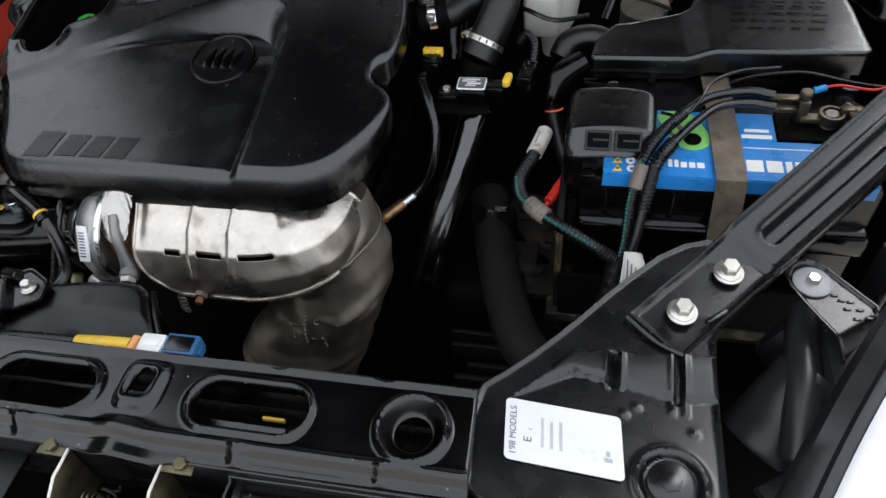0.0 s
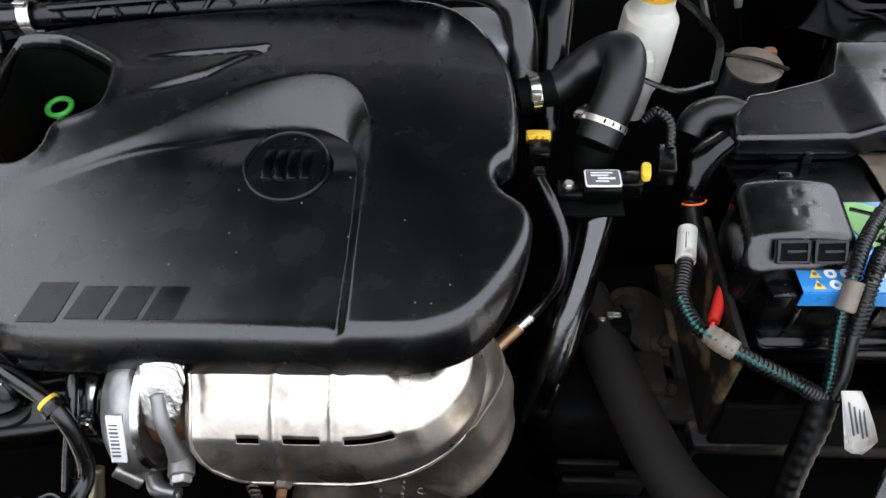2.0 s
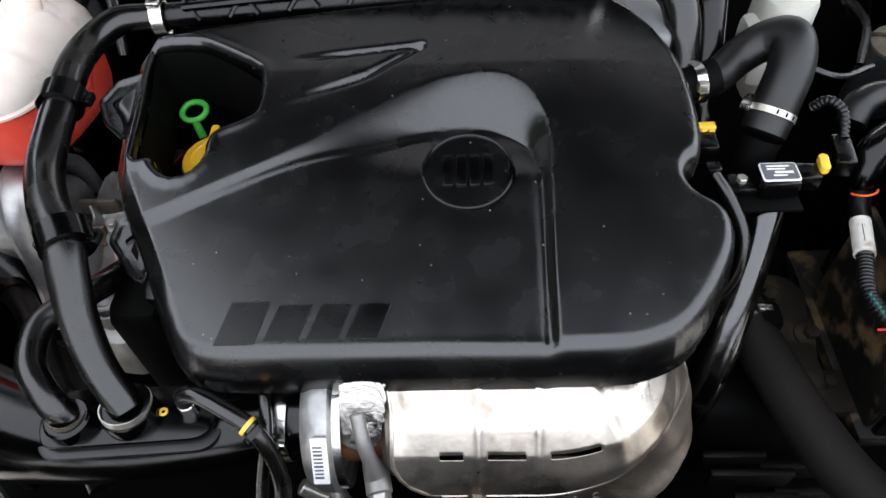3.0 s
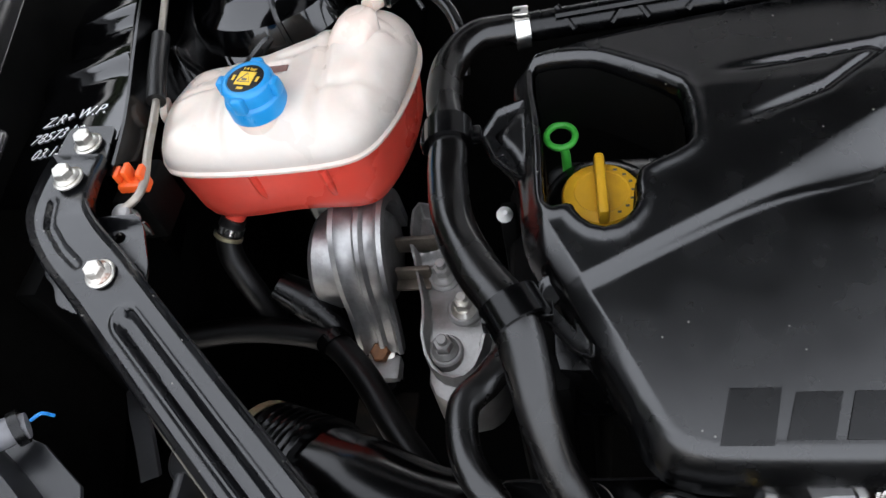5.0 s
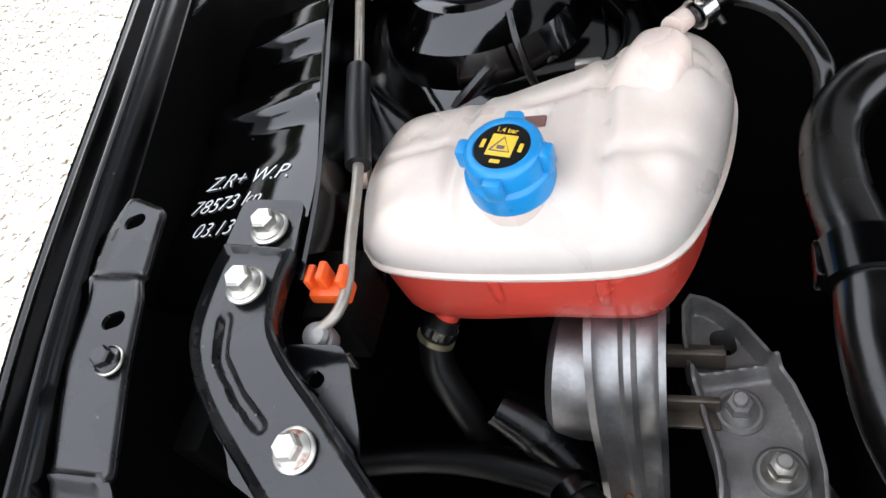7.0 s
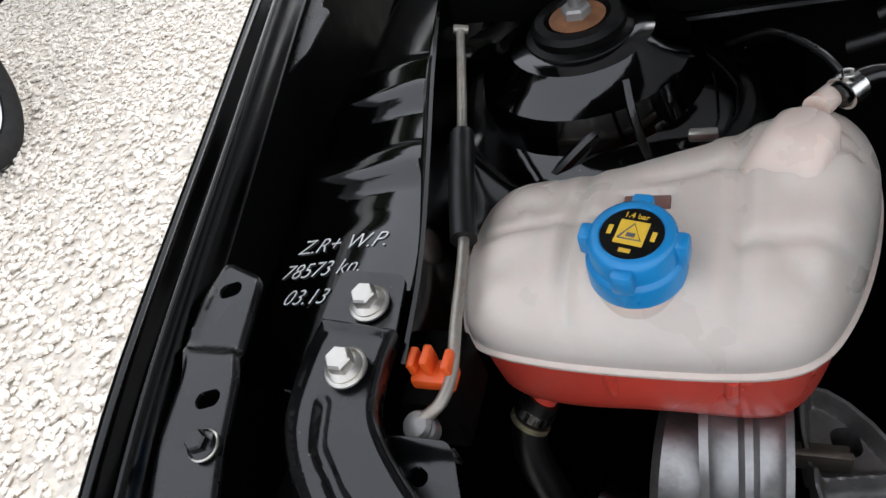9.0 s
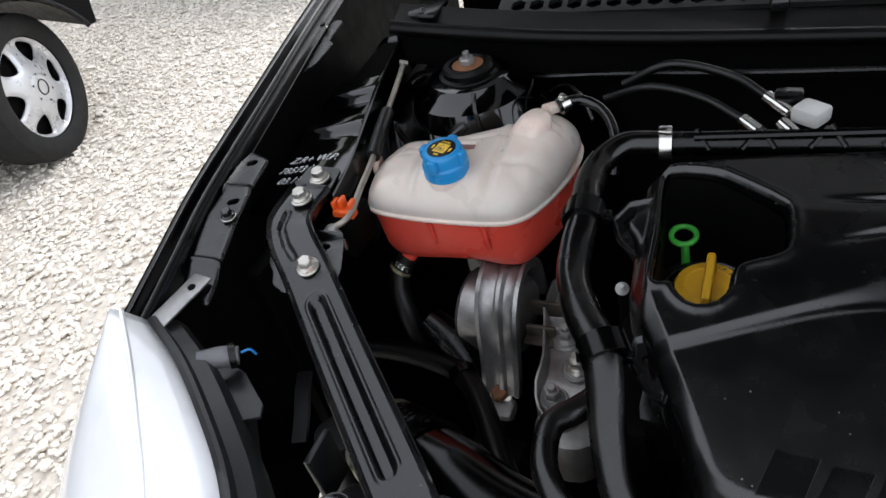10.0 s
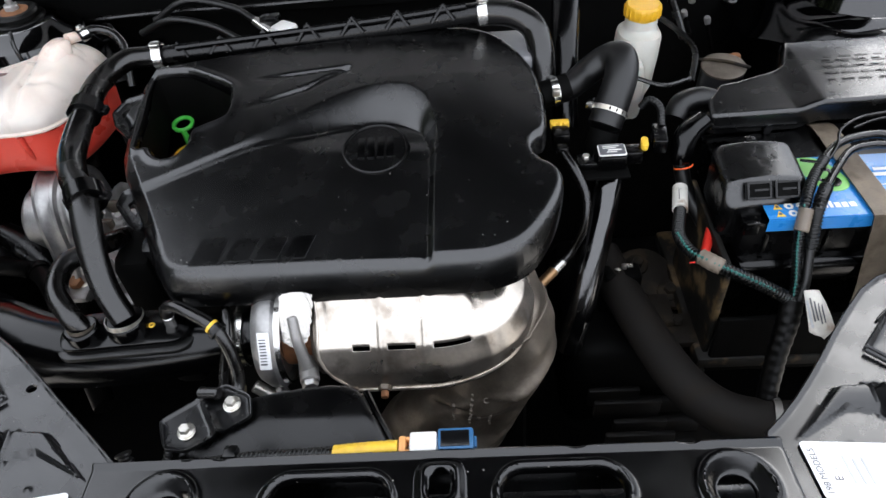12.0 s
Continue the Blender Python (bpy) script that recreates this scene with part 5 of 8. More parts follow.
def cat_point(z, a):
    """A point on the pressed outlet housing: creases at the neck, a sunk panel in front, a bead round the belly."""
    cx, cy, rx, ry = (float(np.interp(z, cat_z, [r[k] for r in cat_line][::-1])) for k in (1, 2, 3, 4))
    front = max(0.0, -math.sin(a)) ** 1.5
    d = 0.013 * math.exp(-((z - 0.592 - 0.030 * math.cos(a)) / 0.008) ** 2) * front
    d -= 0.011 * math.exp(-((z - 0.576 - 0.026 * math.cos(a)) / 0.008) ** 2) * front
    d += 0.009 * math.exp(-((z - 0.635 - 0.045 * math.cos(a + 0.5)) / 0.007) ** 2) * front
    d *= 1 - math.exp(-((a - 4.62) / 0.50) ** 4) * float(sm(np.array(z), 0.505, 0.52)) * (1 - float(sm(np.array(z), 0.588, 0.602)))
    d -= 0.006 * float(sm(np.array(z), 0.497, 0.507)) * (1 - float(sm(np.array(z), 0.548, 0.566))) * math.exp(-((a - 4.55) / 0.55) ** 4)
    d += 0.007 * math.exp(-((z - 0.486) / 0.009) ** 2) * (0.4 + 0.6 * front) + 0.004 * math.exp(-((z - 0.452) / 0.005) ** 2)
    d += 0.002 * math.sin(5 * a + 40 * z) * math.sin(70 * z)
    return (cx + (rx + d) * math.cos(a), cy + (ry + d) * math.sin(a), z + 0.010 * math.cos(a - 0.5))


rings = [[cat_point(z, a) for a in np.linspace(0, 2 * math.pi, 72, endpoint=False)] for z in list(np.linspace(0.70, 0.42, 90)) + [0.38, 0.33, 0.22]]
part("housing", loft(rings), "cast", catalyst, sharp=70)
part("neck_ring", tube([cat_point(0.668, a) for a in np.linspace(0, 2 * math.pi, 40)], 0.0022, 8, 1), "cast", catalyst)
for x0, z0, x1, z1, count in ((-0.011, 0.534, -0.009, 0.566, 6), (0.0077, 0.533, 0.0143, 0.585, 10), (0.0195, 0.545, 0.021, 0.556, 2), (0.032, 0.529, 0.035, 0.560, 5)):
    for k in range(count):
        q = (k + 0.5) / count
        sx, hgt = x0 + (x1 - x0) * q, z0 + (z1 - z0) * q
        spot = min((cat_point(hgt - 0.010 * math.cos(a - 0.5), a) for a in np.linspace(math.pi, 2 * math.pi, 200)), key=lambda p: abs(p[0] - sx))
        part("raised_mark", rbox(spot[0], spot[1] + 0.0006, hgt, 0.0034 if k % 3 else 0.0026, 0.004, 0.0034 if (k + count) % 2 else 0.0024, 0.0006, None), "mark_metal", catalyst)
spot = min((cat_point(0.582 - 0.010 * math.cos(a - 0.5), a) for a in np.linspace(math.pi, 2 * math.pi, 200)), key=lambda p: abs(p[0] - 0.031))
part("raised_ring", torus((spot[0], spot[1] - 0.0004, 0.582), (0.1, -1, 0.3), 0.0036, 0.0008, 20, 6), "mark_metal", catalyst)

sensor_o2 = thing("oxygen_sensor", "bronze-tinted oxygen sensor with a black wire", "sensor", (0.10, 0.19, 0.66))
part("body", tube([(0.085, 0.178, 0.650), (0.104, 0.194, 0.658)], [0.0062, 0.0062], 12), "rust", sensor_o2)
part("sleeve", rod((0.100, 0.191, 0.6565), (0.122, 0.2095, 0.6655), 0.0065), "bronze", sensor_o2)
part("crimp", tube([(0.121, 0.209, 0.665), (0.133, 0.219, 0.670)], 0.0068, 14, ripple=(0.004, 0.0012)), "chrome", sensor_o2)
part("wire", tube([(0.133, 0.219, 0.670), (0.146, 0.226, 0.685), (0.158, 0.232, 0.715), (0.160, 0.248, 0.745), (0.150, 0.272, 0.765), (0.138, 0.296, 0.776)], [0.0055, 0.005, 0.0052, 0.0056, 0.006, 0.006], 12), "rubber", sensor_o2)
part("wire_clip", rbox(0.137, 0.300, 0.778, 0.014, 0.012, 0.012, 0.003), "plastic", sensor_o2)

# ---- turbocharger ----
turbo = thing("turbocharger", "turbocharger with alloy housing, foil-wrapped line and label", "turbocharger", (-0.18, 0.1, 0.65))
part("compressor_housing", lathe([(0.030, -0.02), (0.052, -0.016), (0.059, -0.006), (0.060, 0.006), (0.054, 0.012), (0.050, 0.013), (0.046, 0.008), (0.02, 0.008)], (-0.197, 0.110, 0.690), (1, 0.03, 0), 48), "alloy", turbo)
part("v_band", band((-0.186, 0.110, 0.690), (1, 0.03, 0), 0.0535, 0.009, 0.003, 40), "chrome", turbo)
part("core", rod((-0.19, 0.112, 0.688), (-0.145, 0.112, 0.688), 0.036), "rust", turbo)
part("turbine_ring", lathe([(0.044, 0), (0.048, 0.004), (0.048, 0.012), (0.04, 0.015)], (-0.152, 0.112, 0.688), (1, 0.02, 0), 36), "cast", turbo)
part("label", rbox(0, 0, 0, 0.0125, 0.0022, 0.040, 0.0006, Matrix.Translation((-0.1955, 0.0590, 0.7225)) @ Matrix.Rotation(radians(-33), 4, "X")), "paper", turbo, "white barcode label")
for k in range(9):
    part("barcode_bar", rbox(-0.001, -0.0013, -0.014 + 0.0033 * k, 0.007, 0.0006, 0.0013 if k % 3 else 0.0019, 0.0, Matrix.Translation((-0.1955, 0.0590, 0.7225)) @ Matrix.Rotation(radians(-33), 4, "X")), "ink", turbo)
crumple = random.Random(4)
foil_line = smooth_line([(-0.164, 0.114, 0.756), (-0.163, 0.099, 0.750), (-0.165, 0.086, 0.738), (-0.167, 0.080, 0.728)], 3)
foil_rings = []
for i, q in enumerate(smooth_line([tuple(q) for q in foil_line], 3)):
    r0 = 0.0148 + 0.0024 * (1 if i % 2 else -1) + 0.0006 * crumple.uniform(-1, 1)
    ring_f = []
    for a in np.linspace(0, 2 * math.pi, 28, endpoint=False):
        w = r0 * (1 + 0.05 * math.sin(3 * a + 0.9 * i) + 0.05 * crumple.uniform(-1, 1))
        ring_f.append((q[0] + w * math.cos(a), q[1] + 0.6 * w * math.sin(a), q[2] + 0.8 * w * math.sin(a)))
    foil_rings.append(ring_f)
part("foil_wrap", loft(foil_rings), "foil", turbo, "crumpled silver foil wrap", sharp=18)
part("oil_line", tube([(-0.168, 0.090, 0.738), (-0.164, 0.074, 0.722), (-0.160, 0.066, 0.703), (-0.158, 0.062, 0.690)], [0.006, 0.006, 0.0065, 0.009], 12), "alloy_dull", turbo)
part("banjo", rod((-0.160, 0.074, 0.686), (-0.154, 0.047, 0.682), 0.0105), "alloy_dull", turbo)
part("banjo_bolt", hex_head(0.0088, 0.008, (-0.1545, 0.049, 0.6825), (0.2, -1, -0.15)), "alloy", turbo)
part("inlet_collar", rod((-0.232, 0.110, 0.690), (-0.205, 0.110, 0.690), 0.032), "gloss", turbo)
part("inlet_clamp", band((-0.233, 0.110, 0.690), (1, 0, 0), 0.0345, 0.010), "chrome", turbo)
part("clamp_screw", rbox(-0.233, 0.078, 0.706, 0.012, 0.009, 0.018, 0.002), "chrome", turbo)
part("actuator_arm", tube([(-0.20, 0.075, 0.648), (-0.19, 0.055, 0.642), (-0.172, 0.050, 0.642)], [0.006, 0.008, 0.006], 12), "alloy", turbo)
part("fitting", rod((-0.225, 0.065, 0.655), (-0.205, 0.060, 0.640), 0.007), "zinc", turbo)
part("fitting", rod((-0.238, 0.062, 0.662), (-0.240, 0.045, 0.640), 0.0065), "brass_zinc", turbo)
part("elbow_fitting", rbox(-0.18, 0.052, 0.636, 0.02, 0.012, 0.012, 0.004), "alloy", turbo)

# ---- intake pipe in front of the engine ----
pipe = thing("intake_pipe", "glossy black moulded intake pipe with a ribbed end", "intake pipe", (-0.4, 0.1, 0.66))
part("pipe", tube([(-0.63, 0.170, 0.655), (-0.575, 0.148, 0.672), (-0.52, 0.124, 0.682), (-0.46, 0.104, 0.684), (-0.38, 0.096, 0.683), (-0.30, 0.100, 0.685), (-0.236, 0.109, 0.690)],
                  [0.044, 0.046, 0.047, 0.042, 0.036, 0.032, 0.031], 24), "gloss", pipe)
part("ribs", tube([(-0.605, 0.160, 0.665), (-0.575, 0.148, 0.672), (-0.55, 0.137, 0.681)], 0.0495, 24, ripple=(0.0085, 0.003)), "gloss", pipe)
part("end_clamp", band((-0.612, 0.163, 0.662), (-0.9, 0.35, -0.25), 0.0475, 0.009), "brass_zinc", pipe)
part("flange_plate", prism(fillet([(-0.418, 0.070), (-0.288, 0.078), (-0.282, 0.100), (-0.290, 0.124), (-0.41, 0.122), (-0.428, 0.10)], 0.014), 0.717, 0.724, 0.0015), "gloss", pipe)
part("gasket_line", prism(fillet([(-0.422, 0.064), (-0.284, 0.072), (-0.276, 0.100), (-0.286, 0.129), (-0.41, 0.127), (-0.434, 0.10)], 0.016), 0.709, 0.715, 0.0015), "rubber_matt", pipe)
part("port", lathe([(0.0215, 0), (0.0215, 0.016), (0.020, 0.018), (0.016, 0.018)], (-0.350, 0.097, 0.722), (0, 0, 1), 32), "gloss", pipe)
part("port", lathe([(0.018, 0), (0.018, 0.014), (0.016, 0.016), (0.012, 0.016)], (-0.396, 0.090, 0.722), (0, 0, 1), 28), "gloss", pipe)
part("clamp", band((-0.350, 0.098, 0.738), (0, 0.2, 1), 0.0192, 0.007), "zinc", pipe)
part("clamp", band((-0.396, 0.092, 0.737), (0, 0.2, 1), 0.0135, 0.004), "cast", pipe)
part("yellow_dot", torus((-0.326, 0.100, 0.7248), (0, 0, 1), 0.0026, 0.0012, 16, 6), "yellow_bright", pipe)
part("spigot", rod((-0.304, 0.101, 0.722), (-0.304, 0.101, 0.738), 0.007), "chrome", pipe)

breather = thing("breather_hose", "thin black breather hose with a yellow tie", "hose", (-0.25, 0.09, 0.7))
part("hose", tube([(-0.304, 0.101, 0.732), (-0.303, 0.102, 0.747), (-0.290, 0.099, 0.754), (-0.268, 0.089, 0.750), (-0.246, 0.077, 0.741), (-0.233, 0.063, 0.712), (-0.230, 0.045, 0.685), (-0.236, 0.02, 0.682), (-0.245, 0.0, 0.70)], 0.0068, 14), "rubber", breather)
part("second_hose", tube([(-0.25, 0.140, 0.735), (-0.243, 0.105, 0.735), (-0.240, 0.080, 0.722), (-0.246, 0.060, 0.695), (-0.25, 0.04, 0.67)], 0.005, 12), "rubber", breather)
part("tie", band((-0.249, 0.0785, 0.7425), (0.7, -0.45, -0.35), 0.0072, 0.0032, 0.0010), "yellow_bright", breather, "yellow cable tie")
part("tie", band((-0.2435, 0.0752, 0.7395), (0.7, -0.5, -0.5), 0.0078, 0.005, 0.0025), "plastic", breather)

# ---- hoses beside the engine ----
hose_a = thing("coolant_hose", "thick black rubber coolant hose held by two clips", "hose", (-0.4, 0.25, 0.7))
part("hose", tube([(-0.372, 0.459, 0.852), (-0.394, 0.458, 0.853), (-0.418, 0.449, 0.855), (-0.437, 0.422, 0.851), (-0.440, 0.382, 0.851), (-0.434, 0.338, 0.850), (-0.434, 0.302, 0.842), (-0.428, 0.262, 0.837), (-0.410, 0.222, 0.837),
                  (-0.389, 0.190, 0.834), (-0.380, 0.162, 0.820), (-0.374, 0.138, 0.796), (-0.365, 0.116, 0.766), (-0.350, 0.098, 0.738)],
                 [0.0128, 0.0132, 0.0138, 0.0142, 0.0145, 0.0146, 0.0148, 0.0152, 0.0158, 0.0158, 0.0150, 0.0142, 0.0138, 0.0138], 22), "rubber", hose_a)
for q, dd, cr in (((-0.434, 0.338, 0.850), (0.05, -1, -0.12), 0.0148), ((-0.386, 0.190, 0.834), (0.55, -1, -0.25), 0.0166)):
    part("clip", band(q, dd, cr, 0.020, 0.004, 30), "gloss", hose_a, "glossy black plastic hose clip")
    part("clip_ear", rbox(q[0] - 0.018, q[1], q[2] - 0.002, 0.006, 0.020, 0.014, 0.002), "gloss", hose_a)
    part("clip_ear", rbox(q[0] + 0.018, q[1] + 0.004, q[2] - 0.004, 0.012, 0.014, 0.008, 0.002), "gloss", hose_a)

hose_b = thing("small_hose", "bent black rubber hose to the intake pipe", "hose", (-0.43, 0.15, 0.7))
part("hose", tube([(-0.396, 0.091, 0.732), (-0.406, 0.098, 0.750), (-0.424, 0.122, 0.762), (-0.428, 0.158, 0.765), (-0.412, 0.180, 0.762), (-0.398, 0.21, 0.75), (-0.396, 0.25, 0.72), (-0.40, 0.28, 0.66)], 0.0115, 18), "rubber", hose_b)

hose_c = thing("lower_hose", "black rubber hose low beside the gearbox mount", "hose", (-0.6, 0.3, 0.6))
part("hose", tube([(-0.80, 0.30, 0.625), (-0.70, 0.316, 0.622), (-0.63, 0.312, 0.62), (-0.588, 0.298, 0.62), (-0.55, 0.258, 0.62), (-0.510, 0.20, 0.618), (-0.467, 0.145, 0.61), (-0.43, 0.09, 0.59)], 0.0140, 18), "rubber_low", hose_c)
part("clip", band((-0.588, 0.298, 0.62), (0.6, -0.75, 0), 0.0142, 0.012, 0.003), "plastic", hose_c)

# ---- rear rail with clamps ----
rail = thing("coolant_rail", "black plastic coolant rail with zigzag ribs behind the cover", "pipe", (-0.15, 0.46, 0.85))
part("rail", tube([(-0.372, 0.460, 0.852), (-0.2, 0.463, 0.860), (-0.05, 0.466, 0.870), (0.05, 0.462, 0.882), (0.085, 0.458, 0.884)], 0.0125, 16), "plastic", rail)
part("spine", tube([(-0.35, 0.452, 0.866), (-0.2, 0.455, 0.875), (-0.05, 0.458, 0.885), (0.03, 0.456, 0.894)], 0.004, 8), "plastic", rail)
for k in range(13):
    u = k / 12.0
    x0 = -0.335 + 0.35 * u
    z0 = 0.862 + 0.026 * u
    part("rib", tube([(x0, 0.448, z0 - 0.008), (x0 + (0.014 if k % 2 else -0.014), 0.458, z0 + 0.009)], 0.0026, 6, smooth=False), "plastic", rail)
for q, dd in (((-0.378, 0.4585, 0.852), (1, 0.1, 0)), ((0.052, 0.4618, 0.882), (1, -0.05, 0.1))):
    part("clamp", band(q, dd, 0.0165, 0.012), "chrome", rail, "bright steel worm clamp")
    part("clamp_screw", rbox(q[0], q[1] - 0.004, q[2] + 0.0185, 0.013, 0.012, 0.006, 0.0015), "chrome", rail)
part("hose_end", tube([(0.046, 0.462, 0.882), (0.085, 0.456, 0.880), (0.112, 0.444, 0.868), (0.122, 0.425, 0.845), (0.124, 0.41, 0.81), (0.125, 0.40, 0.78)], 0.0165, 18), "rubber", rail)

# ---- coolant tank ----
seam_o = [(-0.708, 0.392), (-0.700, 0.374), (-0.682, 0.366), (-0.635, 0.361), (-0.567, 0.361), (-0.530, 0.365), (-0.511, 0.377), (-0.497, 0.402), (-0.486, 0.435), (-0.480, 0.466), (-0.4775, 0.495), (-0.483, 0.522),
          (-0.500, 0.538), (-0.530, 0.536), (-0.555, 0.522), (-0.600, 0.513), (-0.650, 0.508), (-0.685, 0.505), (-0.706, 0.492), (-0.714, 0.465), (-0.714, 0.425)]


def tank_top(x, y, e, h):
    q = np.clip(e / 0.052, 0, 1)
    dome = np.sqrt(1 - (1 - q) ** 2)
    z = 0.808 + 0.037 * dome
    # a swelling towards the neck, and pressed pockets between ribs
    nk = np.exp(-(((x + 0.515) / 0.05) ** 2 + ((y - 0.485) / 0.055) ** 2))
    z = z + 0.016 * nk
    z = z + 0.007 * np.exp(-(((x + 0.601) / 0.045) ** 2 + ((y - 0.398) / 0.04) ** 2)) * sm(e, 0.0, 0.03) - 0.011 * sm(y, 0.42, 0.50) * sm(-x, 0.58, 0.66)
    inner = sm(e, 0.003, 0.02)
    for lx in (-0.640, -0.552):
        z = z - (0.0036 * np.exp(-((x - lx) / 0.0042) ** 2) - 0.0016 * np.exp(-((np.abs(x - lx) - 0.010) / 0.005) ** 2)) * inner
    for ly, x0, x1 in ((0.430, -0.72, -0.628), (0.418, -0.552, -0.46), (0.468, -0.60, -0.46)):
        z = z - 0.0030 * np.exp(-((y - ly - 0.1 * (x - x0)) / 0.0042) ** 2) * inner * sm(x, x0 - 0.004, x0) * (1 - sm(x, x1, x1 + 0.004))
    for cx, cy, r in ((-0.505, 0.425, 0.032), (-0.512, 0.470, 0.03)):
        d = np.hypot(x - cx, y - cy)
        z = z + 0.0045 * (1 - sm(d, 0.012, r)) * inner
    z = z - 0.004 * np.exp(-(((x + 0.675) / 0.022) ** 2 + ((y - 0.452) / 0.014) ** 2)) - 0.004 * np.exp(-(((x + 0.680) / 0.018) ** 2 + ((y - 0.405) / 0.016) ** 2))
    z = z + 0.002 * np.exp(-(((x + 0.672) / 0.004) ** 2 + ((y - 0.448) / 0.004) ** 2))
    pd, _, _ = nearest(x, y, [(-0.6145, 0.4430), (-0.5865, 0.4430), (-0.5865, 0.4565), (-0.6145, 0.4565)])
    return z - 0.004 * sm(pd, -0.002, 0.002)


tank = thing("coolant_tank", "milky white coolant expansion tank half full of red coolant", "coolant tank", (-0.59, 0.44, 0.74))
seam_s = rounded(seam_o, 2)
part("upper_shell", relief(seam_s, [], tank_top, 0.0035, lambda x, y, e, h: 0.002 + 0 * x), "tank", tank, sharp=60)


def inset(poly, d):
    a = np.array(poly)
    t = np.roll(a, -1, 0) - np.roll(a, 1, 0)
    t /= np.linalg.norm(t, axis=1)[:, None] + 1e-12
    n = np.stack([t[:, 1], -t[:, 0]], 1)
    s = 1 if np.sum((a - a.mean(0)) * n) > 0 else -1
    return a - s * d * n


part("seam", loft([[(x, y, z) for x, y in inset(seam_s, d)] for d, z in ((0.002, 0.8025), (-0.002, 0.8035), (-0.0025, 0.8065), (-0.0005, 0.8085), (0.003, 0.809))]), "tank", tank)
low_rings = []
for z, d in ((0.8035, 0.003), (0.795, 0.004), (0.77, 0.006), (0.750, 0.008), (0.738, 0.012), (0.731, 0.020), (0.729, 0.036)):
    low_rings.append([(x, y, z + 0.004 * math.sin(40 * x)) for x, y in inset(seam_s, d)])
part("coolant_shell", loft(low_rings), "coolant", tank, "translucent lower half showing red coolant")
for rx in (-0.62, -0.555):
    part("moulded_rib", tube([(rx, 0.3645, 0.80), (rx, 0.368, 0.775), (rx, 0.376, 0.752)], [0.004, 0.004, 0.003], 8), "coolant", tank)
neck_rings = [[(x, y, z) for x, y in stadium(cx, cy, w, d, 0.010, -28, 5)] for z, cx, cy, w, d in
              ((0.826, -0.532, 0.462, 0.058, 0.052), (0.838, -0.530, 0.465, 0.050, 0.045), (0.850, -0.527, 0.470, 0.044, 0.039), (0.861, -0.524, 0.476, 0.038, 0.034), (0.868, -0.521, 0.480, 0.032, 0.029), (0.8715, -0.520, 0.482, 0.022, 0.0205))]
part("neck", loft(neck_rings), "tank", tank, sharp=80)
part("spigot", tube([(-0.514, 0.497, 0.866), (-0.500, 0.520, 0.861)], [0.0075, 0.0065], 14), "tank", tank)
part("outlet", tube([(-0.655, 0.402, 0.745), (-0.668, 0.390, 0.731), (-0.676, 0.382, 0.722)], [0.014, 0.011, 0.0095], 16), "coolant", tank)
part("slot_pocket", rbox(-0.6005, 0.4495, 0.8425, 0.026, 0.012, 0.005, 0.001), "stain_brown", tank, "dark red slot beside the cap")
part("ear", lathe([(0.012, 0), (0.012, 0.006), (0.008, 0.008)], (-0.716, 0.445, 0.815), (-1, -0.2, 0.2), 20), "tank", tank)
part("filler_neck", lathe([(0.0262, -0.008), (0.0250, -0.001), (0.0236, 0.003), (0.0232, 0.010)], (-0.6015, 0.4005, 0.8455), (0, -0.06, 1), 40), "tank", tank, sharp=70)
cap_k = 0.91
cap_profile = [(0.0262, 0.0000), (0.0282, 0.0013), (0.0280, 0.0155), (0.0274, 0.0172), (0.0252, 0.0190), (0.0248, 0.0305), (0.0236, 0.0335), (0.0212, 0.0352), (0.0182, 0.0350), (0.0176, 0.0338), (0.0, 0.0338)]
cap = part("cap", lathe([(r * cap_k, z * cap_k) for r, z in cap_profile], (-0.6015, 0.4005, 0.8455), (0, -0.06, 1), 40), "blue_cap", tank, "bright blue screw cap with a warning disc")
cm = axis_matrix((-0.6015, 0.4005, 0.8455), (0, -0.06, 1)) @ Matrix.Scale(cap_k, 4)
for k in range(4):
    a = radians(90 * k - 8)
    part("grip_lug", moved(rbox(0.0, 0.0, 0.0, 0.0085, 0.0125, 0.0165, 0.0028), cm @ Matrix.Rotation(a, 4, "Z") @ Matrix.Translation((0.0262, 0, 0.0250))), "blue_cap", cap)
part("warning_disc", moved(lathe([(0.0174, 0.0338), (0.0174, 0.0343), (0.0, 0.0343)], seg=36), cm), "plastic", cap, "black warning disc with yellow print")
spin = cm @ Matrix.Translation((0, 0, 0.0344)) @ Matrix.Scale(0.86, 4) @ Matrix.Rotation(radians(-14), 4, "Z")
part("warning_square", moved(rbox(0, 0, 0.0002, 0.019, 0.019, 0.0004, 0.0), spin), "yellow_bright", cap)
part("triangle", moved(tube([(-0.0075, -0.0055, 0.0006), (0.0075, -0.0055, 0.0006), (0.0, 0.0072, 0.0006), (-0.0075, -0.0055, 0.0006)], 0.0006, 6, smooth=False), spin), "ink", cap)
part("pictogram", moved(rbox(0, -0.002, 0.0006, 0.0055, 0.003, 0.0004, 0.0), spin), "ink", cap)
lettering("1.4 bar", 0.0058, spin @ Matrix.Translation((-0.0088, 0.0118, 0.0003)), "yellow_bright", cap, thick=0.0002)
for a in (0, 180, 270):
    part("print_mark", moved(rbox(0.0142 * math.cos(radians(a)), 0.0142 * math.sin(radians(a)), 0.0001, 0.0075 if a % 180 else 0.003, 0.003 if a % 180 else 0.0075, 0.0003, 0.0), spin), "yellow_bright", cap)

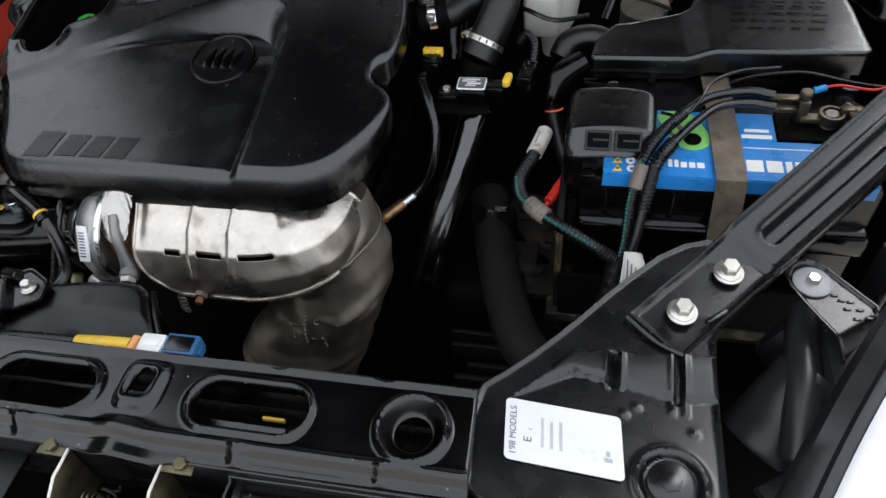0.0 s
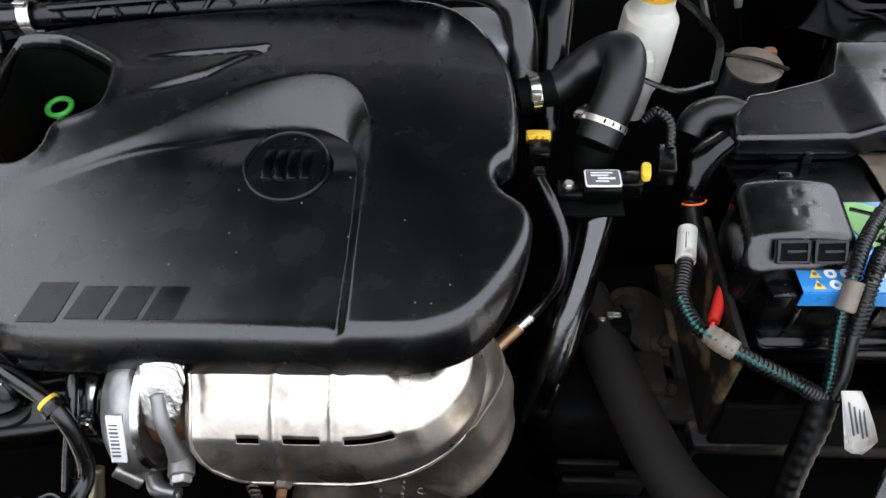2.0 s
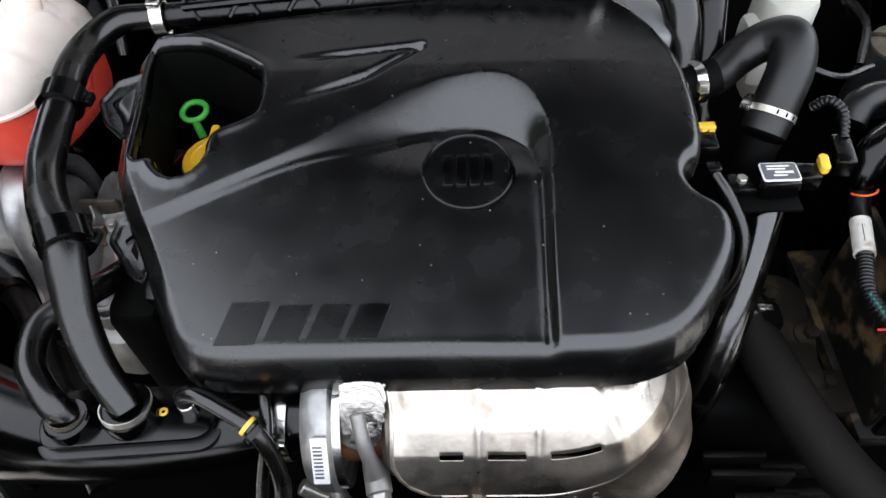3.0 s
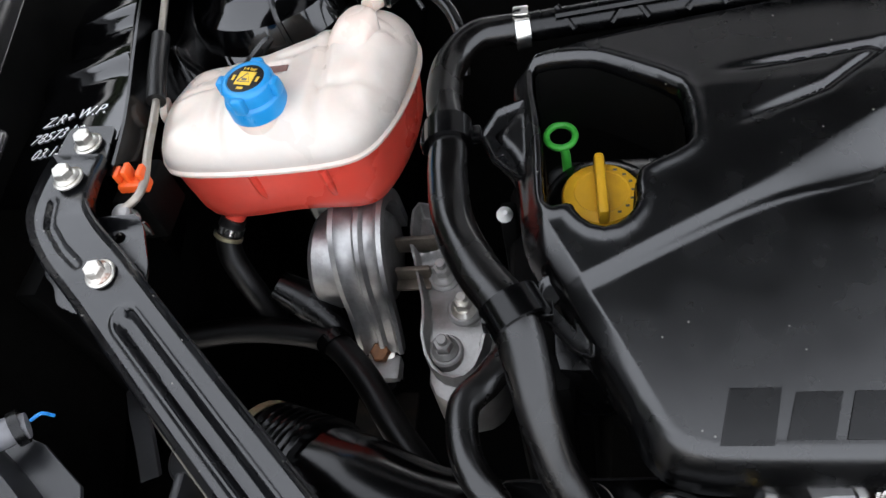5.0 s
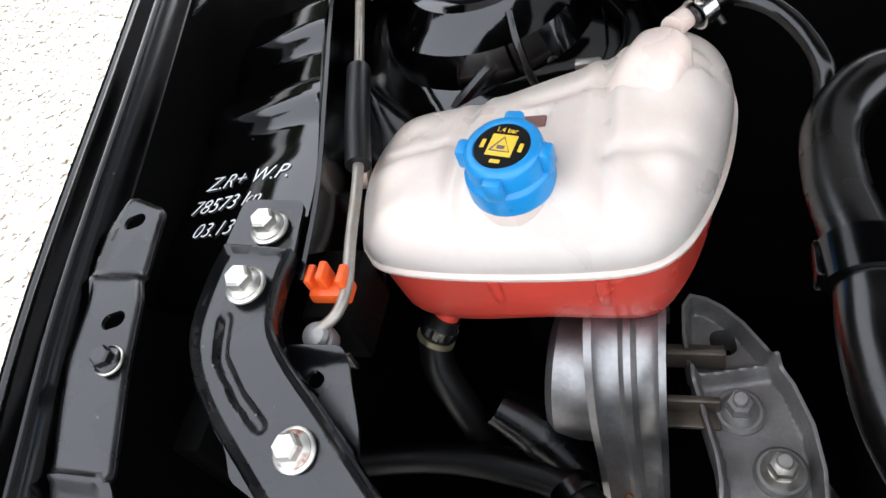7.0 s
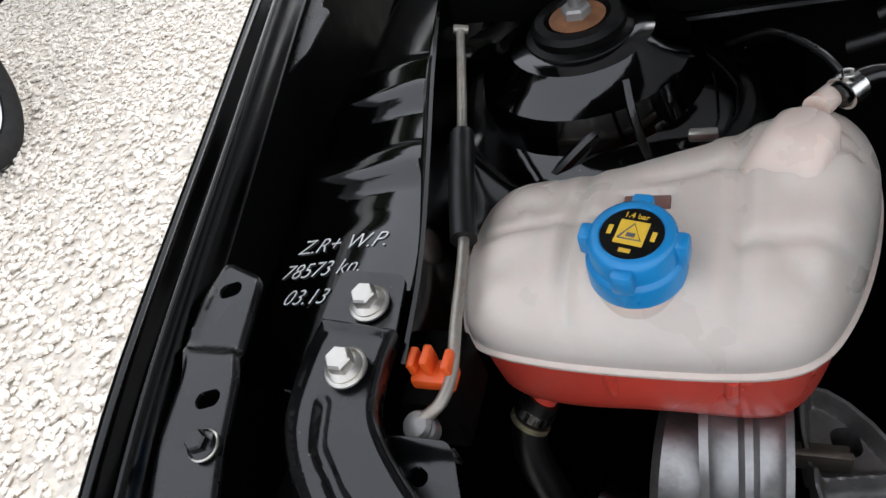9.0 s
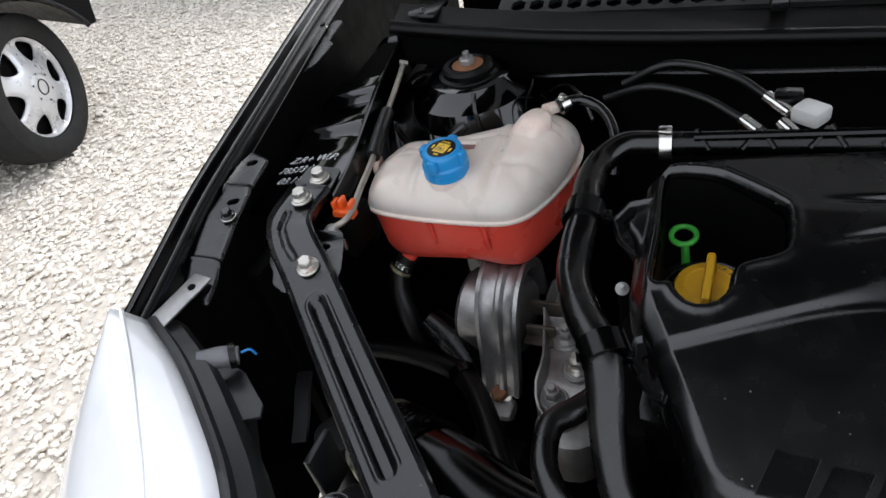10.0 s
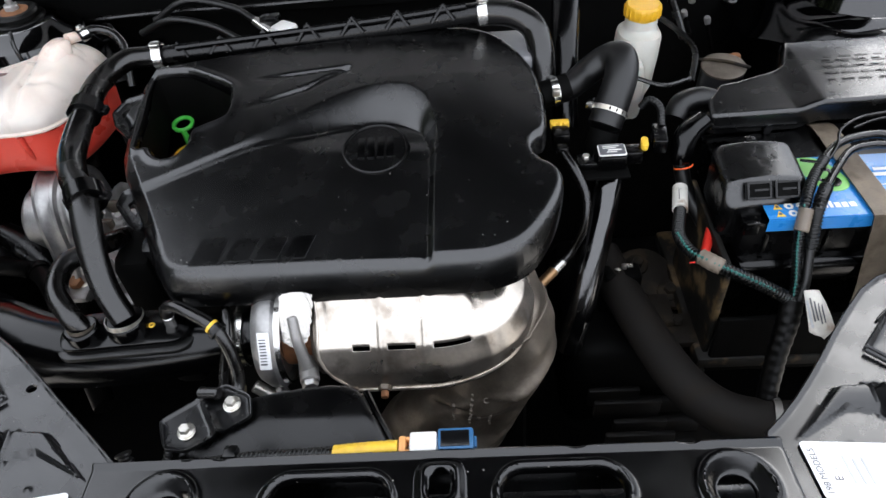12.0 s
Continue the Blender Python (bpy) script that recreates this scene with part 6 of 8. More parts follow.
vent = thing("overflow_hose", "thin black overflow hose with a spring clamp", "hose", (-0.47, 0.52, 0.8))
part("hose", tube([(-0.503, 0.508, 0.864), (-0.492, 0.518, 0.866), (-0.478, 0.524, 0.864), (-0.458, 0.518, 0.858), (-0.442, 0.500, 0.850), (-0.433, 0.477, 0.840), (-0.432, 0.46, 0.81)], [0.0075, 0.0065, 0.006, 0.006, 0.006, 0.006, 0.006], 14), "rubber", vent)
part("clamp", band((-0.4975, 0.5130, 0.8650), (0.7, 0.7, 0.1), 0.0085, 0.010, 0.0015), "chrome", vent)
part("clamp_ear", rbox(-0.4985, 0.511, 0.8755, 0.006, 0.008, 0.006, 0.0015), "chrome", vent)
drain = thing("tank_outlet_hose", "black rubber hose on the tank outlet with a steel clamp", "hose", (-0.66, 0.34, 0.65))
part("hose", tube([(-0.674, 0.384, 0.724), (-0.683, 0.374, 0.711), (-0.684, 0.360, 0.690), (-0.672, 0.345, 0.655), (-0.66, 0.335, 0.61)], 0.0125, 16), "rubber_matt", drain)
part("clamp", band((-0.680, 0.3775, 0.7155), (-0.45, -0.55, -0.7), 0.0128, 0.007, 0.0012), "chrome", drain)
part("clamp", band((-0.6835, 0.373, 0.7100), (-0.45, -0.55, -0.7), 0.0128, 0.004, 0.0018), "brass_zinc", drain)
part("duct", tube([(-0.645, 0.345, 0.66), (-0.615, 0.335, 0.64), (-0.585, 0.315, 0.615), (-0.575, 0.305, 0.60)], [0.016, 0.021, 0.014, 0.004], 14), "plastic", drain)

# ---- engine mount ----
mount = thing("engine_mount", "cast aluminium engine mount with a ribbed strap", "engine mount", (-0.53, 0.33, 0.6))
part("cushion", lathe([(0.030, -0.022), (0.044, -0.020), (0.050, -0.012), (0.052, 0.048), (0.047, 0.054), (0.03, 0.056)], (-0.548, 0.378, 0.652), (-1, 0.08, 0), 44), "alloy", mount)


def strap_rows():
    rows = []
    path = [(0.440, 0.640), (0.432, 0.690), (0.412, 0.716), (0.385, 0.728), (0.358, 0.722), (0.338, 0.704), (0.325, 0.675), (0.318, 0.64), (0.308, 0.608), (0.300, 0.592)]
    line = smooth_line([(0, y, z) for y, z in path], 5)
    prof = [(-0.030, -0.010), (-0.030, 0.002), (-0.024, 0.003), (-0.018, -0.002), (-0.006, -0.002), (-0.002, 0.003), (0.003, 0.003), (0.007, -0.002), (0.017, -0.002), (0.022, 0.003), (0.027, 0.002), (0.027, -0.010)]
    tan = np.gradient(line, axis=0)
    tan /= np.linalg.norm(tan, axis=1)[:, None]
    for p, t, k in zip(line, tan, np.linspace(0, 1, len(line))):
        n = np.array([0, -t[2], t[1]])
        n = -n if n[2] < 0 and k < 0.5 else n
        n = np.array([0, -abs(n[1]) if k > 0.35 else n[1], n[2] if k < 0.35 else abs(n[2])])
        wid = 1.0 - 0.2 * k
        rows.append([(-0.548 + wid * a + 0.004 * k, p[1] + n[1] * b, p[2] + n[2] * b) for a, b in prof])
    return rows


part("strap", loft(strap_rows()), "alloy", mount, sharp=50)
part("strap_foot", rbox(-0.547, 0.288, 0.578, 0.042, 0.03, 0.02, 0.006), "alloy_dull", mount)
part("foot_end", lathe([(0.019, 0), (0.019, 0.014), (0.016, 0.018)], (-0.545, 0.282, 0.564), (0, -0.3, 1), 24), "dark", mount)
part("foot_bolt", hex_head(0.0105, 0.010, (-0.547, 0.302, 0.590), (0, -0.35, 1)), "rust", mount, "rusty hex bolt")
part("foot_washer", lathe([(0.014, 0), (0.014, 0.002), (0.012, 0.003)], (-0.547, 0.302, 0.587), (0, -0.35, 1), 24), "zinc", mount)
part("arm", joined(rbox(-0.505, 0.392, 0.655, 0.045, 0.006, 0.022, 0.002), rbox(-0.505, 0.399, 0.646, 0.045, 0.018, 0.004, 0.001)), "cast", mount, "ribbed cast arm")
part("arm", joined(rbox(-0.505, 0.358, 0.650, 0.036, 0.006, 0.020, 0.002), rbox(-0.505, 0.350, 0.643, 0.036, 0.014, 0.004, 0.001)), "cast", mount)
web = [(-0.512, 0.448), (-0.488, 0.442), (-0.462, 0.415), (-0.432, 0.36), (-0.425, 0.30), (-0.437, 0.262), (-0.455, 0.245), (-0.478, 0.252), (-0.492, 0.275), (-0.490, 0.310), (-0.500, 0.350), (-0.512, 0.40)]
part("bracket", relief(rounded(web, 1), [stadium(-0.483, 0.414, 0.018, 0.022, 0.007, 10)], lambda x, y, e, h: 0.640 + 0.018 * (1 - sm(e, 0.002, 0.007)) + 0.012 * np.exp(-((y - 0.385 - 0.2 * (x + 0.48)) / 0.004) ** 2) - 0.02 * sm(-y, -0.30, -0.25), 0.0018, 0.035), "alloy_dull", mount)
part("bracket_base", prism(rounded([(-0.497, 0.235), (-0.42, 0.225), (-0.405, 0.30), (-0.43, 0.34), (-0.475, 0.34)], 2), 0.55, 0.618, 0.006), "alloy_dull", mount)
for bx, by, bz, mm in ((-0.475, 0.358, 0.640, "alloy_dull"), (-0.452, 0.316, 0.642, "zinc"), (-0.470, 0.277, 0.632, "alloy_dull")):
    part("boss", lathe([(0.017, -0.03), (0.017, 0.004), (0.015, 0.006)], (bx, by, bz), (0, -0.1, 1), 28), "alloy_dull", mount)
    part("nut_flange", lathe([(0.013, 0.005), (0.013, 0.008), (0.009, 0.012)], (bx, by, bz), (0, -0.1, 1), 24), mm, mount)
    part("nut", hex_head(0.0098, 0.012, (bx, by, bz + 0.009), (0, -0.1, 1)), mm, mount, sharp=25)
    part("stud", rod((bx, by, bz + 0.016), (bx, by - 0.002, bz + 0.029), 0.005), mm, mount)
part("heat_plate", rbox(-0.56, 0.25, 0.50, 0.07, 0.10, 0.006, 0.002, None), "grime", mount)
hook = thing("cable_clip", "short black bracket with a white plastic clip", "clip", (-0.40, 0.33, 0.7))
part("stalk", rbox(-0.398, 0.335, 0.72, 0.014, 0.02, 0.09, 0.003), "dark", hook)
part("clip_head", lathe([(0.006, 0), (0.007, 0.004), (0.003, 0.01), (0.002, 0.016)], (-0.401, 0.330, 0.764), (0.1, -0.5, 0.8), 12), "white", hook, "small white clip")

# ---- bonnet prop rod ----
prop = thing("prop_rod", "steel bonnet prop rod with a black foam sleeve", "prop rod", (-0.70, 0.30, 0.82))
part("rod", tube([(-0.757, 0.630, 0.858), (-0.744, 0.580, 0.856), (-0.729, 0.520, 0.854), (-0.715, 0.460, 0.851), (-0.704, 0.415, 0.846), (-0.6985, 0.365, 0.838), (-0.696, 0.338, 0.831), (-0.699, 0.321, 0.828), (-0.708, 0.311, 0.826)], 0.0036, 12), "rod_steel", prop, "dull galvanised steel rod")
part("sleeve", tube([(-0.726, 0.508, 0.8538), (-0.715, 0.460, 0.851), (-0.705, 0.420, 0.8465)], 0.0085, 16), "rubber_matt", prop, "black foam sleeve")
part("hook_end", rod((-0.762, 0.629, 0.861), (-0.751, 0.632, 0.857), 0.0036), "rod_steel", prop)
part("pivot_ball", lathe([(0.004, -0.006), (0.0075, -0.004), (0.0085, 0.0), (0.0075, 0.004), (0.006, 0.005), (0.0075, 0.008), (0.0085, 0.011), (0.007, 0.014), (0.002, 0.0155)], (-0.709, 0.311, 0.814), (-0.1, -0.25, 1), 20), "alloy_dull", prop, "grey plastic pivot")
bay_edge = thing("wing_edge_strip", "black painted upright edge of the inner wing", "car body", (-0.74, 0.5, 0.7))
part("strip", strip_loft([[(x, y, z), (x + 0.003, y, z), (x + 0.004, y, z - 0.12)] for x, y, z in smooth_line([(-0.722, 0.335, 0.842), (-0.728, 0.40, 0.850), (-0.742, 0.48, 0.862), (-0.762, 0.57, 0.868), (-0.79, 0.70, 0.87)], 5)]), "paint", bay_edge)
part("pocket", rbox(-0.710, 0.345, 0.80, 0.03, 0.05, 0.05, 0.003), "dark", bay_edge)
part("pocket_lip", rbox(-0.7065, 0.2985, 0.814, 0.040, 0.003, 0.016, 0.001), "steel_grey", bay_edge)

keeper = thing("prop_rod_clip", "orange plastic prop rod keeper clip", "clip", (-0.70, 0.335, 0.82))
part("body", rbox(-0.7070, 0.338, 0.826, 0.025, 0.016, 0.013, 0.003), "orange", keeper)
for dx, hh in ((-0.0105, 0.011), (-0.0015, 0.015), (0.010, 0.011)):
    part("finger", rbox(-0.7070 + dx, 0.341, 0.832 + hh / 3, 0.005, 0.013, hh, 0.0015), "orange", keeper)

# handwriting in white marker on the inner wing
note = thing("marker_note", "white handwritten service note on the inner wing", "writing", (-0.80, 0.40, 0.84))


def write_on_wing(text, size, x, y, turn, shear):
    """A line of writing laid on the curved panel."""
    ob = lettering(text, size, Matrix.Translation((x, y, 0.0)) @ Matrix.Rotation(radians(turn), 4, "Z"), "chalk", note, shear=shear, thin=0.0003)
    for v in ob.data.vertices:
        v.co.z = float(wing_z(np.array(v.co.x), np.array(v.co.y))) + 0.0008 + v.co.z


write_on_wing("Z.R+ W.P.", 0.0175, -0.838, 0.4245, -1, 0.35)
write_on_wing("78573 kn.", 0.0172, -0.844, 0.4035, 0, 0.3)
write_on_wing("03.13", 0.0170, -0.833, 0.3825, -3, 0.3)

# thin cables and pipes at the left rear
wires = thing("rear_wiring", "thin black cables and pipes in front of the bulkhead", "cable", (-0.45, 0.62, 0.75))
for pts, r in (([(-0.62, 0.545, 0.86), (-0.615, 0.53, 0.84), (-0.605, 0.525, 0.80), (-0.59, 0.53, 0.77)], 0.003),
               ([(-0.56, 0.66, 0.80), (-0.53, 0.64, 0.82), (-0.50, 0.60, 0.825), (-0.48, 0.57, 0.81)], 0.0025),
               ([(-0.68, 0.54, 0.78), (-0.65, 0.56, 0.80), (-0.63, 0.585, 0.80)], 0.006),
               ([(-0.60, 0.70, 0.80), (-0.45, 0.69, 0.81), (-0.3, 0.69, 0.81), (-0.1, 0.70, 0.81)], 0.004)):
    part("cable", tube(pts, r, 8), "rubber", wires)
part("clip", rbox(-0.575, 0.565, 0.792, 0.02, 0.008, 0.008, 0.002), "zinc", wires)

ac = thing("refrigerant_lines", "black refrigerant lines with bright alloy fittings", "pipe", (-0.27, 0.57, 0.8))
part("line", tube([(-0.48, 0.64, 0.80), (-0.42, 0.625, 0.825), (-0.36, 0.618, 0.815), (-0.314, 0.595, 0.801)], 0.0055, 12), "rubber_matt", ac)
part("line", tube([(-0.46, 0.66, 0.81), (-0.40, 0.655, 0.84), (-0.33, 0.648, 0.828), (-0.290, 0.621, 0.816)], 0.0055, 12), "rubber_matt", ac)
lower = Matrix.Translation((-0.004, 0.012, -0.022))
part("fitting", moved(rod((-0.308, 0.582, 0.822), (-0.282, 0.556, 0.816), 0.0088), lower), "chrome", ac)
part("fitting", moved(rod((-0.286, 0.608, 0.838), (-0.258, 0.584, 0.829), 0.0088), lower), "chrome", ac)
part("fitting", moved(rod((-0.268, 0.574, 0.825), (-0.246, 0.552, 0.816), 0.008), lower), "chrome", ac)
part("white_cap", moved(rbox(0, 0, 0, 0.034, 0.030, 0.02, 0.005), lower @ Matrix.Translation((-0.238, 0.582, 0.832)) @ Matrix.Rotation(radians(-35), 4, "Z")), "white", ac, "white plastic service cap")
part("cap_bracket", moved(rbox(-0.262, 0.604, 0.842, 0.03, 0.02, 0.012, 0.003), lower), "plastic", ac)


def dry_leaf(p, turn, size):
    """A curled dead leaf."""
    rows = []
    for u in np.linspace(0, 1, 9):
        w = 0.32 * math.sin(math.pi * min(1.0, 0.06 + u * 0.94)) ** 0.8 + 0.02
        rows.append([(w * v * (1 + 0.15 * math.sin(9 * u)), u, 0.35 * w * v * v + 0.12 * math.sin(5 * u + 2 * v)) for v in (-1, -0.5, 0, 0.5, 1)])
    m = Matrix.Translation(p) @ Matrix.Rotation(radians(turn), 4, "Z") @ Matrix.Rotation(radians(8), 4, "X") @ Matrix.Scale(size, 4)
    ob = solo("dry_leaf", moved(strip_loft(rows), m), "leaf", "curled dry brown leaf lying in the wing gutter", "leaf", "dry leaves")
    md = ob.modifiers.new("sheet", "SOLIDIFY")
    md.thickness = 0.0006
    return ob


dry_leaf((-0.880, 0.428, 0.815), 14, 0.034)
dry_leaf((-0.886, 0.462, 0.812), -12, 0.022)
dry_leaf((-0.868, 0.392, 0.822), 8, 0.022)

# ---- battery ----
battery = thing("battery", "black car battery with a blue and green label under a strap", "battery", (0.47, 0.27, 0.55))
part("case", rbox(0.470, 0.2715, 0.650, 0.290, 0.170, 0.190, 0.006), "plastic", battery)
part("base_ledge", rbox(0.471, 0.2655, 0.680, 0.296, 0.191, 0.034, 0.010, None, 3), "gloss", battery, "glossy black moulded ledge")
for vx in (0.352, 0.420, 0.506, 0.580):
    part("case_rib", rbox(vx, 0.1855, 0.715, 0.005, 0.004, 0.034, 0.001), "plastic", battery)
part("top_lid", prism(rounded([(0.324, 0.184), (0.617, 0.184), (0.617, 0.357), (0.324, 0.357)], 1), 0.735, 0.7535, 0.003), "plastic", battery)
part("end_rib", rbox(0.332, 0.1845, 0.742, 0.016, 0.006, 0.018, 0.002), "plastic", battery)
lab = [(0.348, 0.1835), (0.605, 0.1835), (0.605, 0.243), (0.520, 0.243), (0.520, 0.288), (0.398, 0.288), (0.398, 0.21), (0.348, 0.21)]
label_top = part("label", prism(lab, 0.7538, 0.7548, 0.0), "blue_label", battery, "blue printed battery label")
part("label_front", rbox(0.4765, 0.1830, 0.7455, 0.257, 0.0012, 0.016, 0.0), "blue_label", battery)
part("green_patch", prism(rounded([(0.398, 0.286), (0.437, 0.288), (0.450, 0.262), (0.456, 0.243), (0.452, 0.228), (0.435, 0.222), (0.420, 0.23), (0.412, 0.25)], 2), 0.7549, 0.7554, 0.0), "green_label", label_top)
part("indicator", lathe([(0.009, 0), (0.009, 0.0016), (0.006, 0.0018), (0.0, 0.0012)], (0.437, 0.240, 0.7553), (0, 0, 1), 24), "gloss", label_top)
# maker's name as plain white blocks
bar_lines((0.0, 0.0, 0.7549), (1, 0, 0), (0, 1, 0), [(0.487, 0.196, 0.016, 0.017), (0.506, 0.196, 0.015, 0.017), (0.524, 0.196, 0.006, 0.017), (0.533, 0.196, 0.018, 0.017), (0.554, 0.196, 0.016, 0.017)], "white", label_top)
bar_lines((0.0, 0.0, 0.7549), (1, 0, 0), (0, 1, 0), [(0.412, 0.197, 0.004, 0.011), (0.418, 0.197, 0.004, 0.011), (0.424, 0.197, 0.006, 0.008), (0.432, 0.197, 0.006, 0.008), (0.440, 0.197, 0.007, 0.008), (0.405, 0.200, 0.002, 0.002)], "white", label_top)
bar_lines((0.0, 0.0, 0.7549), (1, 0, 0), (0, 1, 0), [(0.486, 0.247, 0.030, 0.006), (0.490, 0.257, 0.024, 0.005), (0.486, 0.231, 0.075, 0.0012)], "white", label_top)
for k, (wx, wy) in enumerate(((0.362, 0.203), (0.375, 0.203), (0.388, 0.203), (0.362, 0.191), (0.376, 0.191))):
    part("warning_sign", prism([(wx - 0.005, wy - 0.0045), (wx + 0.005, wy - 0.0045), (wx, wy + 0.005)] if k in (0, 3) else stadium(wx, wy, 0.010, 0.010, 0.0049), 0.7549, 0.7553, 0.0), "yellow_bright" if k in (0, 3) else "white", label_top)
    part("sign_mark", prism(stadium(wx, wy - 0.0005, 0.0035, 0.0035, 0.001), 0.7553, 0.7556, 0.0), "ink" if k in (0, 3) else "blue_label", label_top)
part("terminal_well", prism([(0.522, 0.246), (0.61, 0.246), (0.61, 0.29), (0.522, 0.29)], 0.754, 0.757, 0.001), "dark", battery)
part("vent_plug", lathe([(0.012, 0), (0.012, 0.002)], (0.47, 0.325, 0.7535), (0, 0, 1), 20), "plastic", battery)
part("terminal_post", lathe([(0.0092, 0), (0.0080, 0.014), (0.0062, 0.016), (0.0, 0.0162)], (0.572, 0.272, 0.756), (0, 0, 1), 20), "alloy_dull", battery)

strap = thing("battery_strap", "dirty flat steel strap over the battery", "strap", (0.47, 0.2, 0.7))
st_line = [(0.4635, 0.36, 0.752), (0.4655, 0.34, 0.7575), (0.4675, 0.28, 0.7578), (0.470, 0.20, 0.7578), (0.4705, 0.183, 0.7565), (0.4715, 0.1775, 0.749), (0.473, 0.168, 0.70), (0.474, 0.160, 0.66), (0.4745, 0.156, 0.62)]
rows = []
for x, y, z in smooth_line(st_line, 4):
    rows.append([(x - 0.0145, y, z), (x - 0.0145, y - 0.0008, z + 0.0014), (x + 0.0145, y - 0.0008, z + 0.0014), (x + 0.0145, y, z)])
part("band", loft([r for r in rows]), "strap", strap)
tray = thing("battery_tray", "grimy brown-stained battery tray", "tray", (0.46, 0.26, 0.5))
part("tray", rbox(0.46, 0.262, 0.55, 0.33, 0.24, 0.02, 0.006), "tray", tray)
part("tray_wall", rbox(0.308, 0.235, 0.61, 0.008, 0.16, 0.20, 0.003), "tray", tray)
part("tray_wall", rbox(0.46, 0.150, 0.58, 0.30, 0.008, 0.10, 0.003), "dark", tray)

clamp_n = thing("battery_clamp", "tarnished brass battery clamp with cable lugs", "battery clamp", (0.56, 0.27, 0.76))
part("ring", band((0.572, 0.272, 0.767), (0, 0, 1), 0.0094, 0.011, 0.0028, 24), "clamp_brass", clamp_n)
part("jaw", rbox(0.590, 0.276, 0.770, 0.022, 0.010, 0.014, 0.003), "clamp_brass", clamp_n)
part("jaw", rbox(0.592, 0.262, 0.770, 0.012, 0.020, 0.012, 0.003), "clamp_brass", clamp_n)
part("pinch_bolt", rod((0.586, 0.285, 0.772), (0.600, 0.262, 0.772), 0.005), "clamp_brass", clamp_n)
part("lug_post", rbox(0.544, 0.277, 0.770, 0.011, 0.012, 0.028, 0.002), "clamp_brass", clamp_n)
part("nut", hex_head(0.0068, 0.008, (0.544, 0.279, 0.785), (0, 0, 1)), "clamp_brass", clamp_n, sharp=25)
part("lug", rbox(0.526, 0.282, 0.782, 0.030, 0.009, 0.0025, 0.0008, None), "clamp_brass", clamp_n)
part("lug", rbox(0.524, 0.272, 0.776, 0.026, 0.008, 0.003, 0.001), "clamp_brass", clamp_n)
part("bridge", rbox(0.556, 0.272, 0.764, 0.03, 0.012, 0.008, 0.003), "clamp_brass", clamp_n)

poscap = thing("terminal_cover", "black plastic positive terminal cover with a plus sign", "terminal cover", (0.354, 0.245, 0.7))


def pos_z(x, y, e, h):
    z = 0.784 + 0.14 * (y - 0.245) - 0.006 * ((x - 0.353) / 0.045) ** 2
    plus = np.minimum(np.maximum(np.abs(x - 0.354) - 0.015, np.abs(y - 0.257) - 0.004), np.maximum(np.abs(x - 0.354) - 0.004, np.abs(y - 0.257) - 0.015))
    z = z - 0.0004 * (1 - sm(plus, -0.001, 0.001)) - 0.016 * sm(-y, -0.226, -0.210)
    return z - roll(e, 0.010)


part("cover", relief(stadium(0.3535, 0.2465, 0.093, 0.081, 0.014), [], pos_z, 0.0022, lambda x, y, e, h: 0.05 + 0 * x), "cover", poscap)
for cx in (0.3405, 0.3705):
    wm = Matrix.Translation((cx, 0.2105, 0.7735)) @ Matrix.Rotation(radians(48), 4, "X")
    part("latch_box", moved(joined(rbox(0, 0.0085, 0, 0.027, 0.003, 0.007, 0.001), rbox(0, -0.0085, 0, 0.027, 0.003, 0.007, 0.001), rbox(-0.012, 0, 0, 0.003, 0.018, 0.007, 0.001),
                                   rbox(0.012, 0, 0, 0.003, 0.018, 0.007, 0.001), rbox(0.0025, 0.0005, 0, 0.016, 0.003, 0.006, 0.001)), wm), "plastic", poscap, "moulded latch window")
    part("latch_gap", moved(rbox(0, 0, 0.0006, 0.022, 0.015, 0.0025, 0.0), wm), "dark", poscap)
part("skirt", rbox(0.352, 0.246, 0.735, 0.086, 0.07, 0.05, 0.008), "plastic", poscap)
part("rear_clip", rbox(0.352, 0.288, 0.786, 0.012, 0.008, 0.006, 0.002), "plastic", poscap)

# ---- plastic lid behind the battery ----
ecu = thing("fuse_box_lid", "black moulded plastic lid with a stepped top behind the battery", "fuse box", (0.47, 0.42, 0.7))
lid_o = [(0.325, 0.350), (0.333, 0.346), (0.615, 0.350), (0.622, 0.356), (0.612, 0.42), (0.600, 0.478), (0.45, 0.476), (0.435, 0.432), (0.372, 0.412), (0.350, 0.408), (0.330, 0.38)]


def lid_z(x, y, e, h):
    z = 0.783 + 0.010 * sm(x + 0.1 * (y - 0.38), 0.425, 0.46) + 0.012 * sm(y, 0.35, 0.46)
    return z - roll(e, 0.006)


part("lid", relief(lid_o, [], lid_z, 0.003, lambda x, y, e, h: 0.022 + 0.0 * x), "cover", ecu)
part("front_lip", rbox(0.380, 0.3455, 0.764, 0.105, 0.005, 0.004, 0.001), "plastic", ecu)
part("body", prism([(0.335, 0.362), (0.61, 0.362), (0.60, 0.47), (0.46, 0.47), (0.44, 0.43), (0.35, 0.40)], 0.60, 0.768, 0.004), "plastic", ecu)
part("front_rail", rbox(0.47, 0.352, 0.744, 0.30, 0.010, 0.006, 0.002), "plastic", ecu)
part("lock_tab", rbox(0.397, 0.344, 0.757, 0.009, 0.006, 0.020, 0.0015), "steel_grey", ecu)
lid_m = Matrix.Translation((0, 0, 0.8015)) @ Matrix.Rotation(radians(5.5), 4, "X")
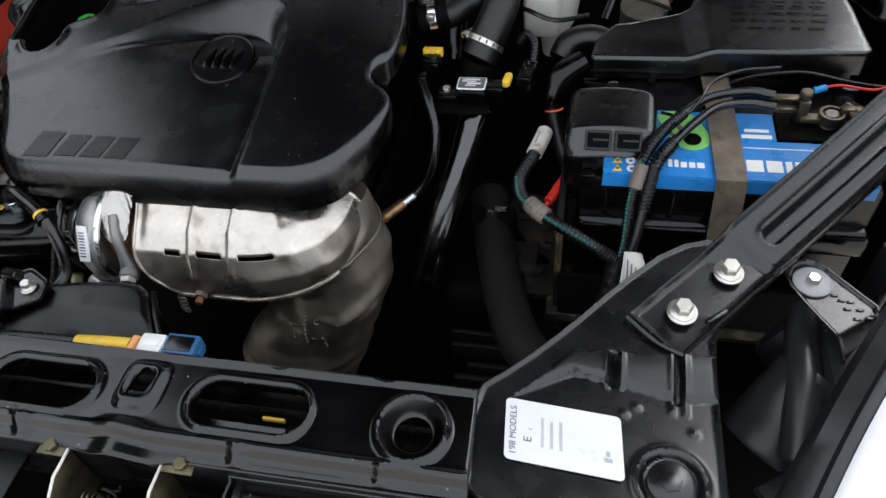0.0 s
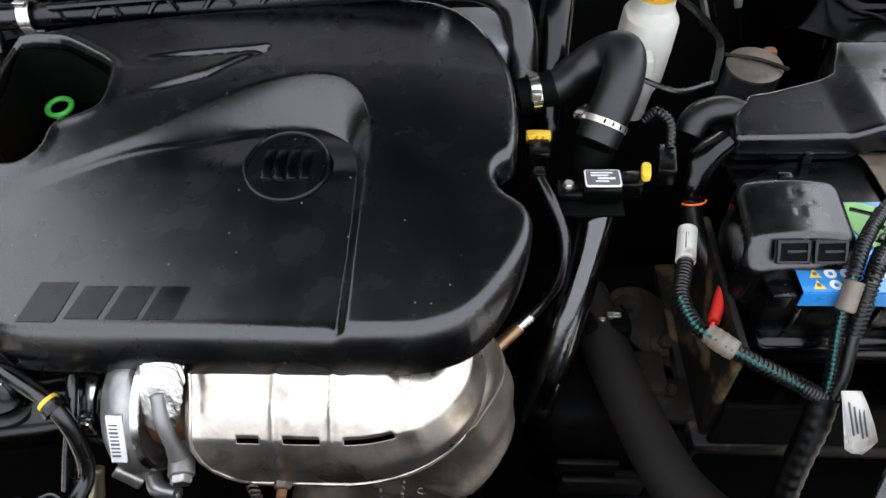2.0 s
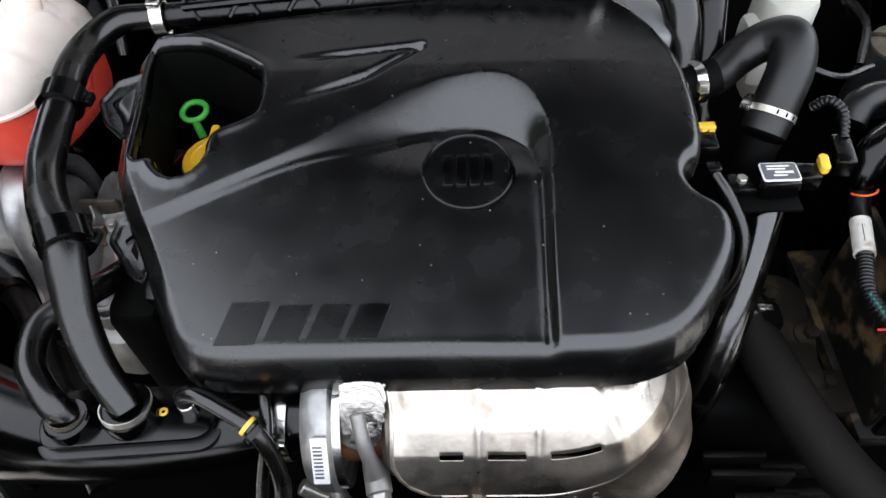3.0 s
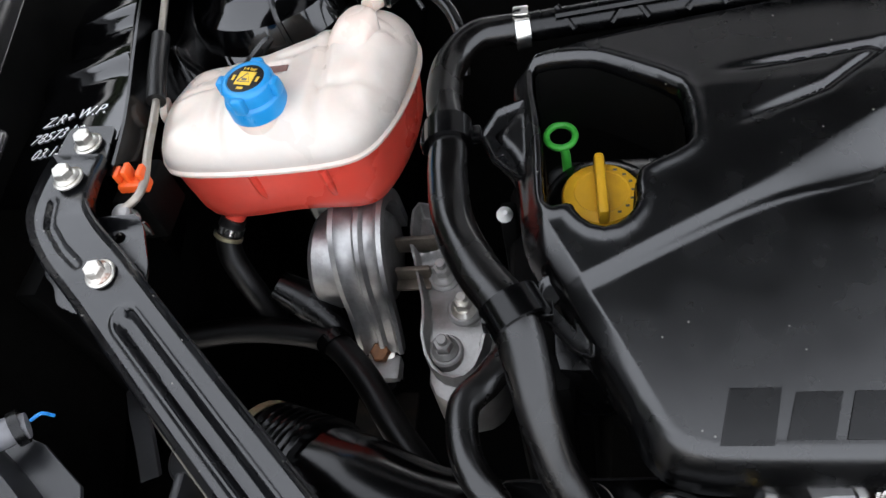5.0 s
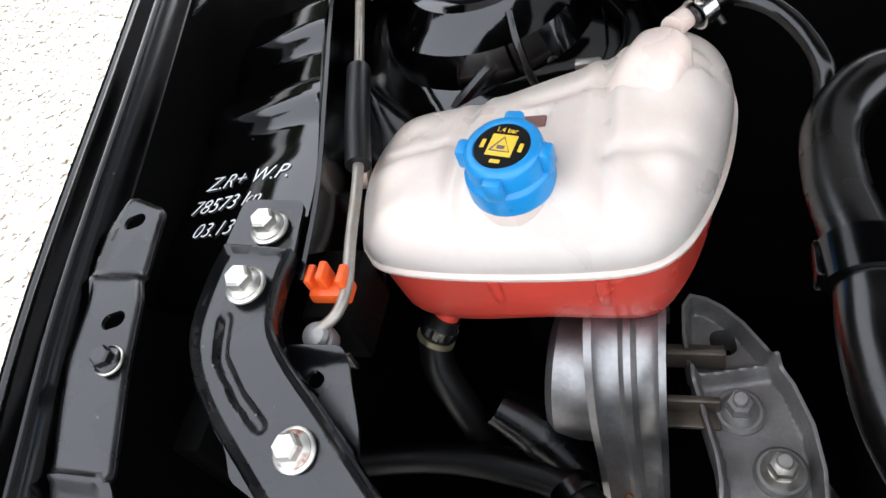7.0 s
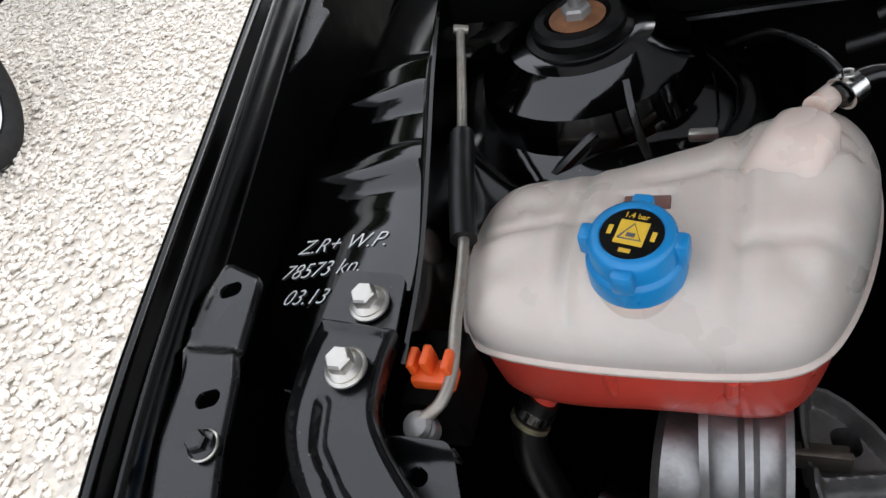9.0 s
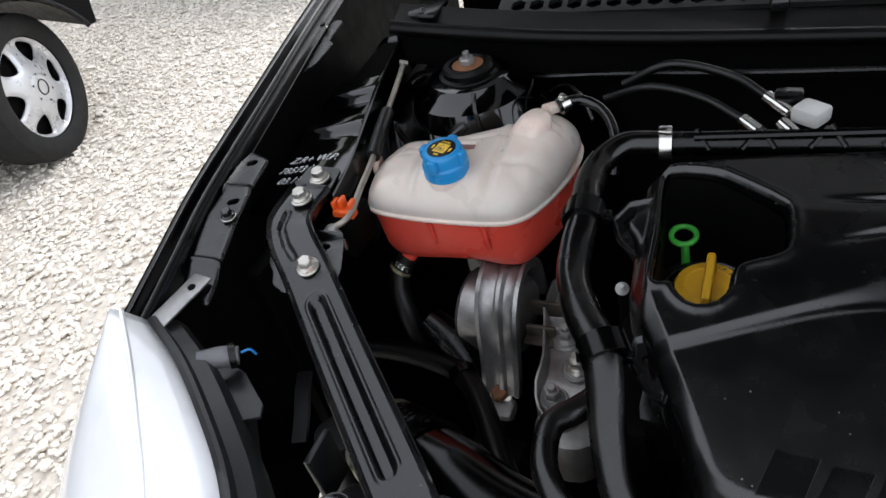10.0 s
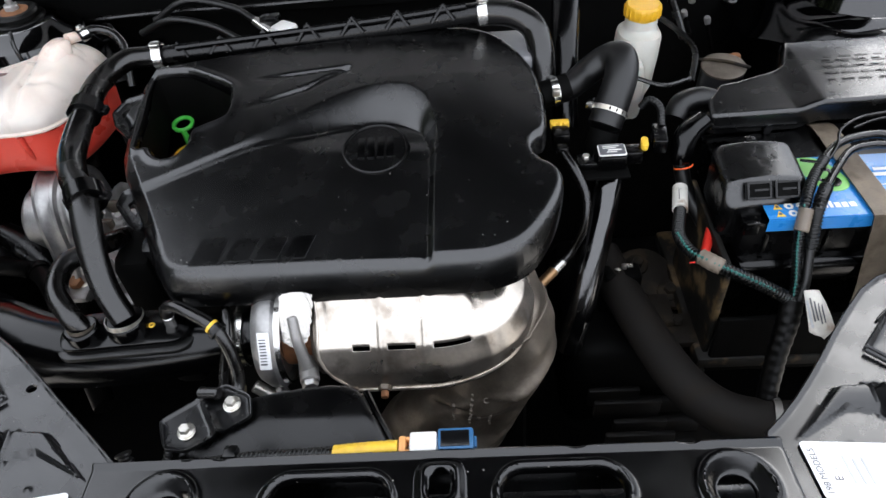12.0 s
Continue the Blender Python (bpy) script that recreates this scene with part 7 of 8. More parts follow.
for r in range(4):
    for k in range(5):
        part("moulded_mark", moved(rbox(0.485 + 0.021 * k + 0.003 * (r % 2), 0.392 + 0.0115 * r, -0.0367, 0.016 if (k + r) % 3 else 0.010, 0.003, 0.0008, 0.0), lid_m), "plastic", ecu)

duct = thing("air_duct", "glossy black bent duct beside the lid", "duct", (0.30, 0.35, 0.7))
part("duct", tube([(0.352, 0.392, 0.770), (0.325, 0.398, 0.775), (0.300, 0.390, 0.772), (0.290, 0.375, 0.760)], [0.014, 0.015, 0.015, 0.014], 18), "rubber_matt", duct)
part("boot", tube([(0.318, 0.352, 0.772), (0.296, 0.335, 0.765), (0.288, 0.322, 0.750), (0.288, 0.316, 0.735)], [0.013, 0.015, 0.014, 0.011], 16), "gloss", duct)
part("taped_cable", tube([(0.288, 0.317, 0.738), (0.292, 0.306, 0.715), (0.300, 0.29, 0.695), (0.312, 0.268, 0.68), (0.318, 0.24, 0.66)], [0.010, 0.0095, 0.010, 0.010, 0.009], 12), "rubber_matt", duct)
part("orange_ring", tube([(0.2895 + 0.0108 * math.cos(a), 0.311 + 0.0098 * math.sin(a), 0.7245 - 0.004 * math.sin(a) + 0.002 * a) for a in np.linspace(3.3, 6.0, 12)], 0.0011, 8, 1), "orange", duct, "thin orange wire round the bundle")

# ---- brake fluid reservoir ----
res = thing("brake_fluid_reservoir", "white brake fluid reservoir with a yellow cap", "reservoir", (0.27, 0.58, 0.65))
part("body", loft([[(0.001 + cx + sx * math.cos(a) * (1 + 0.12 * abs(math.sin(2 * a))), cy + sy * math.sin(a) * (1 + 0.12 * abs(math.sin(2 * a))), z) for a in np.linspace(0, 2 * math.pi, 32, endpoint=False)]
                   for z, cx, cy, sx, sy in ((0.66, 0.272, 0.555, 0.017, 0.025), (0.70, 0.272, 0.555, 0.021, 0.033), (0.715, 0.273, 0.558, 0.028, 0.037), (0.755, 0.276, 0.562, 0.030, 0.037), (0.782, 0.279, 0.566, 0.030, 0.035), (0.787, 0.2795, 0.567, 0.0285, 0.033),
                                             (0.790, 0.281, 0.570, 0.0235, 0.0255), (0.794, 0.2815, 0.571, 0.0215, 0.0225), (0.808, 0.282, 0.572, 0.0215, 0.0225))]), "translucent", res)
part("side_tank", rbox(0.257, 0.535, 0.735, 0.05, 0.07, 0.06, 0.012), "translucent", res)
rescap = part("cap", lathe([(0.0235, 0), (0.025, 0.002), (0.025, 0.017), (0.0225, 0.020), (0.0, 0.020)], (0.283, 0.572, 0.807), (0.0, -0.05, 1), 36), "yellow", res, "ribbed yellow cap")
for k in range(20):
    a = radians(18 * k)
    part("cap_rib", rbox(0.283 + 0.025 * math.cos(a), 0.572 + 0.025 * math.sin(a), 0.816, 0.003, 0.003, 0.015, 0.001), "yellow", rescap)

# ---- elbow hose, pressure sensor and black tube ----
elbow = thing("boost_hose", "black rubber elbow hose with worm clamps", "hose", (0.2, 0.38, 0.75))
part("hose", tube([(0.147, 0.393, 0.803), (0.160, 0.402, 0.803), (0.180, 0.419, 0.809), (0.203, 0.425, 0.822), (0.220, 0.413, 0.832), (0.219, 0.391, 0.819), (0.207, 0.369, 0.794), (0.196, 0.352, 0.773)],
                 [0.0165, 0.0165, 0.0175, 0.0190, 0.0203, 0.0208, 0.0212, 0.0215], 26, 8), "rubber_matt", elbow)
part("joint_pipe", tube([(0.120, 0.388, 0.800), (0.135, 0.391, 0.803), (0.155, 0.395, 0.808)], [0.017, 0.017, 0.0165], 18), "dark", elbow)
part("clamp", band((0.137, 0.391, 0.8025), (1, 0.15, 0.13), 0.0182, 0.009), "chrome", elbow)
part("clamp_screw", rbox(0.137, 0.374, 0.812, 0.010, 0.008, 0.010, 0.002), "zinc", elbow)
clamp_b = part("clamp", band((0.2030, 0.3630, 0.7865), (-0.4, -0.65, -0.75), 0.0220, 0.0060, 0.0009), "zinc", elbow)
for k in range(9):
    a = radians(-100 + 22 * k)
    ring_m = axis_matrix((0.2030, 0.3630, 0.7865), (-0.4, -0.65, -0.75))
    part("clamp_notch", moved(rbox(0.0229, 0, 0, 0.0006, 0.0018, 0.0042, 0.0), ring_m @ Matrix.Rotation(a, 4, "Z")), "dark", clamp_b)
part("clamp_screw", moved(joined(rbox(0, 0, 0, 0.010, 0.014, 0.008, 0.0015), rod((0, 0.006, 0), (0, 0.013, 0), 0.0036)), Matrix.Translation((0.180, 0.369, 0.794)) @ Matrix.Rotation(radians(-30), 4, "Z")), "chrome", elbow)
part("metal_pipe", tube([(0.197, 0.352, 0.767), (0.19, 0.342, 0.745), (0.188, 0.335, 0.70)], 0.019, 18), "dark", elbow)

sensor_p = thing("pressure_sensor", "black pressure sensor with a printed label and connector", "sensor", (0.20, 0.30, 0.75))
part("bracket", rbox(0.185, 0.288, 0.752, 0.062, 0.032, 0.004, 0.001), "dark", sensor_p)
part("body", rbox(0.196, 0.298, 0.764, 0.034, 0.028, 0.020, 0.003), "plastic", sensor_p)
part("ear", rbox(0.168, 0.300, 0.758, 0.026, 0.022, 0.010, 0.003), "plastic", sensor_p)
part("screw", hex_head(0.0052, 0.005, (0.166, 0.300, 0.763), (0, 0, 1)), "zinc", sensor_p)
plate_l = part("label_plate", prism(stadium(0.196, 0.2985, 0.033, 0.0225, 0.003), 0.7737, 0.7752, 0.0003), "white", sensor_p, "white-framed black label")
part("label_field", prism(stadium(0.196, 0.2985, 0.0300, 0.0195, 0.002), 0.7753, 0.7758, 0.0), "ink", plate_l)
bar_lines((0.183, 0.291, 0.7761), (1, 0, 0), (0, 1, 0), [(0.002, 0.0125, 0.020, 0.0016), (0.002, 0.009, 0.016, 0.0016), (0.008, 0.0045, 0.016, 0.0026), (0.006, 0.001, 0.012, 0.0018)], "white", plate_l)
part("socket", rbox(0.222, 0.301, 0.765, 0.022, 0.020, 0.018, 0.003), "plastic", sensor_p)
part("lock_slide", prism(stadium(0.236, 0.306, 0.0085, 0.020, 0.0042, -8), 0.772, 0.7795, 0.001), "yellow_bright", sensor_p, "yellow locking slide")
part("plug", rbox(0, 0, 0, 0.017, 0.038, 0.020, 0.003, Matrix.Translation((0.257, 0.320, 0.772)) @ Matrix.Rotation(radians(-8), 4, "Z")), "plastic", sensor_p)
part("lead", tube([(0.262, 0.335, 0.780), (0.262, 0.352, 0.795), (0.252, 0.366, 0.798), (0.244, 0.372, 0.785)], 0.0048, 12, ripple=(0.004, 0.0008)), "rubber_matt", sensor_p)
part("yellow_plug", joined(rbox(0.140, 0.356, 0.777, 0.024, 0.009, 0.010, 0.0015), rbox(0.133, 0.351, 0.777, 0.005, 0.004, 0.008, 0.001), rbox(0.140, 0.351, 0.777, 0.005, 0.004, 0.008, 0.001), rbox(0.147, 0.351, 0.777, 0.005, 0.004, 0.008, 0.001)), "yellow_bright", sensor_p, "small yellow plug")
part("bottom_plug", rbox(0.140, 0.340, 0.768, 0.022, 0.024, 0.022, 0.003), "plastic", sensor_p)

tube_b = thing("charge_pipe", "glossy black oval charge pipe running down beside the engine", "pipe", (0.18, 0.26, 0.6))
part("pipe", tube([(0.199, 0.305, 0.735), (0.194, 0.292, 0.722), (0.183, 0.262, 0.690), (0.168, 0.228, 0.65), (0.152, 0.195, 0.60), (0.14, 0.18, 0.55)], [0.018, 0.019, 0.019, 0.0195, 0.0195, 0.019], 18), "pipe_black", tube_b)
part("collar", lathe([(0.0195, 0), (0.021, 0.002), (0.021, 0.006), (0.0175, 0.008)], (0.1975, 0.301, 0.731), (0.25, 0.6, 0.75), 24), "plastic", tube_b)

# ---- cables round the battery ----
loom = thing("battery_cable", "green-striped corrugated cable sleeve with a white tag", "cable", (0.3, 0.2, 0.6))
c1 = [(0.282, 0.290, 0.722), (0.279, 0.272, 0.721), (0.271, 0.240, 0.720), (0.261, 0.203, 0.720), (0.267, 0.174, 0.721), (0.284, 0.156, 0.721), (0.309, 0.141, 0.716), (0.342, 0.130, 0.703), (0.370, 0.127, 0.684)]
part("conduit", tube(c1[1:], 0.0075, 14, ripple=(0.0040, 0.0013)), "conduit", loom)
part("stripe", tube([(x - 0.0035, y - 0.0035, z + 0.006) for x, y, z in c1[3:]], 0.0020, 6, ripple=(0.0046, 0.0012)), "conduit_green", loom)
part("white_sleeve", tube([(0.2815, 0.284, 0.7215), (0.2775, 0.266, 0.7205), (0.2725, 0.246, 0.7200)], 0.0092, 16, 3), "dirty_label", loom, "stained white printed sleeve")
part("tape_joint", tube([(0.2755, 0.1655, 0.7212), (0.284, 0.1562, 0.7215), (0.2945, 0.1488, 0.7195)], [0.0092, 0.0098, 0.0094], 14, 3, ripple=(0.006, 0.0005)), "tape", loom, "worn grey tape")
c2 = [(0.372, 0.126, 0.680), (0.376, 0.140, 0.70), (0.378, 0.165, 0.732), (0.386, 0.192, 0.765), (0.402, 0.222, 0.776), (0.425, 0.252, 0.780), (0.452, 0.276, 0.784), (0.49, 0.286, 0.785), (0.515, 0.283, 0.783)]
part("conduit", tube(c2[:6], 0.0062, 12, ripple=(0.0036, 0.0012)), "conduit", loom)
part("stripe", tube([(x - 0.003, y - 0.003, z + 0.0050) for x, y, z in c2[:4]], 0.0017, 6, ripple=(0.004, 0.001)), "conduit_green", loom)
part("cable", tube(c2[4:], 0.0050, 12), "rubber", loom)
c3 = [(0.374, 0.120, 0.672), (0.384, 0.136, 0.70), (0.390, 0.160, 0.728), (0.398, 0.186, 0.765), (0.414, 0.212, 0.773), (0.436, 0.240, 0.778), (0.46, 0.265, 0.780), (0.49, 0.274, 0.779), (0.516, 0.272, 0.777)]
part("conduit", tube(c3[2:5], 0.0074, 12, ripple=(0.0040, 0.0013)), "conduit", loom)
part("cable", tube(c3[4:], 0.0046, 12), "rubber", loom)
part("cable", tube(c3[:4], 0.005, 12), "rubber_matt", loom)
for k in range(3):
    part("print_bar", tube([(0.2765 + 0.0022 * k, 0.274, 0.7300 - 0.0004 * k), (0.2725 + 0.0022 * k, 0.2545, 0.7288 - 0.0004 * k)], 0.0005, 6, 2), "ink", loom)
part("cable_tie", band((0.4165, 0.2285, 0.776), (0.55, 0.8, 0.1), 0.0075, 0.004, 0.0012), "plastic", loom)
part("tape_joint", rod((0.380, 0.172, 0.745), (0.387, 0.188, 0.764), 0.0080), "tape", loom)
part("trunk", tube([(0.372, 0.128, 0.684), (0.366, 0.112, 0.664), (0.355, 0.090, 0.63), (0.345, 0.06, 0.58), (0.34, 0.03, 0.52)], [0.0125, 0.0125, 0.0115, 0.011, 0.011], 16, ripple=(0.011, 0.0006)), "rubber_low", loom)
tag_m = Matrix.Translation((0.3795, 0.1205, 0.7065)) @ Matrix.Rotation(radians(25), 4, "X") @ Matrix.Rotation(radians(6), 4, "Y")
tag_rows = [[(x0 + (x1 - x0) * k / 8, y, 0.0022 * math.sin(math.pi * k / 8) - 0.02 * (y / 0.05) ** 2 * (k / 8)) for k in range(9)]
            for y, x0, x1 in ((0.0, -0.005, 0.012), (-0.012, -0.0058, 0.0165), (-0.026, -0.007, 0.022), (-0.038, -0.0082, 0.027), (-0.045, -0.009, 0.021), (-0.0485, -0.004, 0.0165))]
tag = part("paper_tag", moved(strip_loft(tag_rows), tag_m), "dirty_label", loom, "stained white wedge-shaped paper tag")
tag_sheet = tag.modifiers.new("sheet", "SOLIDIFY")
tag_sheet.thickness = 0.0005
for k in range(4):
    part("print_bar", moved(rbox(-0.0015 + 0.0042 * k, -0.022 - 0.001 * k, 0.0029 - 0.0009 * k, 0.0013, 0.026 - 0.005 * (k % 2), 0.0008, 0.0), tag_m), "ink", tag)
part("bar_code", moved(rbox(-0.0045, -0.026, 0.0012, 0.0022, 0.030, 0.0008, 0.0), tag_m), "ink_light", tag)
thin = thing("sensor_wires", "thin red and grey wires to the battery clamp", "wire", (0.55, 0.3, 0.78))
part("red_wire", tube([(0.553, 0.285, 0.790), (0.575, 0.290, 0.793), (0.61, 0.289, 0.790), (0.64, 0.300, 0.797), (0.68, 0.315, 0.80)], 0.0013, 8), "red", thin)
part("grey_wire", tube([(0.47, 0.292, 0.791), (0.50, 0.301, 0.795), (0.545, 0.305, 0.797), (0.59, 0.297, 0.792), (0.63, 0.295, 0.790), (0.67, 0.31, 0.795)], 0.0014, 8), "rubber", thin)
part("blue_terminal", rod((0.551, 0.2845, 0.7895), (0.563, 0.288, 0.7915), 0.0034), "blue_cap", thin, "blue crimp terminal")
part("thin_lead", tube([(0.404, 0.262, 0.772), (0.425, 0.250, 0.778), (0.440, 0.262, 0.79), (0.452, 0.285, 0.795), (0.48, 0.30, 0.80), (0.52, 0.308, 0.80)], 0.0018, 8), "rubber", thin)
red_c = thing("red_cable", "red battery cable beside the tray", "cable", (0.3, 0.22, 0.65))
part("cable", tube([(0.322, 0.262, 0.702), (0.313, 0.240, 0.700), (0.303, 0.218, 0.698), (0.293, 0.196, 0.695)], [0.0058, 0.0060, 0.0060, 0.0055], 12), "red", red_c)
part("thin_core", tube([(0.293, 0.195, 0.695), (0.284, 0.186, 0.692), (0.274, 0.186, 0.690)], [0.0022, 0.0013, 0.0011], 10), "red", red_c)

# ---- low right: hose, gearbox casting and brackets ----
low_hose = thing("radiator_hose", "thick dull black radiator hose low in the bay", "hose", (0.25, 0.15, 0.5))
part("hose", tube([(0.205, 0.32, 0.575), (0.218, 0.26, 0.573), (0.232, 0.205, 0.572), (0.247, 0.155, 0.57), (0.268, 0.100, 0.57), (0.298, 0.062, 0.572), (0.335, 0.045, 0.575), (0.372, 0.038, 0.578)], 0.0255, 22), "rubber_dusty", low_hose)
part("end_clamp", band((0.352, 0.0415, 0.5765), (1, -0.2, 0.1), 0.0262, 0.008), "alloy_dull", low_hose)
gearbox = thing("gearbox", "grimy cast gearbox housing with brackets", "gearbox", (0.25, 0.25, 0.3))
# case coloured near black for the shade low in the bay
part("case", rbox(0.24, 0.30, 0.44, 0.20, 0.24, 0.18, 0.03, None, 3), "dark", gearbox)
part("bracket", rbox(0.255, 0.222, 0.565, 0.05, 0.05, 0.012, 0.003), "grime", gearbox)
part("bracket", rbox(0.285, 0.195, 0.555, 0.04, 0.05, 0.012, 0.003), "grime", gearbox)
for bx, by in ((0.252, 0.224), (0.283, 0.20), (0.24, 0.262)):
    part("bolt_head", hex_head(0.007, 0.007, (bx, by, 0.566), (0, 0, 1)), "grime", gearbox)
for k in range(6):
    part("casting_rib", rbox(0.27 + 0.012 * (k % 2), 0.16 - 0.026 * k, 0.44 - 0.01 * k, 0.07, 0.012, 0.03, 0.004), "grime_shaded", gearbox)
part("casting_plate", rbox(0.30, 0.06, 0.40, 0.12, 0.18, 0.03, 0.006), "grime_shaded", gearbox)
mount_m = Matrix.Translation((0.268, 0.292, 0.553)) @ Matrix.Rotation(radians(14), 4, "X")
part("mount_arm", moved(prism(rounded([(-0.040, 0.045), (0.012, 0.055), (0.050, 0.000), (0.046, -0.045), (0.018, -0.050), (-0.028, -0.005)], 2), -0.010, 0.0, 0.003), mount_m), "grime", gearbox, "dusty brown mounting arm with two bolts")
for bx, by in ((-0.014, 0.022), (0.023, -0.022)):
    part("mount_washer", moved(lathe([(0.016, 0), (0.016, 0.003), (0.013, 0.005), (0.0, 0.005)], (bx, by, 0), seg=24), mount_m), "grime", gearbox)
    part("mount_bolt", moved(hex_head(0.0085, 0.009, (bx, by, 0.004), (0, 0, 1)), mount_m), "grime", gearbox, sharp=25)
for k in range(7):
    part("cooling_fin", rbox(0.205 + 0.008 * k + 0.006 * (k % 3), 0.165 - 0.021 * k, 0.455 - 0.006 * k + 0.008 * (k % 2), 0.07 + 0.02 * (k % 2), 0.009, 0.035, 0.003, Matrix.Rotation(radians(0), 4, "Z")), "grime_shaded", gearbox)
scrap = thing("foil_scrap", "small crumpled silver scrap lying on the gearbox", "litter", (0.225, 0.245, 0.61))
part("scrap", rbox(0.228, 0.270, 0.602, 0.016, 0.008, 0.006, 0.002), "foil", scrap)
part("scrap_end", rbox(0.215, 0.266, 0.600, 0.008, 0.006, 0.004, 0.0015), "foil", scrap)
part("ledge", rbox(0.222, 0.268, 0.56, 0.05, 0.03, 0.075, 0.006), "dark", gearbox)

# ---- clutter by the right tower ----
cup = thing("round_housing", "grey round plastic housing near the strut tower", "housing", (0.38, 0.47, 0.7))
part("cup", lathe([(0.030, -0.08), (0.030, -0.006), (0.028, 0.0), (0.022, 0.003), (0.0, 0.004)], (0.390, 0.505, 0.752), (0, -0.1, 1), 32), "housing", cup)
part("metal_top", lathe([(0.031, 0.0), (0.031, 0.003), (0.024, 0.006), (0.0, 0.007)], (0.390, 0.505, 0.754), (0, -0.1, 1), 32), "cast", cup, "tarnished metal lid")
part("seam_strip", tube([(0.355, 0.522, 0.760), (0.390, 0.507, 0.763), (0.422, 0.490, 0.760)], 0.0024, 8), "grime", cup)
lines = thing("brake_lines", "bundle of thin dark cables by the strut tower", "cable", (0.4, 0.55, 0.75))
for pts, r in (([(0.30, 0.60, 0.80), (0.33, 0.56, 0.79), (0.35, 0.52, 0.775), (0.34, 0.48, 0.75)], 0.0045),
               ([(0.36, 0.64, 0.83), (0.385, 0.60, 0.825), (0.41, 0.57, 0.82), (0.42, 0.62, 0.83), (0.45, 0.66, 0.83)], 0.004),
               ([(0.33, 0.62, 0.82), (0.335, 0.58, 0.80), (0.34, 0.55, 0.78)], 0.006),
               ([(0.24, 0.42, 0.80), (0.28, 0.41, 0.79), (0.32, 0.43, 0.785)], 0.003),
               ([(0.45, 0.60, 0.84), (0.50, 0.58, 0.83), (0.56, 0.575, 0.835), (0.62, 0.59, 0.85)], 0.008)):
    part("line", tube(pts, r, 8), "rubber", lines)
part("clip", rbox(0.332, 0.615, 0.826, 0.010, 0.010, 0.016, 0.003), "zinc", lines)
part("clip", rbox(0.362, 0.605, 0.815, 0.010, 0.010, 0.020, 0.003), "zinc", lines)
part("rust_patch", rbox(0.420, 0.545, 0.745, 0.016, 0.014, 0.014, 0.005), "rust", lines)
for pts in ([(0.359, 0.62, 0.782), (0.372, 0.622, 0.750), (0.389, 0.62, 0.715)], [(0.396, 0.62, 0.769), (0.402, 0.622, 0.75), (0.412, 0.62, 0.72)]):
    part("sensor_lead", tube(pts, 0.0035, 8), "rubber", lines)
    part("sensor_tip", lathe([(0.003, -0.012), (0.0045, -0.006), (0.0052, 0.002), (0.004, 0.006), (0.0, 0.007)], pts[0], (-0.3, -0.3, 0.9), 16), "alloy_dull", lines, "dull metal sensor tip")
side_pipe = thing("breather_pipe", "black ribbed breather pipe beside the cover", "hose", (0.15, 0.44, 0.75))
part("pipe", tube([(0.165, 0.52, 0.86), (0.158, 0.47, 0.83), (0.155, 0.43, 0.79), (0.155, 0.40, 0.74)], [0.02, 0.019, 0.017, 0.017], 16), "gloss", side_pipe)
part("clip_label", rbox(0.1255, 0.418, 0.842, 0.012, 0.004, 0.016, 0.001), "paper", side_pipe, "small white tag")

# ---- plastic box in front of the engine, with harness ----
box = thing("resonator_box", "black plastic resonator box in front of the engine", "air box", (-0.15, -0.03, 0.6))
box_o = [(-0.272, -0.064), (-0.068, -0.064), (-0.058, -0.052), (-0.076, -0.020), (-0.088, 0.004), (-0.108, 0.016), (-0.16, 0.012), (-0.205, 0.002), (-0.25, -0.03)]
part("body", relief(rounded(box_o, 1), [], lambda x, y, e, h: 0.726 - roll(e, 0.008) - 0.02 * sm(-y, 0.02, 0.07) + 0 * x, 0.003, lambda x, y, e, h: 0.16 + 0 * x), "plastic", box)
part("lid_rim", tube([(-0.268, -0.064, 0.703), (-0.20, -0.068, 0.704), (-0.12, -0.068, 0.704), (-0.068, -0.066, 0.703), (-0.056, -0.052, 0.706), (-0.074, -0.018, 0.716), (-0.086, 0.006, 0.72)], 0.0035, 8), "gloss", box)
plate = thing("hose_bracket", "black steel hose bracket with two zinc bolts", "bracket", (-0.23, -0.03, 0.72))
pl_o = [(-0.276, -0.028), (-0.222, 0.012), (-0.194, -0.002), (-0.188, -0.026), (-0.242, -0.061), (-0.264, -0.057)]
part("plate", relief(fillet(pl_o, 0.006), [], lambda x, y, e, h: 0.733 + 0.003 * (1 - sm(e, 0.001, 0.004)) + 0.006 * np.exp(-((x * 0.86 + y * 0.5 + 0.208) / 0.003) ** 2), 0.0025, 0.004), "steel_black", plate)
part("hose_union", rod((-0.243, 0.000, 0.738), (-0.222, -0.004, 0.742), 0.006), "rubber", plate)
bolt((-0.2465, -0.040, 0.734), (0, -0.1, 1), 0.68, "zinc", "zinc-plated hex bolt with dirt stains")
bolt((-0.2100, -0.012, 0.734), (0, -0.1, 1), 0.68, "zinc", "zinc-plated hex bolt with dirt stains")
damper = thing("rubber_bellows", "small black rubber bellows beside the corner plate", "bellows", (-0.30, -0.06, 0.65))
part("bellows", tube([(-0.300, -0.060, 0.735), (-0.293, -0.075, 0.715), (-0.286, -0.085, 0.695)], 0.0075, 14, ripple=(0.007, 0.0025)), "rubber_matt", damper)
part("lead", tube([(-0.29, -0.078, 0.70), (-0.275, -0.075, 0.712), (-0.262, -0.062, 0.725), (-0.262, -0.045, 0.732)], 0.004, 10, ripple=(0.004, 0.001)), "conduit", damper)

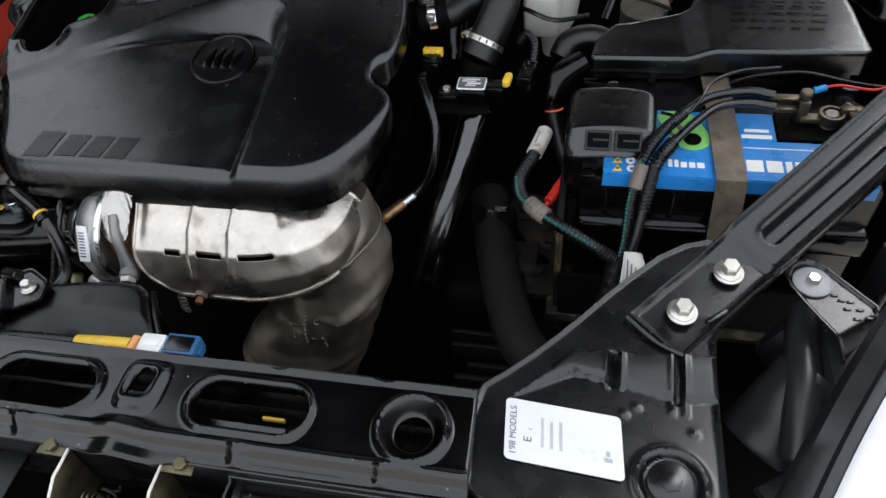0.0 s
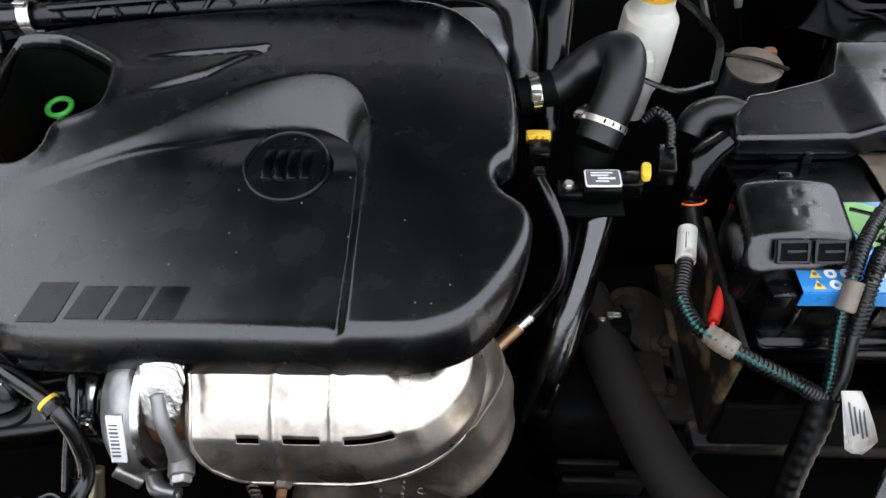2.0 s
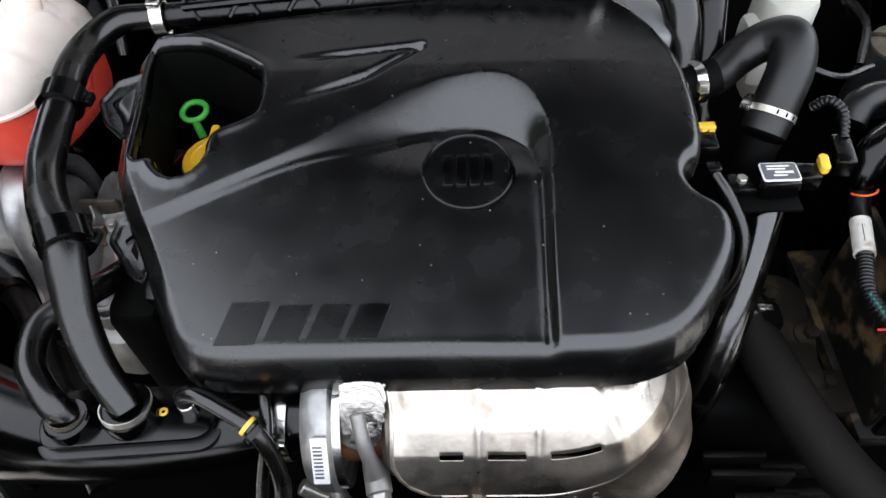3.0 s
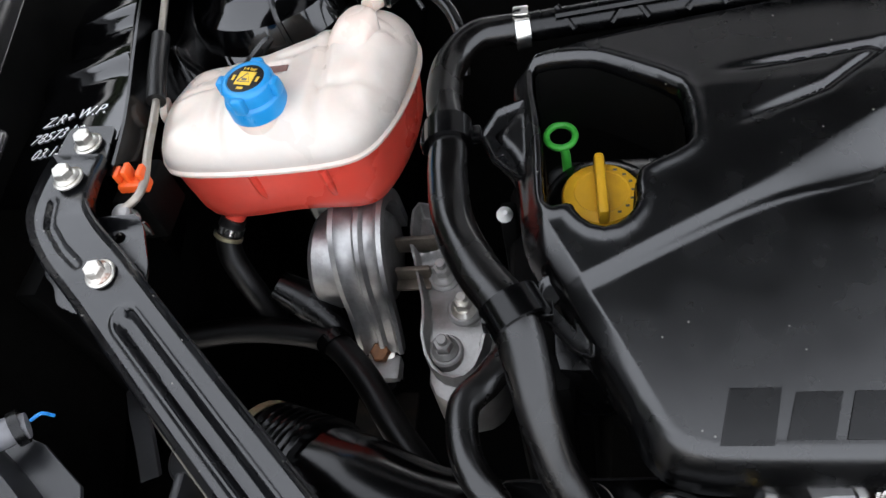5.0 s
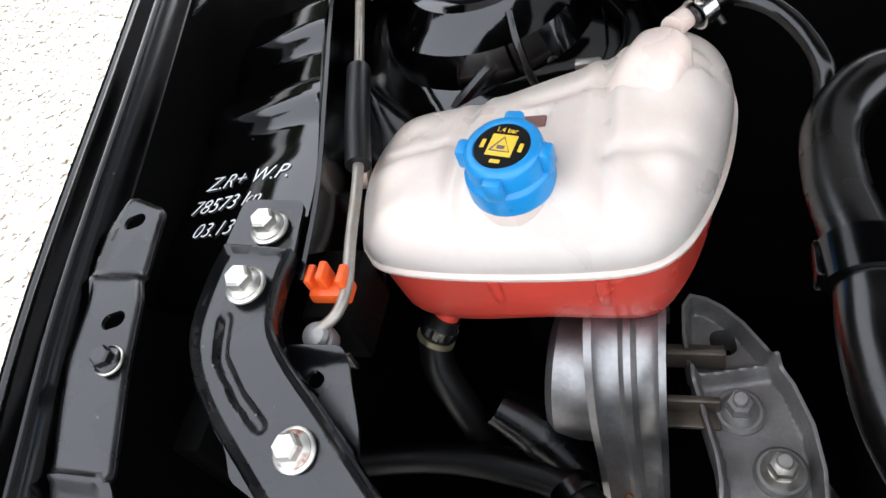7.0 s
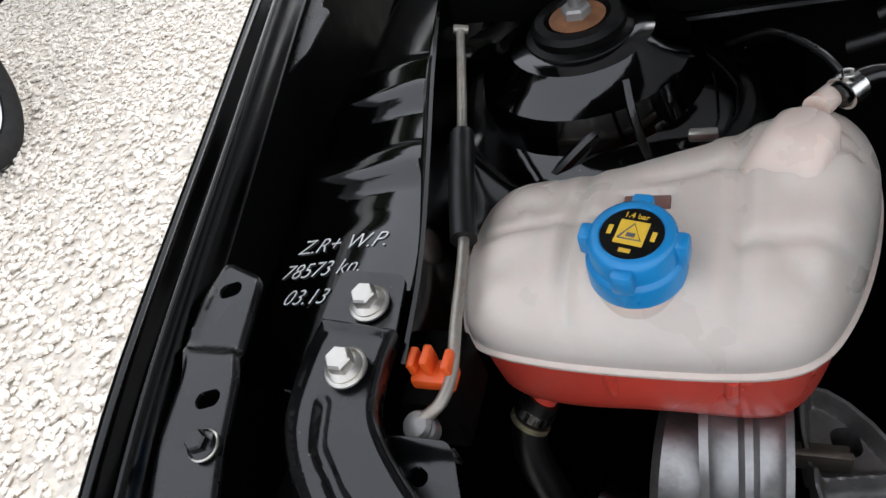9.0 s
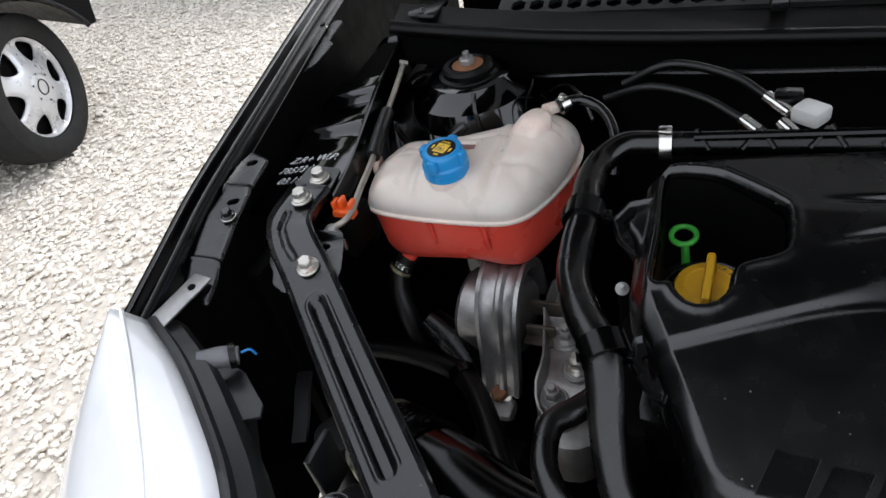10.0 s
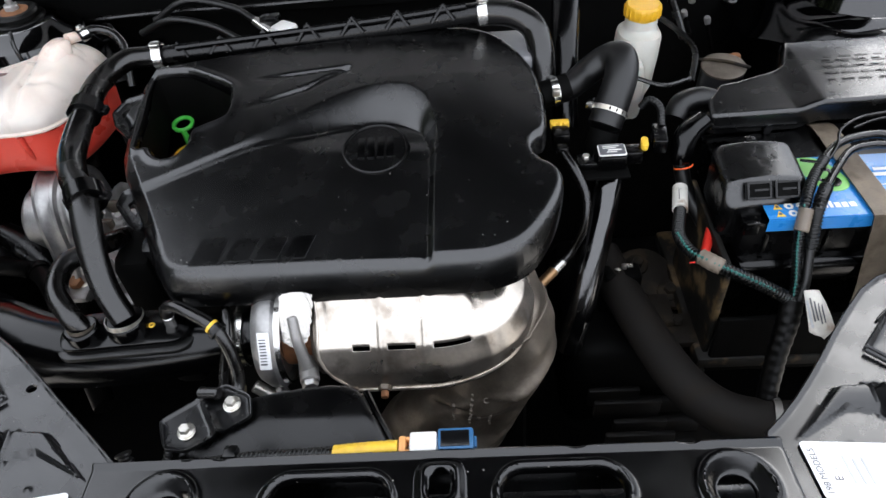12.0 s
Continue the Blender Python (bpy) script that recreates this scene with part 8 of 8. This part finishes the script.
harness = thing("wiring_harness", "corrugated wire harness with a yellow sleeve and blue plug", "wiring", (-0.1, -0.085, 0.76))
part("conduit", tube([(-0.275, -0.086, 0.738), (-0.24, -0.083, 0.745), (-0.18, -0.080, 0.752), (-0.14, -0.080, 0.755), (-0.100, -0.081, 0.758)], 0.0062, 12, ripple=(0.0038, 0.0012)), "conduit", harness)
part("yellow_sleeve", tube([(-0.100, -0.081, 0.758), (-0.085, -0.0815, 0.7595), (-0.07, -0.0812, 0.761), (-0.0455, -0.0805, 0.762)], [0.0072, 0.0078, 0.0075, 0.0070], 14, ripple=(0.0055, 0.0003)), "yellow_bright", harness, "yellow sleeve")
part("orange_lock", joined(rbox(-0.0415, -0.0805, 0.7625, 0.006, 0.015, 0.013, 0.0015), rbox(-0.0375, -0.0745, 0.7625, 0.008, 0.003, 0.010, 0.001), rbox(-0.0375, -0.0865, 0.7625, 0.008, 0.003, 0.010, 0.001)), "peach", harness, "pale orange locking comb")
part("white_plug", joined(rbox(-0.0240, -0.079, 0.7625, 0.023, 0.018, 0.015, 0.002), rbox(-0.0240, -0.079, 0.7705, 0.016, 0.008, 0.002, 0.0006)), "white", harness, "white plug")
plug = part("blue_plug", rbox(0.0030, -0.0775, 0.7620, 0.030, 0.020, 0.016, 0.002), "blue_plug", harness, "grey-blue plug")
part("dark_window", rbox(0.0025, -0.078, 0.7700, 0.024, 0.0145, 0.002, 0.0005), "steel_grey", plug)
part("latch_tongue", rbox(0.0190, -0.0775, 0.760, 0.003, 0.010, 0.008, 0.001), "blue_plug", plug)
part("clip", rbox(-0.19, -0.077, 0.757, 0.012, 0.012, 0.010, 0.002), "plastic", harness)
spring = thing("shield_spring", "small steel coil spring below the heat shield", "spring", (-0.1, 0.05, 0.64))
part("coil", tube([(-0.106 + 0.008 * k / 30 + 0.0046 * math.cos(0.9 * k), 0.054 - 0.012 * k / 30, 0.650 - 0.012 * k / 30 + 0.0046 * math.sin(0.9 * k)) for k in range(31)], 0.0012, 6, 3), "cast", spring)


# ---- headlights ----
def headlight(side):
    def f(p):
        return p if side < 0 else (-0.035 - p[0], p[1] + 0.012, p[2] - 0.005)

    t = thing("headlight", "clear headlight in a grey-black plastic housing", "headlight", f((-0.70, 0.0, 0.6)), "headlights")
    inner = smooth_line([(-0.797, 0.122, 0.858), (-0.738, 0.088, 0.857), (-0.683, 0.047, 0.850), (-0.632, 0.001, 0.838), (-0.594, -0.055, 0.820), (-0.556, -0.12, 0.792), (-0.523, -0.19, 0.75)], 5)
    outer = smooth_line([(-0.813, 0.106, 0.864), (-0.824, 0.055, 0.835), (-0.830, 0.000, 0.795), (-0.826, -0.06, 0.75), (-0.807, -0.12, 0.71), (-0.770, -0.18, 0.67), (-0.72, -0.235, 0.64)], 5)
    rows = []
    for a, b in zip(inner, outer):
        row = []
        for s in np.linspace(0, 1, 12):
            p = (1 - s) * a + s * b
            p = p + np.array([-0.2, -0.3, 0.9]) * 0.030 * math.sin(math.pi * s) ** 0.8
            row.append(f(tuple(p)))
        rows.append(row)
    lens = part("lens", strip_loft(rows), "lens", t, "glossy lens coloured white for its bright reflections", sharp=80)
    md = lens.modifiers.new("sheet", "SOLIDIFY")
    md.thickness = 0.003
    part("seam_ridge", tube([rows[i][3] for i in range(len(rows))], 0.0022, 6, 1), "lens", t)
    for k in range(70):
        q = np.array(rows[0][0]) + (np.array(rows[-1][0]) - np.array(rows[0][0])) * 0
        u = k / 69 * (len(rows) - 1)
        i = min(int(u), len(rows) - 2)
        q = np.array(rows[i][0]) * (1 - u + i) + np.array(rows[i + 1][0]) * (u - i)
        if side > 0:
            part("lens_tooth", rbox(q[0] + 0.001, q[1], q[2] + 0.001, 0.0022, 0.0022, 0.003, 0.0004), "reflector", t)
    band_rows = []
    for a in inner:
        band_rows.append([f((a[0] + dx, a[1] + dy, a[2] + dz)) for dx, dy, dz in ((-0.001, 0, 0.001), (0.003, 0.003, 0.004), (0.006, 0.005, 0.003), (0.008, 0.006, -0.006), (0.018, 0.014, -0.010), (0.022, 0.017, -0.022), (0.022, 0.016, -0.05))])
    part("housing_rim", strip_loft(band_rows), "housing", t, sharp=45)
    mp = [(-0.785, 0.116), (-0.745, 0.130), (-0.695, 0.113), (-0.657, 0.086), (-0.652, 0.074), (-0.672, 0.064), (-0.668, 0.046), (-0.648, 0.012), (-0.669, 0.000), (-0.70, 0.03), (-0.75, 0.07)]
    part("mounting_plate", prism([f((x, y, 0))[:2] for x, y in (mp if side < 0 else mp[::-1])], 0.8155, 0.8195, 0.001), "housing", t)
    ho = [(-0.745, 0.118), (-0.690, 0.098), (-0.655, 0.055), (-0.665, 0.032), (-0.60, -0.03), (-0.62, -0.06), (-0.70, 0.04)]
    part("housing_shelf", prism([f((x, y, 0))[:2] for x, y in (ho if side < 0 else ho[::-1])], 0.775, 0.815, 0.006), "housing", t)
    part("bulb_cover", lathe([(0.05, 0), (0.05, 0.03), (0.044, 0.036), (0.02, 0.04)], f((-0.60, 0.055, 0.655)), (0.6 * -side, 0.7, 0.25), 32), "housing", t)
    part("body", rbox(*f((-0.63, -0.02, 0.66)), 0.12, 0.14, 0.14, 0.03), "housing", t)
    part("body_rib", tube([f((-0.575, 0.06, 0.70)), f((-0.565, 0.02, 0.705)), f((-0.56, -0.03, 0.70)), f((-0.555, -0.08, 0.68))], 0.016, 12), "housing", t)
    part("motor", lathe([(0.030, -0.05), (0.034, -0.045), (0.034, 0.03), (0.030, 0.036), (0.0, 0.038)], f((-0.558, -0.022, 0.672)), (0.55 * side, 0.55, 0.55), 28), "housing", t, "round grey-black adjuster motor")
    part("base_panel", prism([f((x, y, 0))[:2] for x, y in ((-0.525, -0.095), (-0.60, -0.045), (-0.605, -0.105), (-0.55, -0.13))][::-side], 0.640, 0.652, 0.004), "housing", t)
    part("spring_clip", rbox(*f((-0.560, -0.062, 0.663)), 0.014, 0.012, 0.008, 0.002), "steel_grey", t)
    part("fin", rbox(*f((-0.645, 0.105, 0.70)), 0.008, 0.04, 0.07, 0.002), "housing", t)
    holder = part("bulb_holder", tube([f((-0.728, 0.100, 0.842)), f((-0.712, 0.112, 0.838)), f((-0.70, 0.12, 0.834))], [0.009, 0.0100, 0.0085], 16), "grey_plastic", t, "off-white bulb holder with blue wires")
    part("collar", band(f((-0.704, 0.117, 0.836)), (0.7 * -side, 0.6, -0.2), 0.0098, 0.006, 0.002), "plastic", holder)
    part("blue_wire", tube([f((-0.698, 0.122, 0.836)), f((-0.692, 0.127, 0.836)), f((-0.689, 0.129, 0.828))], 0.0012, 8), "blue_label", holder)
    part("metal_tab", rbox(0, 0, 0, 0.024, 0.075, 0.003, 0.001, Matrix.Translation(f((-0.783, 0.148, 0.858))) @ Matrix.Rotation(radians(-8 * side * -1), 4, "Z") @ Matrix.Rotation(radians(2), 4, "X")), "alloy", t, "bright metal headlight tab")
    part("tab_hole", lathe([(0.004, 0), (0.004, 0.0008)], f((-0.779, 0.168, 0.8605)), (0, 0, 1), 16), "dark", t)
    return t


headlight(-1)
headlight(1)
washer_tank = thing("washer_tank", "dark grey plastic washer tank neck with a round cap", "washer tank", (-0.69, 0.17, 0.5))
part("body", lathe([(0.024, -0.16), (0.027, -0.10), (0.027, -0.012), (0.024, -0.006)], (-0.688, 0.172, 0.640), (0.05, 0.1, 1), 28), "housing", washer_tank)
part("cap", lathe([(0.0265, -0.008), (0.0285, -0.005), (0.0285, 0.003), (0.026, 0.006), (0.010, 0.0075), (0.0, 0.0065)], (-0.688, 0.172, 0.640), (0.05, 0.1, 1), 32), "housing", washer_tank, "round dark grey cap")
part("filler_blade", loft([[(x, y, z), (x + 0.016, y + 0.006, z), (x + 0.017, y + 0.009, z - 0.002), (x, y + 0.004, z - 0.002)] for x, y, z in ((-0.772, 0.228, 0.660), (-0.762, 0.205, 0.658), (-0.750, 0.178, 0.650), (-0.741, 0.150, 0.638))]), "housing", washer_tank)
cav = thing("lamp_cavity_cable", "thin black cable hanging in the headlight cavity", "cable", (-0.68, 0.15, 0.6))
part("cable", tube([(-0.70, 0.23, 0.70), (-0.66, 0.17, 0.66), (-0.62, 0.13, 0.63), (-0.57, 0.12, 0.62), (-0.53, 0.14, 0.60)], 0.0045, 8), "rubber", cav)

# ---- the car parked alongside ----
def parked_car():
    t = thing("parked_car", "black parked car with silver hubcaps standing on gravel", "car", (-3.4, 2.9, 0.0))
    ax = math.radians(-12)
    m = Matrix.Translation((-3.085, 1.535, 0.0)) @ Matrix.Rotation(ax, 4, "Z") @ Matrix.Diagonal((1, -1, 1, 1))
    # local: x towards our car, y along the parked car, wheel centre at the origin
    arch = [(0.365 * math.cos(a), 0.30 + 0.365 * math.sin(a)) for a in np.linspace(math.radians(-12), math.radians(158), 26)]
    side = [(-0.375, 0.44), (-0.40, 0.58), (-0.37, 0.72), (0.1, 0.86), (0.7, 0.95), (1.3, 1.40), (2.2, 1.47), (3.0, 1.30), (3.35, 0.95), (3.45, 0.6), (3.40, 0.28), (0.5, 0.22)] + arch
    verts, n = [], len(side)
    for x, k in ((0.12, 0.985), (0.10, 1.0), (-1.45, 1.0), (-1.47, 0.985)):
        verts += [(x - (0.22 * max(0, z - 0.85) if x > -0.5 else -0.22 * max(0, z - 0.85)), y, 0.3 + (z - 0.3) * k) for y, z in side]
    faces = [(i * n + j, i * n + (j + 1) % n, (i + 1) * n + (j + 1) % n, (i + 1) * n + j) for i in range(3) for j in range(n)]
    bm = bmesh.new()
    vv = [bm.verts.new(v) for v in verts]
    for f in faces:
        bm.faces.new([vv[i] for i in f])
    bm.faces.new([vv[i] for i in reversed(range(n))])
    bm.faces.new([vv[i] for i in range(3 * n, 4 * n)])
    bmesh.ops.recalc_face_normals(bm, faces=bm.faces[:])
    part("body", moved(bm_geo(bm), m), "car_grey", t, sharp=30)
    part("arch_lip", moved(tube([(0.118, y, z) for y, z in arch], 0.012, 8, 1), m), "plastic", t)
    part("sill", moved(rbox(0.06, 1.7, 0.22, 0.08, 2.3, 0.08, 0.02), m), "plastic", t)
    part("underbody", moved(rbox(-0.68, 1.85, 0.30, 1.3, 2.9, 0.10, 0.02), m), "dark", t)
    part("side_glass", moved(rbox(0.03, 1.95, 1.13, 0.02, 1.5, 0.28, 0.01), m), "glass", t)
    for wy in (0.0, 2.6):
        mw = m @ Matrix.Translation((0.0, wy, 0.30)) @ Matrix.Rotation(radians(90), 4, "Y")
        if wy == 0.0:
            mw = m @ Matrix.Translation((0.0, wy, 0.30)) @ Matrix.Rotation(radians(-32), 4, "Z") @ Matrix.Rotation(radians(90), 4, "Y")
        w = part("wheel", moved(lathe([(0.19, -0.09), (0.19, 0.03), (0.12, 0.05), (0.0, 0.05)], seg=40), mw), "dark", t)
        part("tyre", moved(lathe([(0.205, -0.10), (0.27, -0.10), (0.293, -0.085), (0.302, -0.05), (0.302, 0.05), (0.293, 0.085), (0.27, 0.10), (0.225, 0.095), (0.207, 0.08), (0.205, 0.0)], seg=64), mw), "tyre", w, "worn black tyre")
        hub = []
        outline = [(0.208 * math.cos(a), 0.208 * math.sin(a)) for a in np.linspace(0, 2 * math.pi, 72, endpoint=False)]
        holes = []
        for k in range(6):
            a = radians(60 * k + 30)
            c, s = math.cos(a), math.sin(a)
            loc = [(0.185, -0.052), (0.190, 0.0), (0.185, 0.052), (0.150, 0.048), (0.108, 0.012), (0.108, -0.012), (0.150, -0.048)]
            holes.append(rounded([(c * u - s * v, s * u + c * v) for u, v in loc], 2))

        def hz(x, y, e, h):
            r = np.hypot(x, y)
            return 0.092 - 0.03 * sm(r, 0.05, 0.19) + 0.012 * sm(r, 0.185, 0.2) - 0.006 * (1 - sm(h, 0.0, 0.012)) - 0.012 * (1 - sm(e, 0, 0.006)) + 0.004 * (1 - sm(r, 0.052, 0.056))

        cap2 = part("hubcap", moved(relief(outline, holes, hz, 0.006, 0.006), mw), "hubcap", w, "silver six-spoke hubcap")
        part("centre_ring", moved(torus((0, 0, 0.097), (0, 0, 1), 0.03, 0.003, 28, 6), mw), "steel_grey", cap2)
        for k in range(6):
            a = radians(60 * k)
            part("hub_slot", moved(rbox(0.058 * math.cos(a), 0.058 * math.sin(a), 0.0965, 0.008, 0.008, 0.002, 0.001), mw), "dark", cap2)
    return t



parked = parked_car()
second = copy_thing(parked, Matrix.Translation((-1.45, 3.65, 0)) @ Matrix.Rotation(radians(-92), 4, "Z"))
second["label"] = "second black car parked across the gravel"
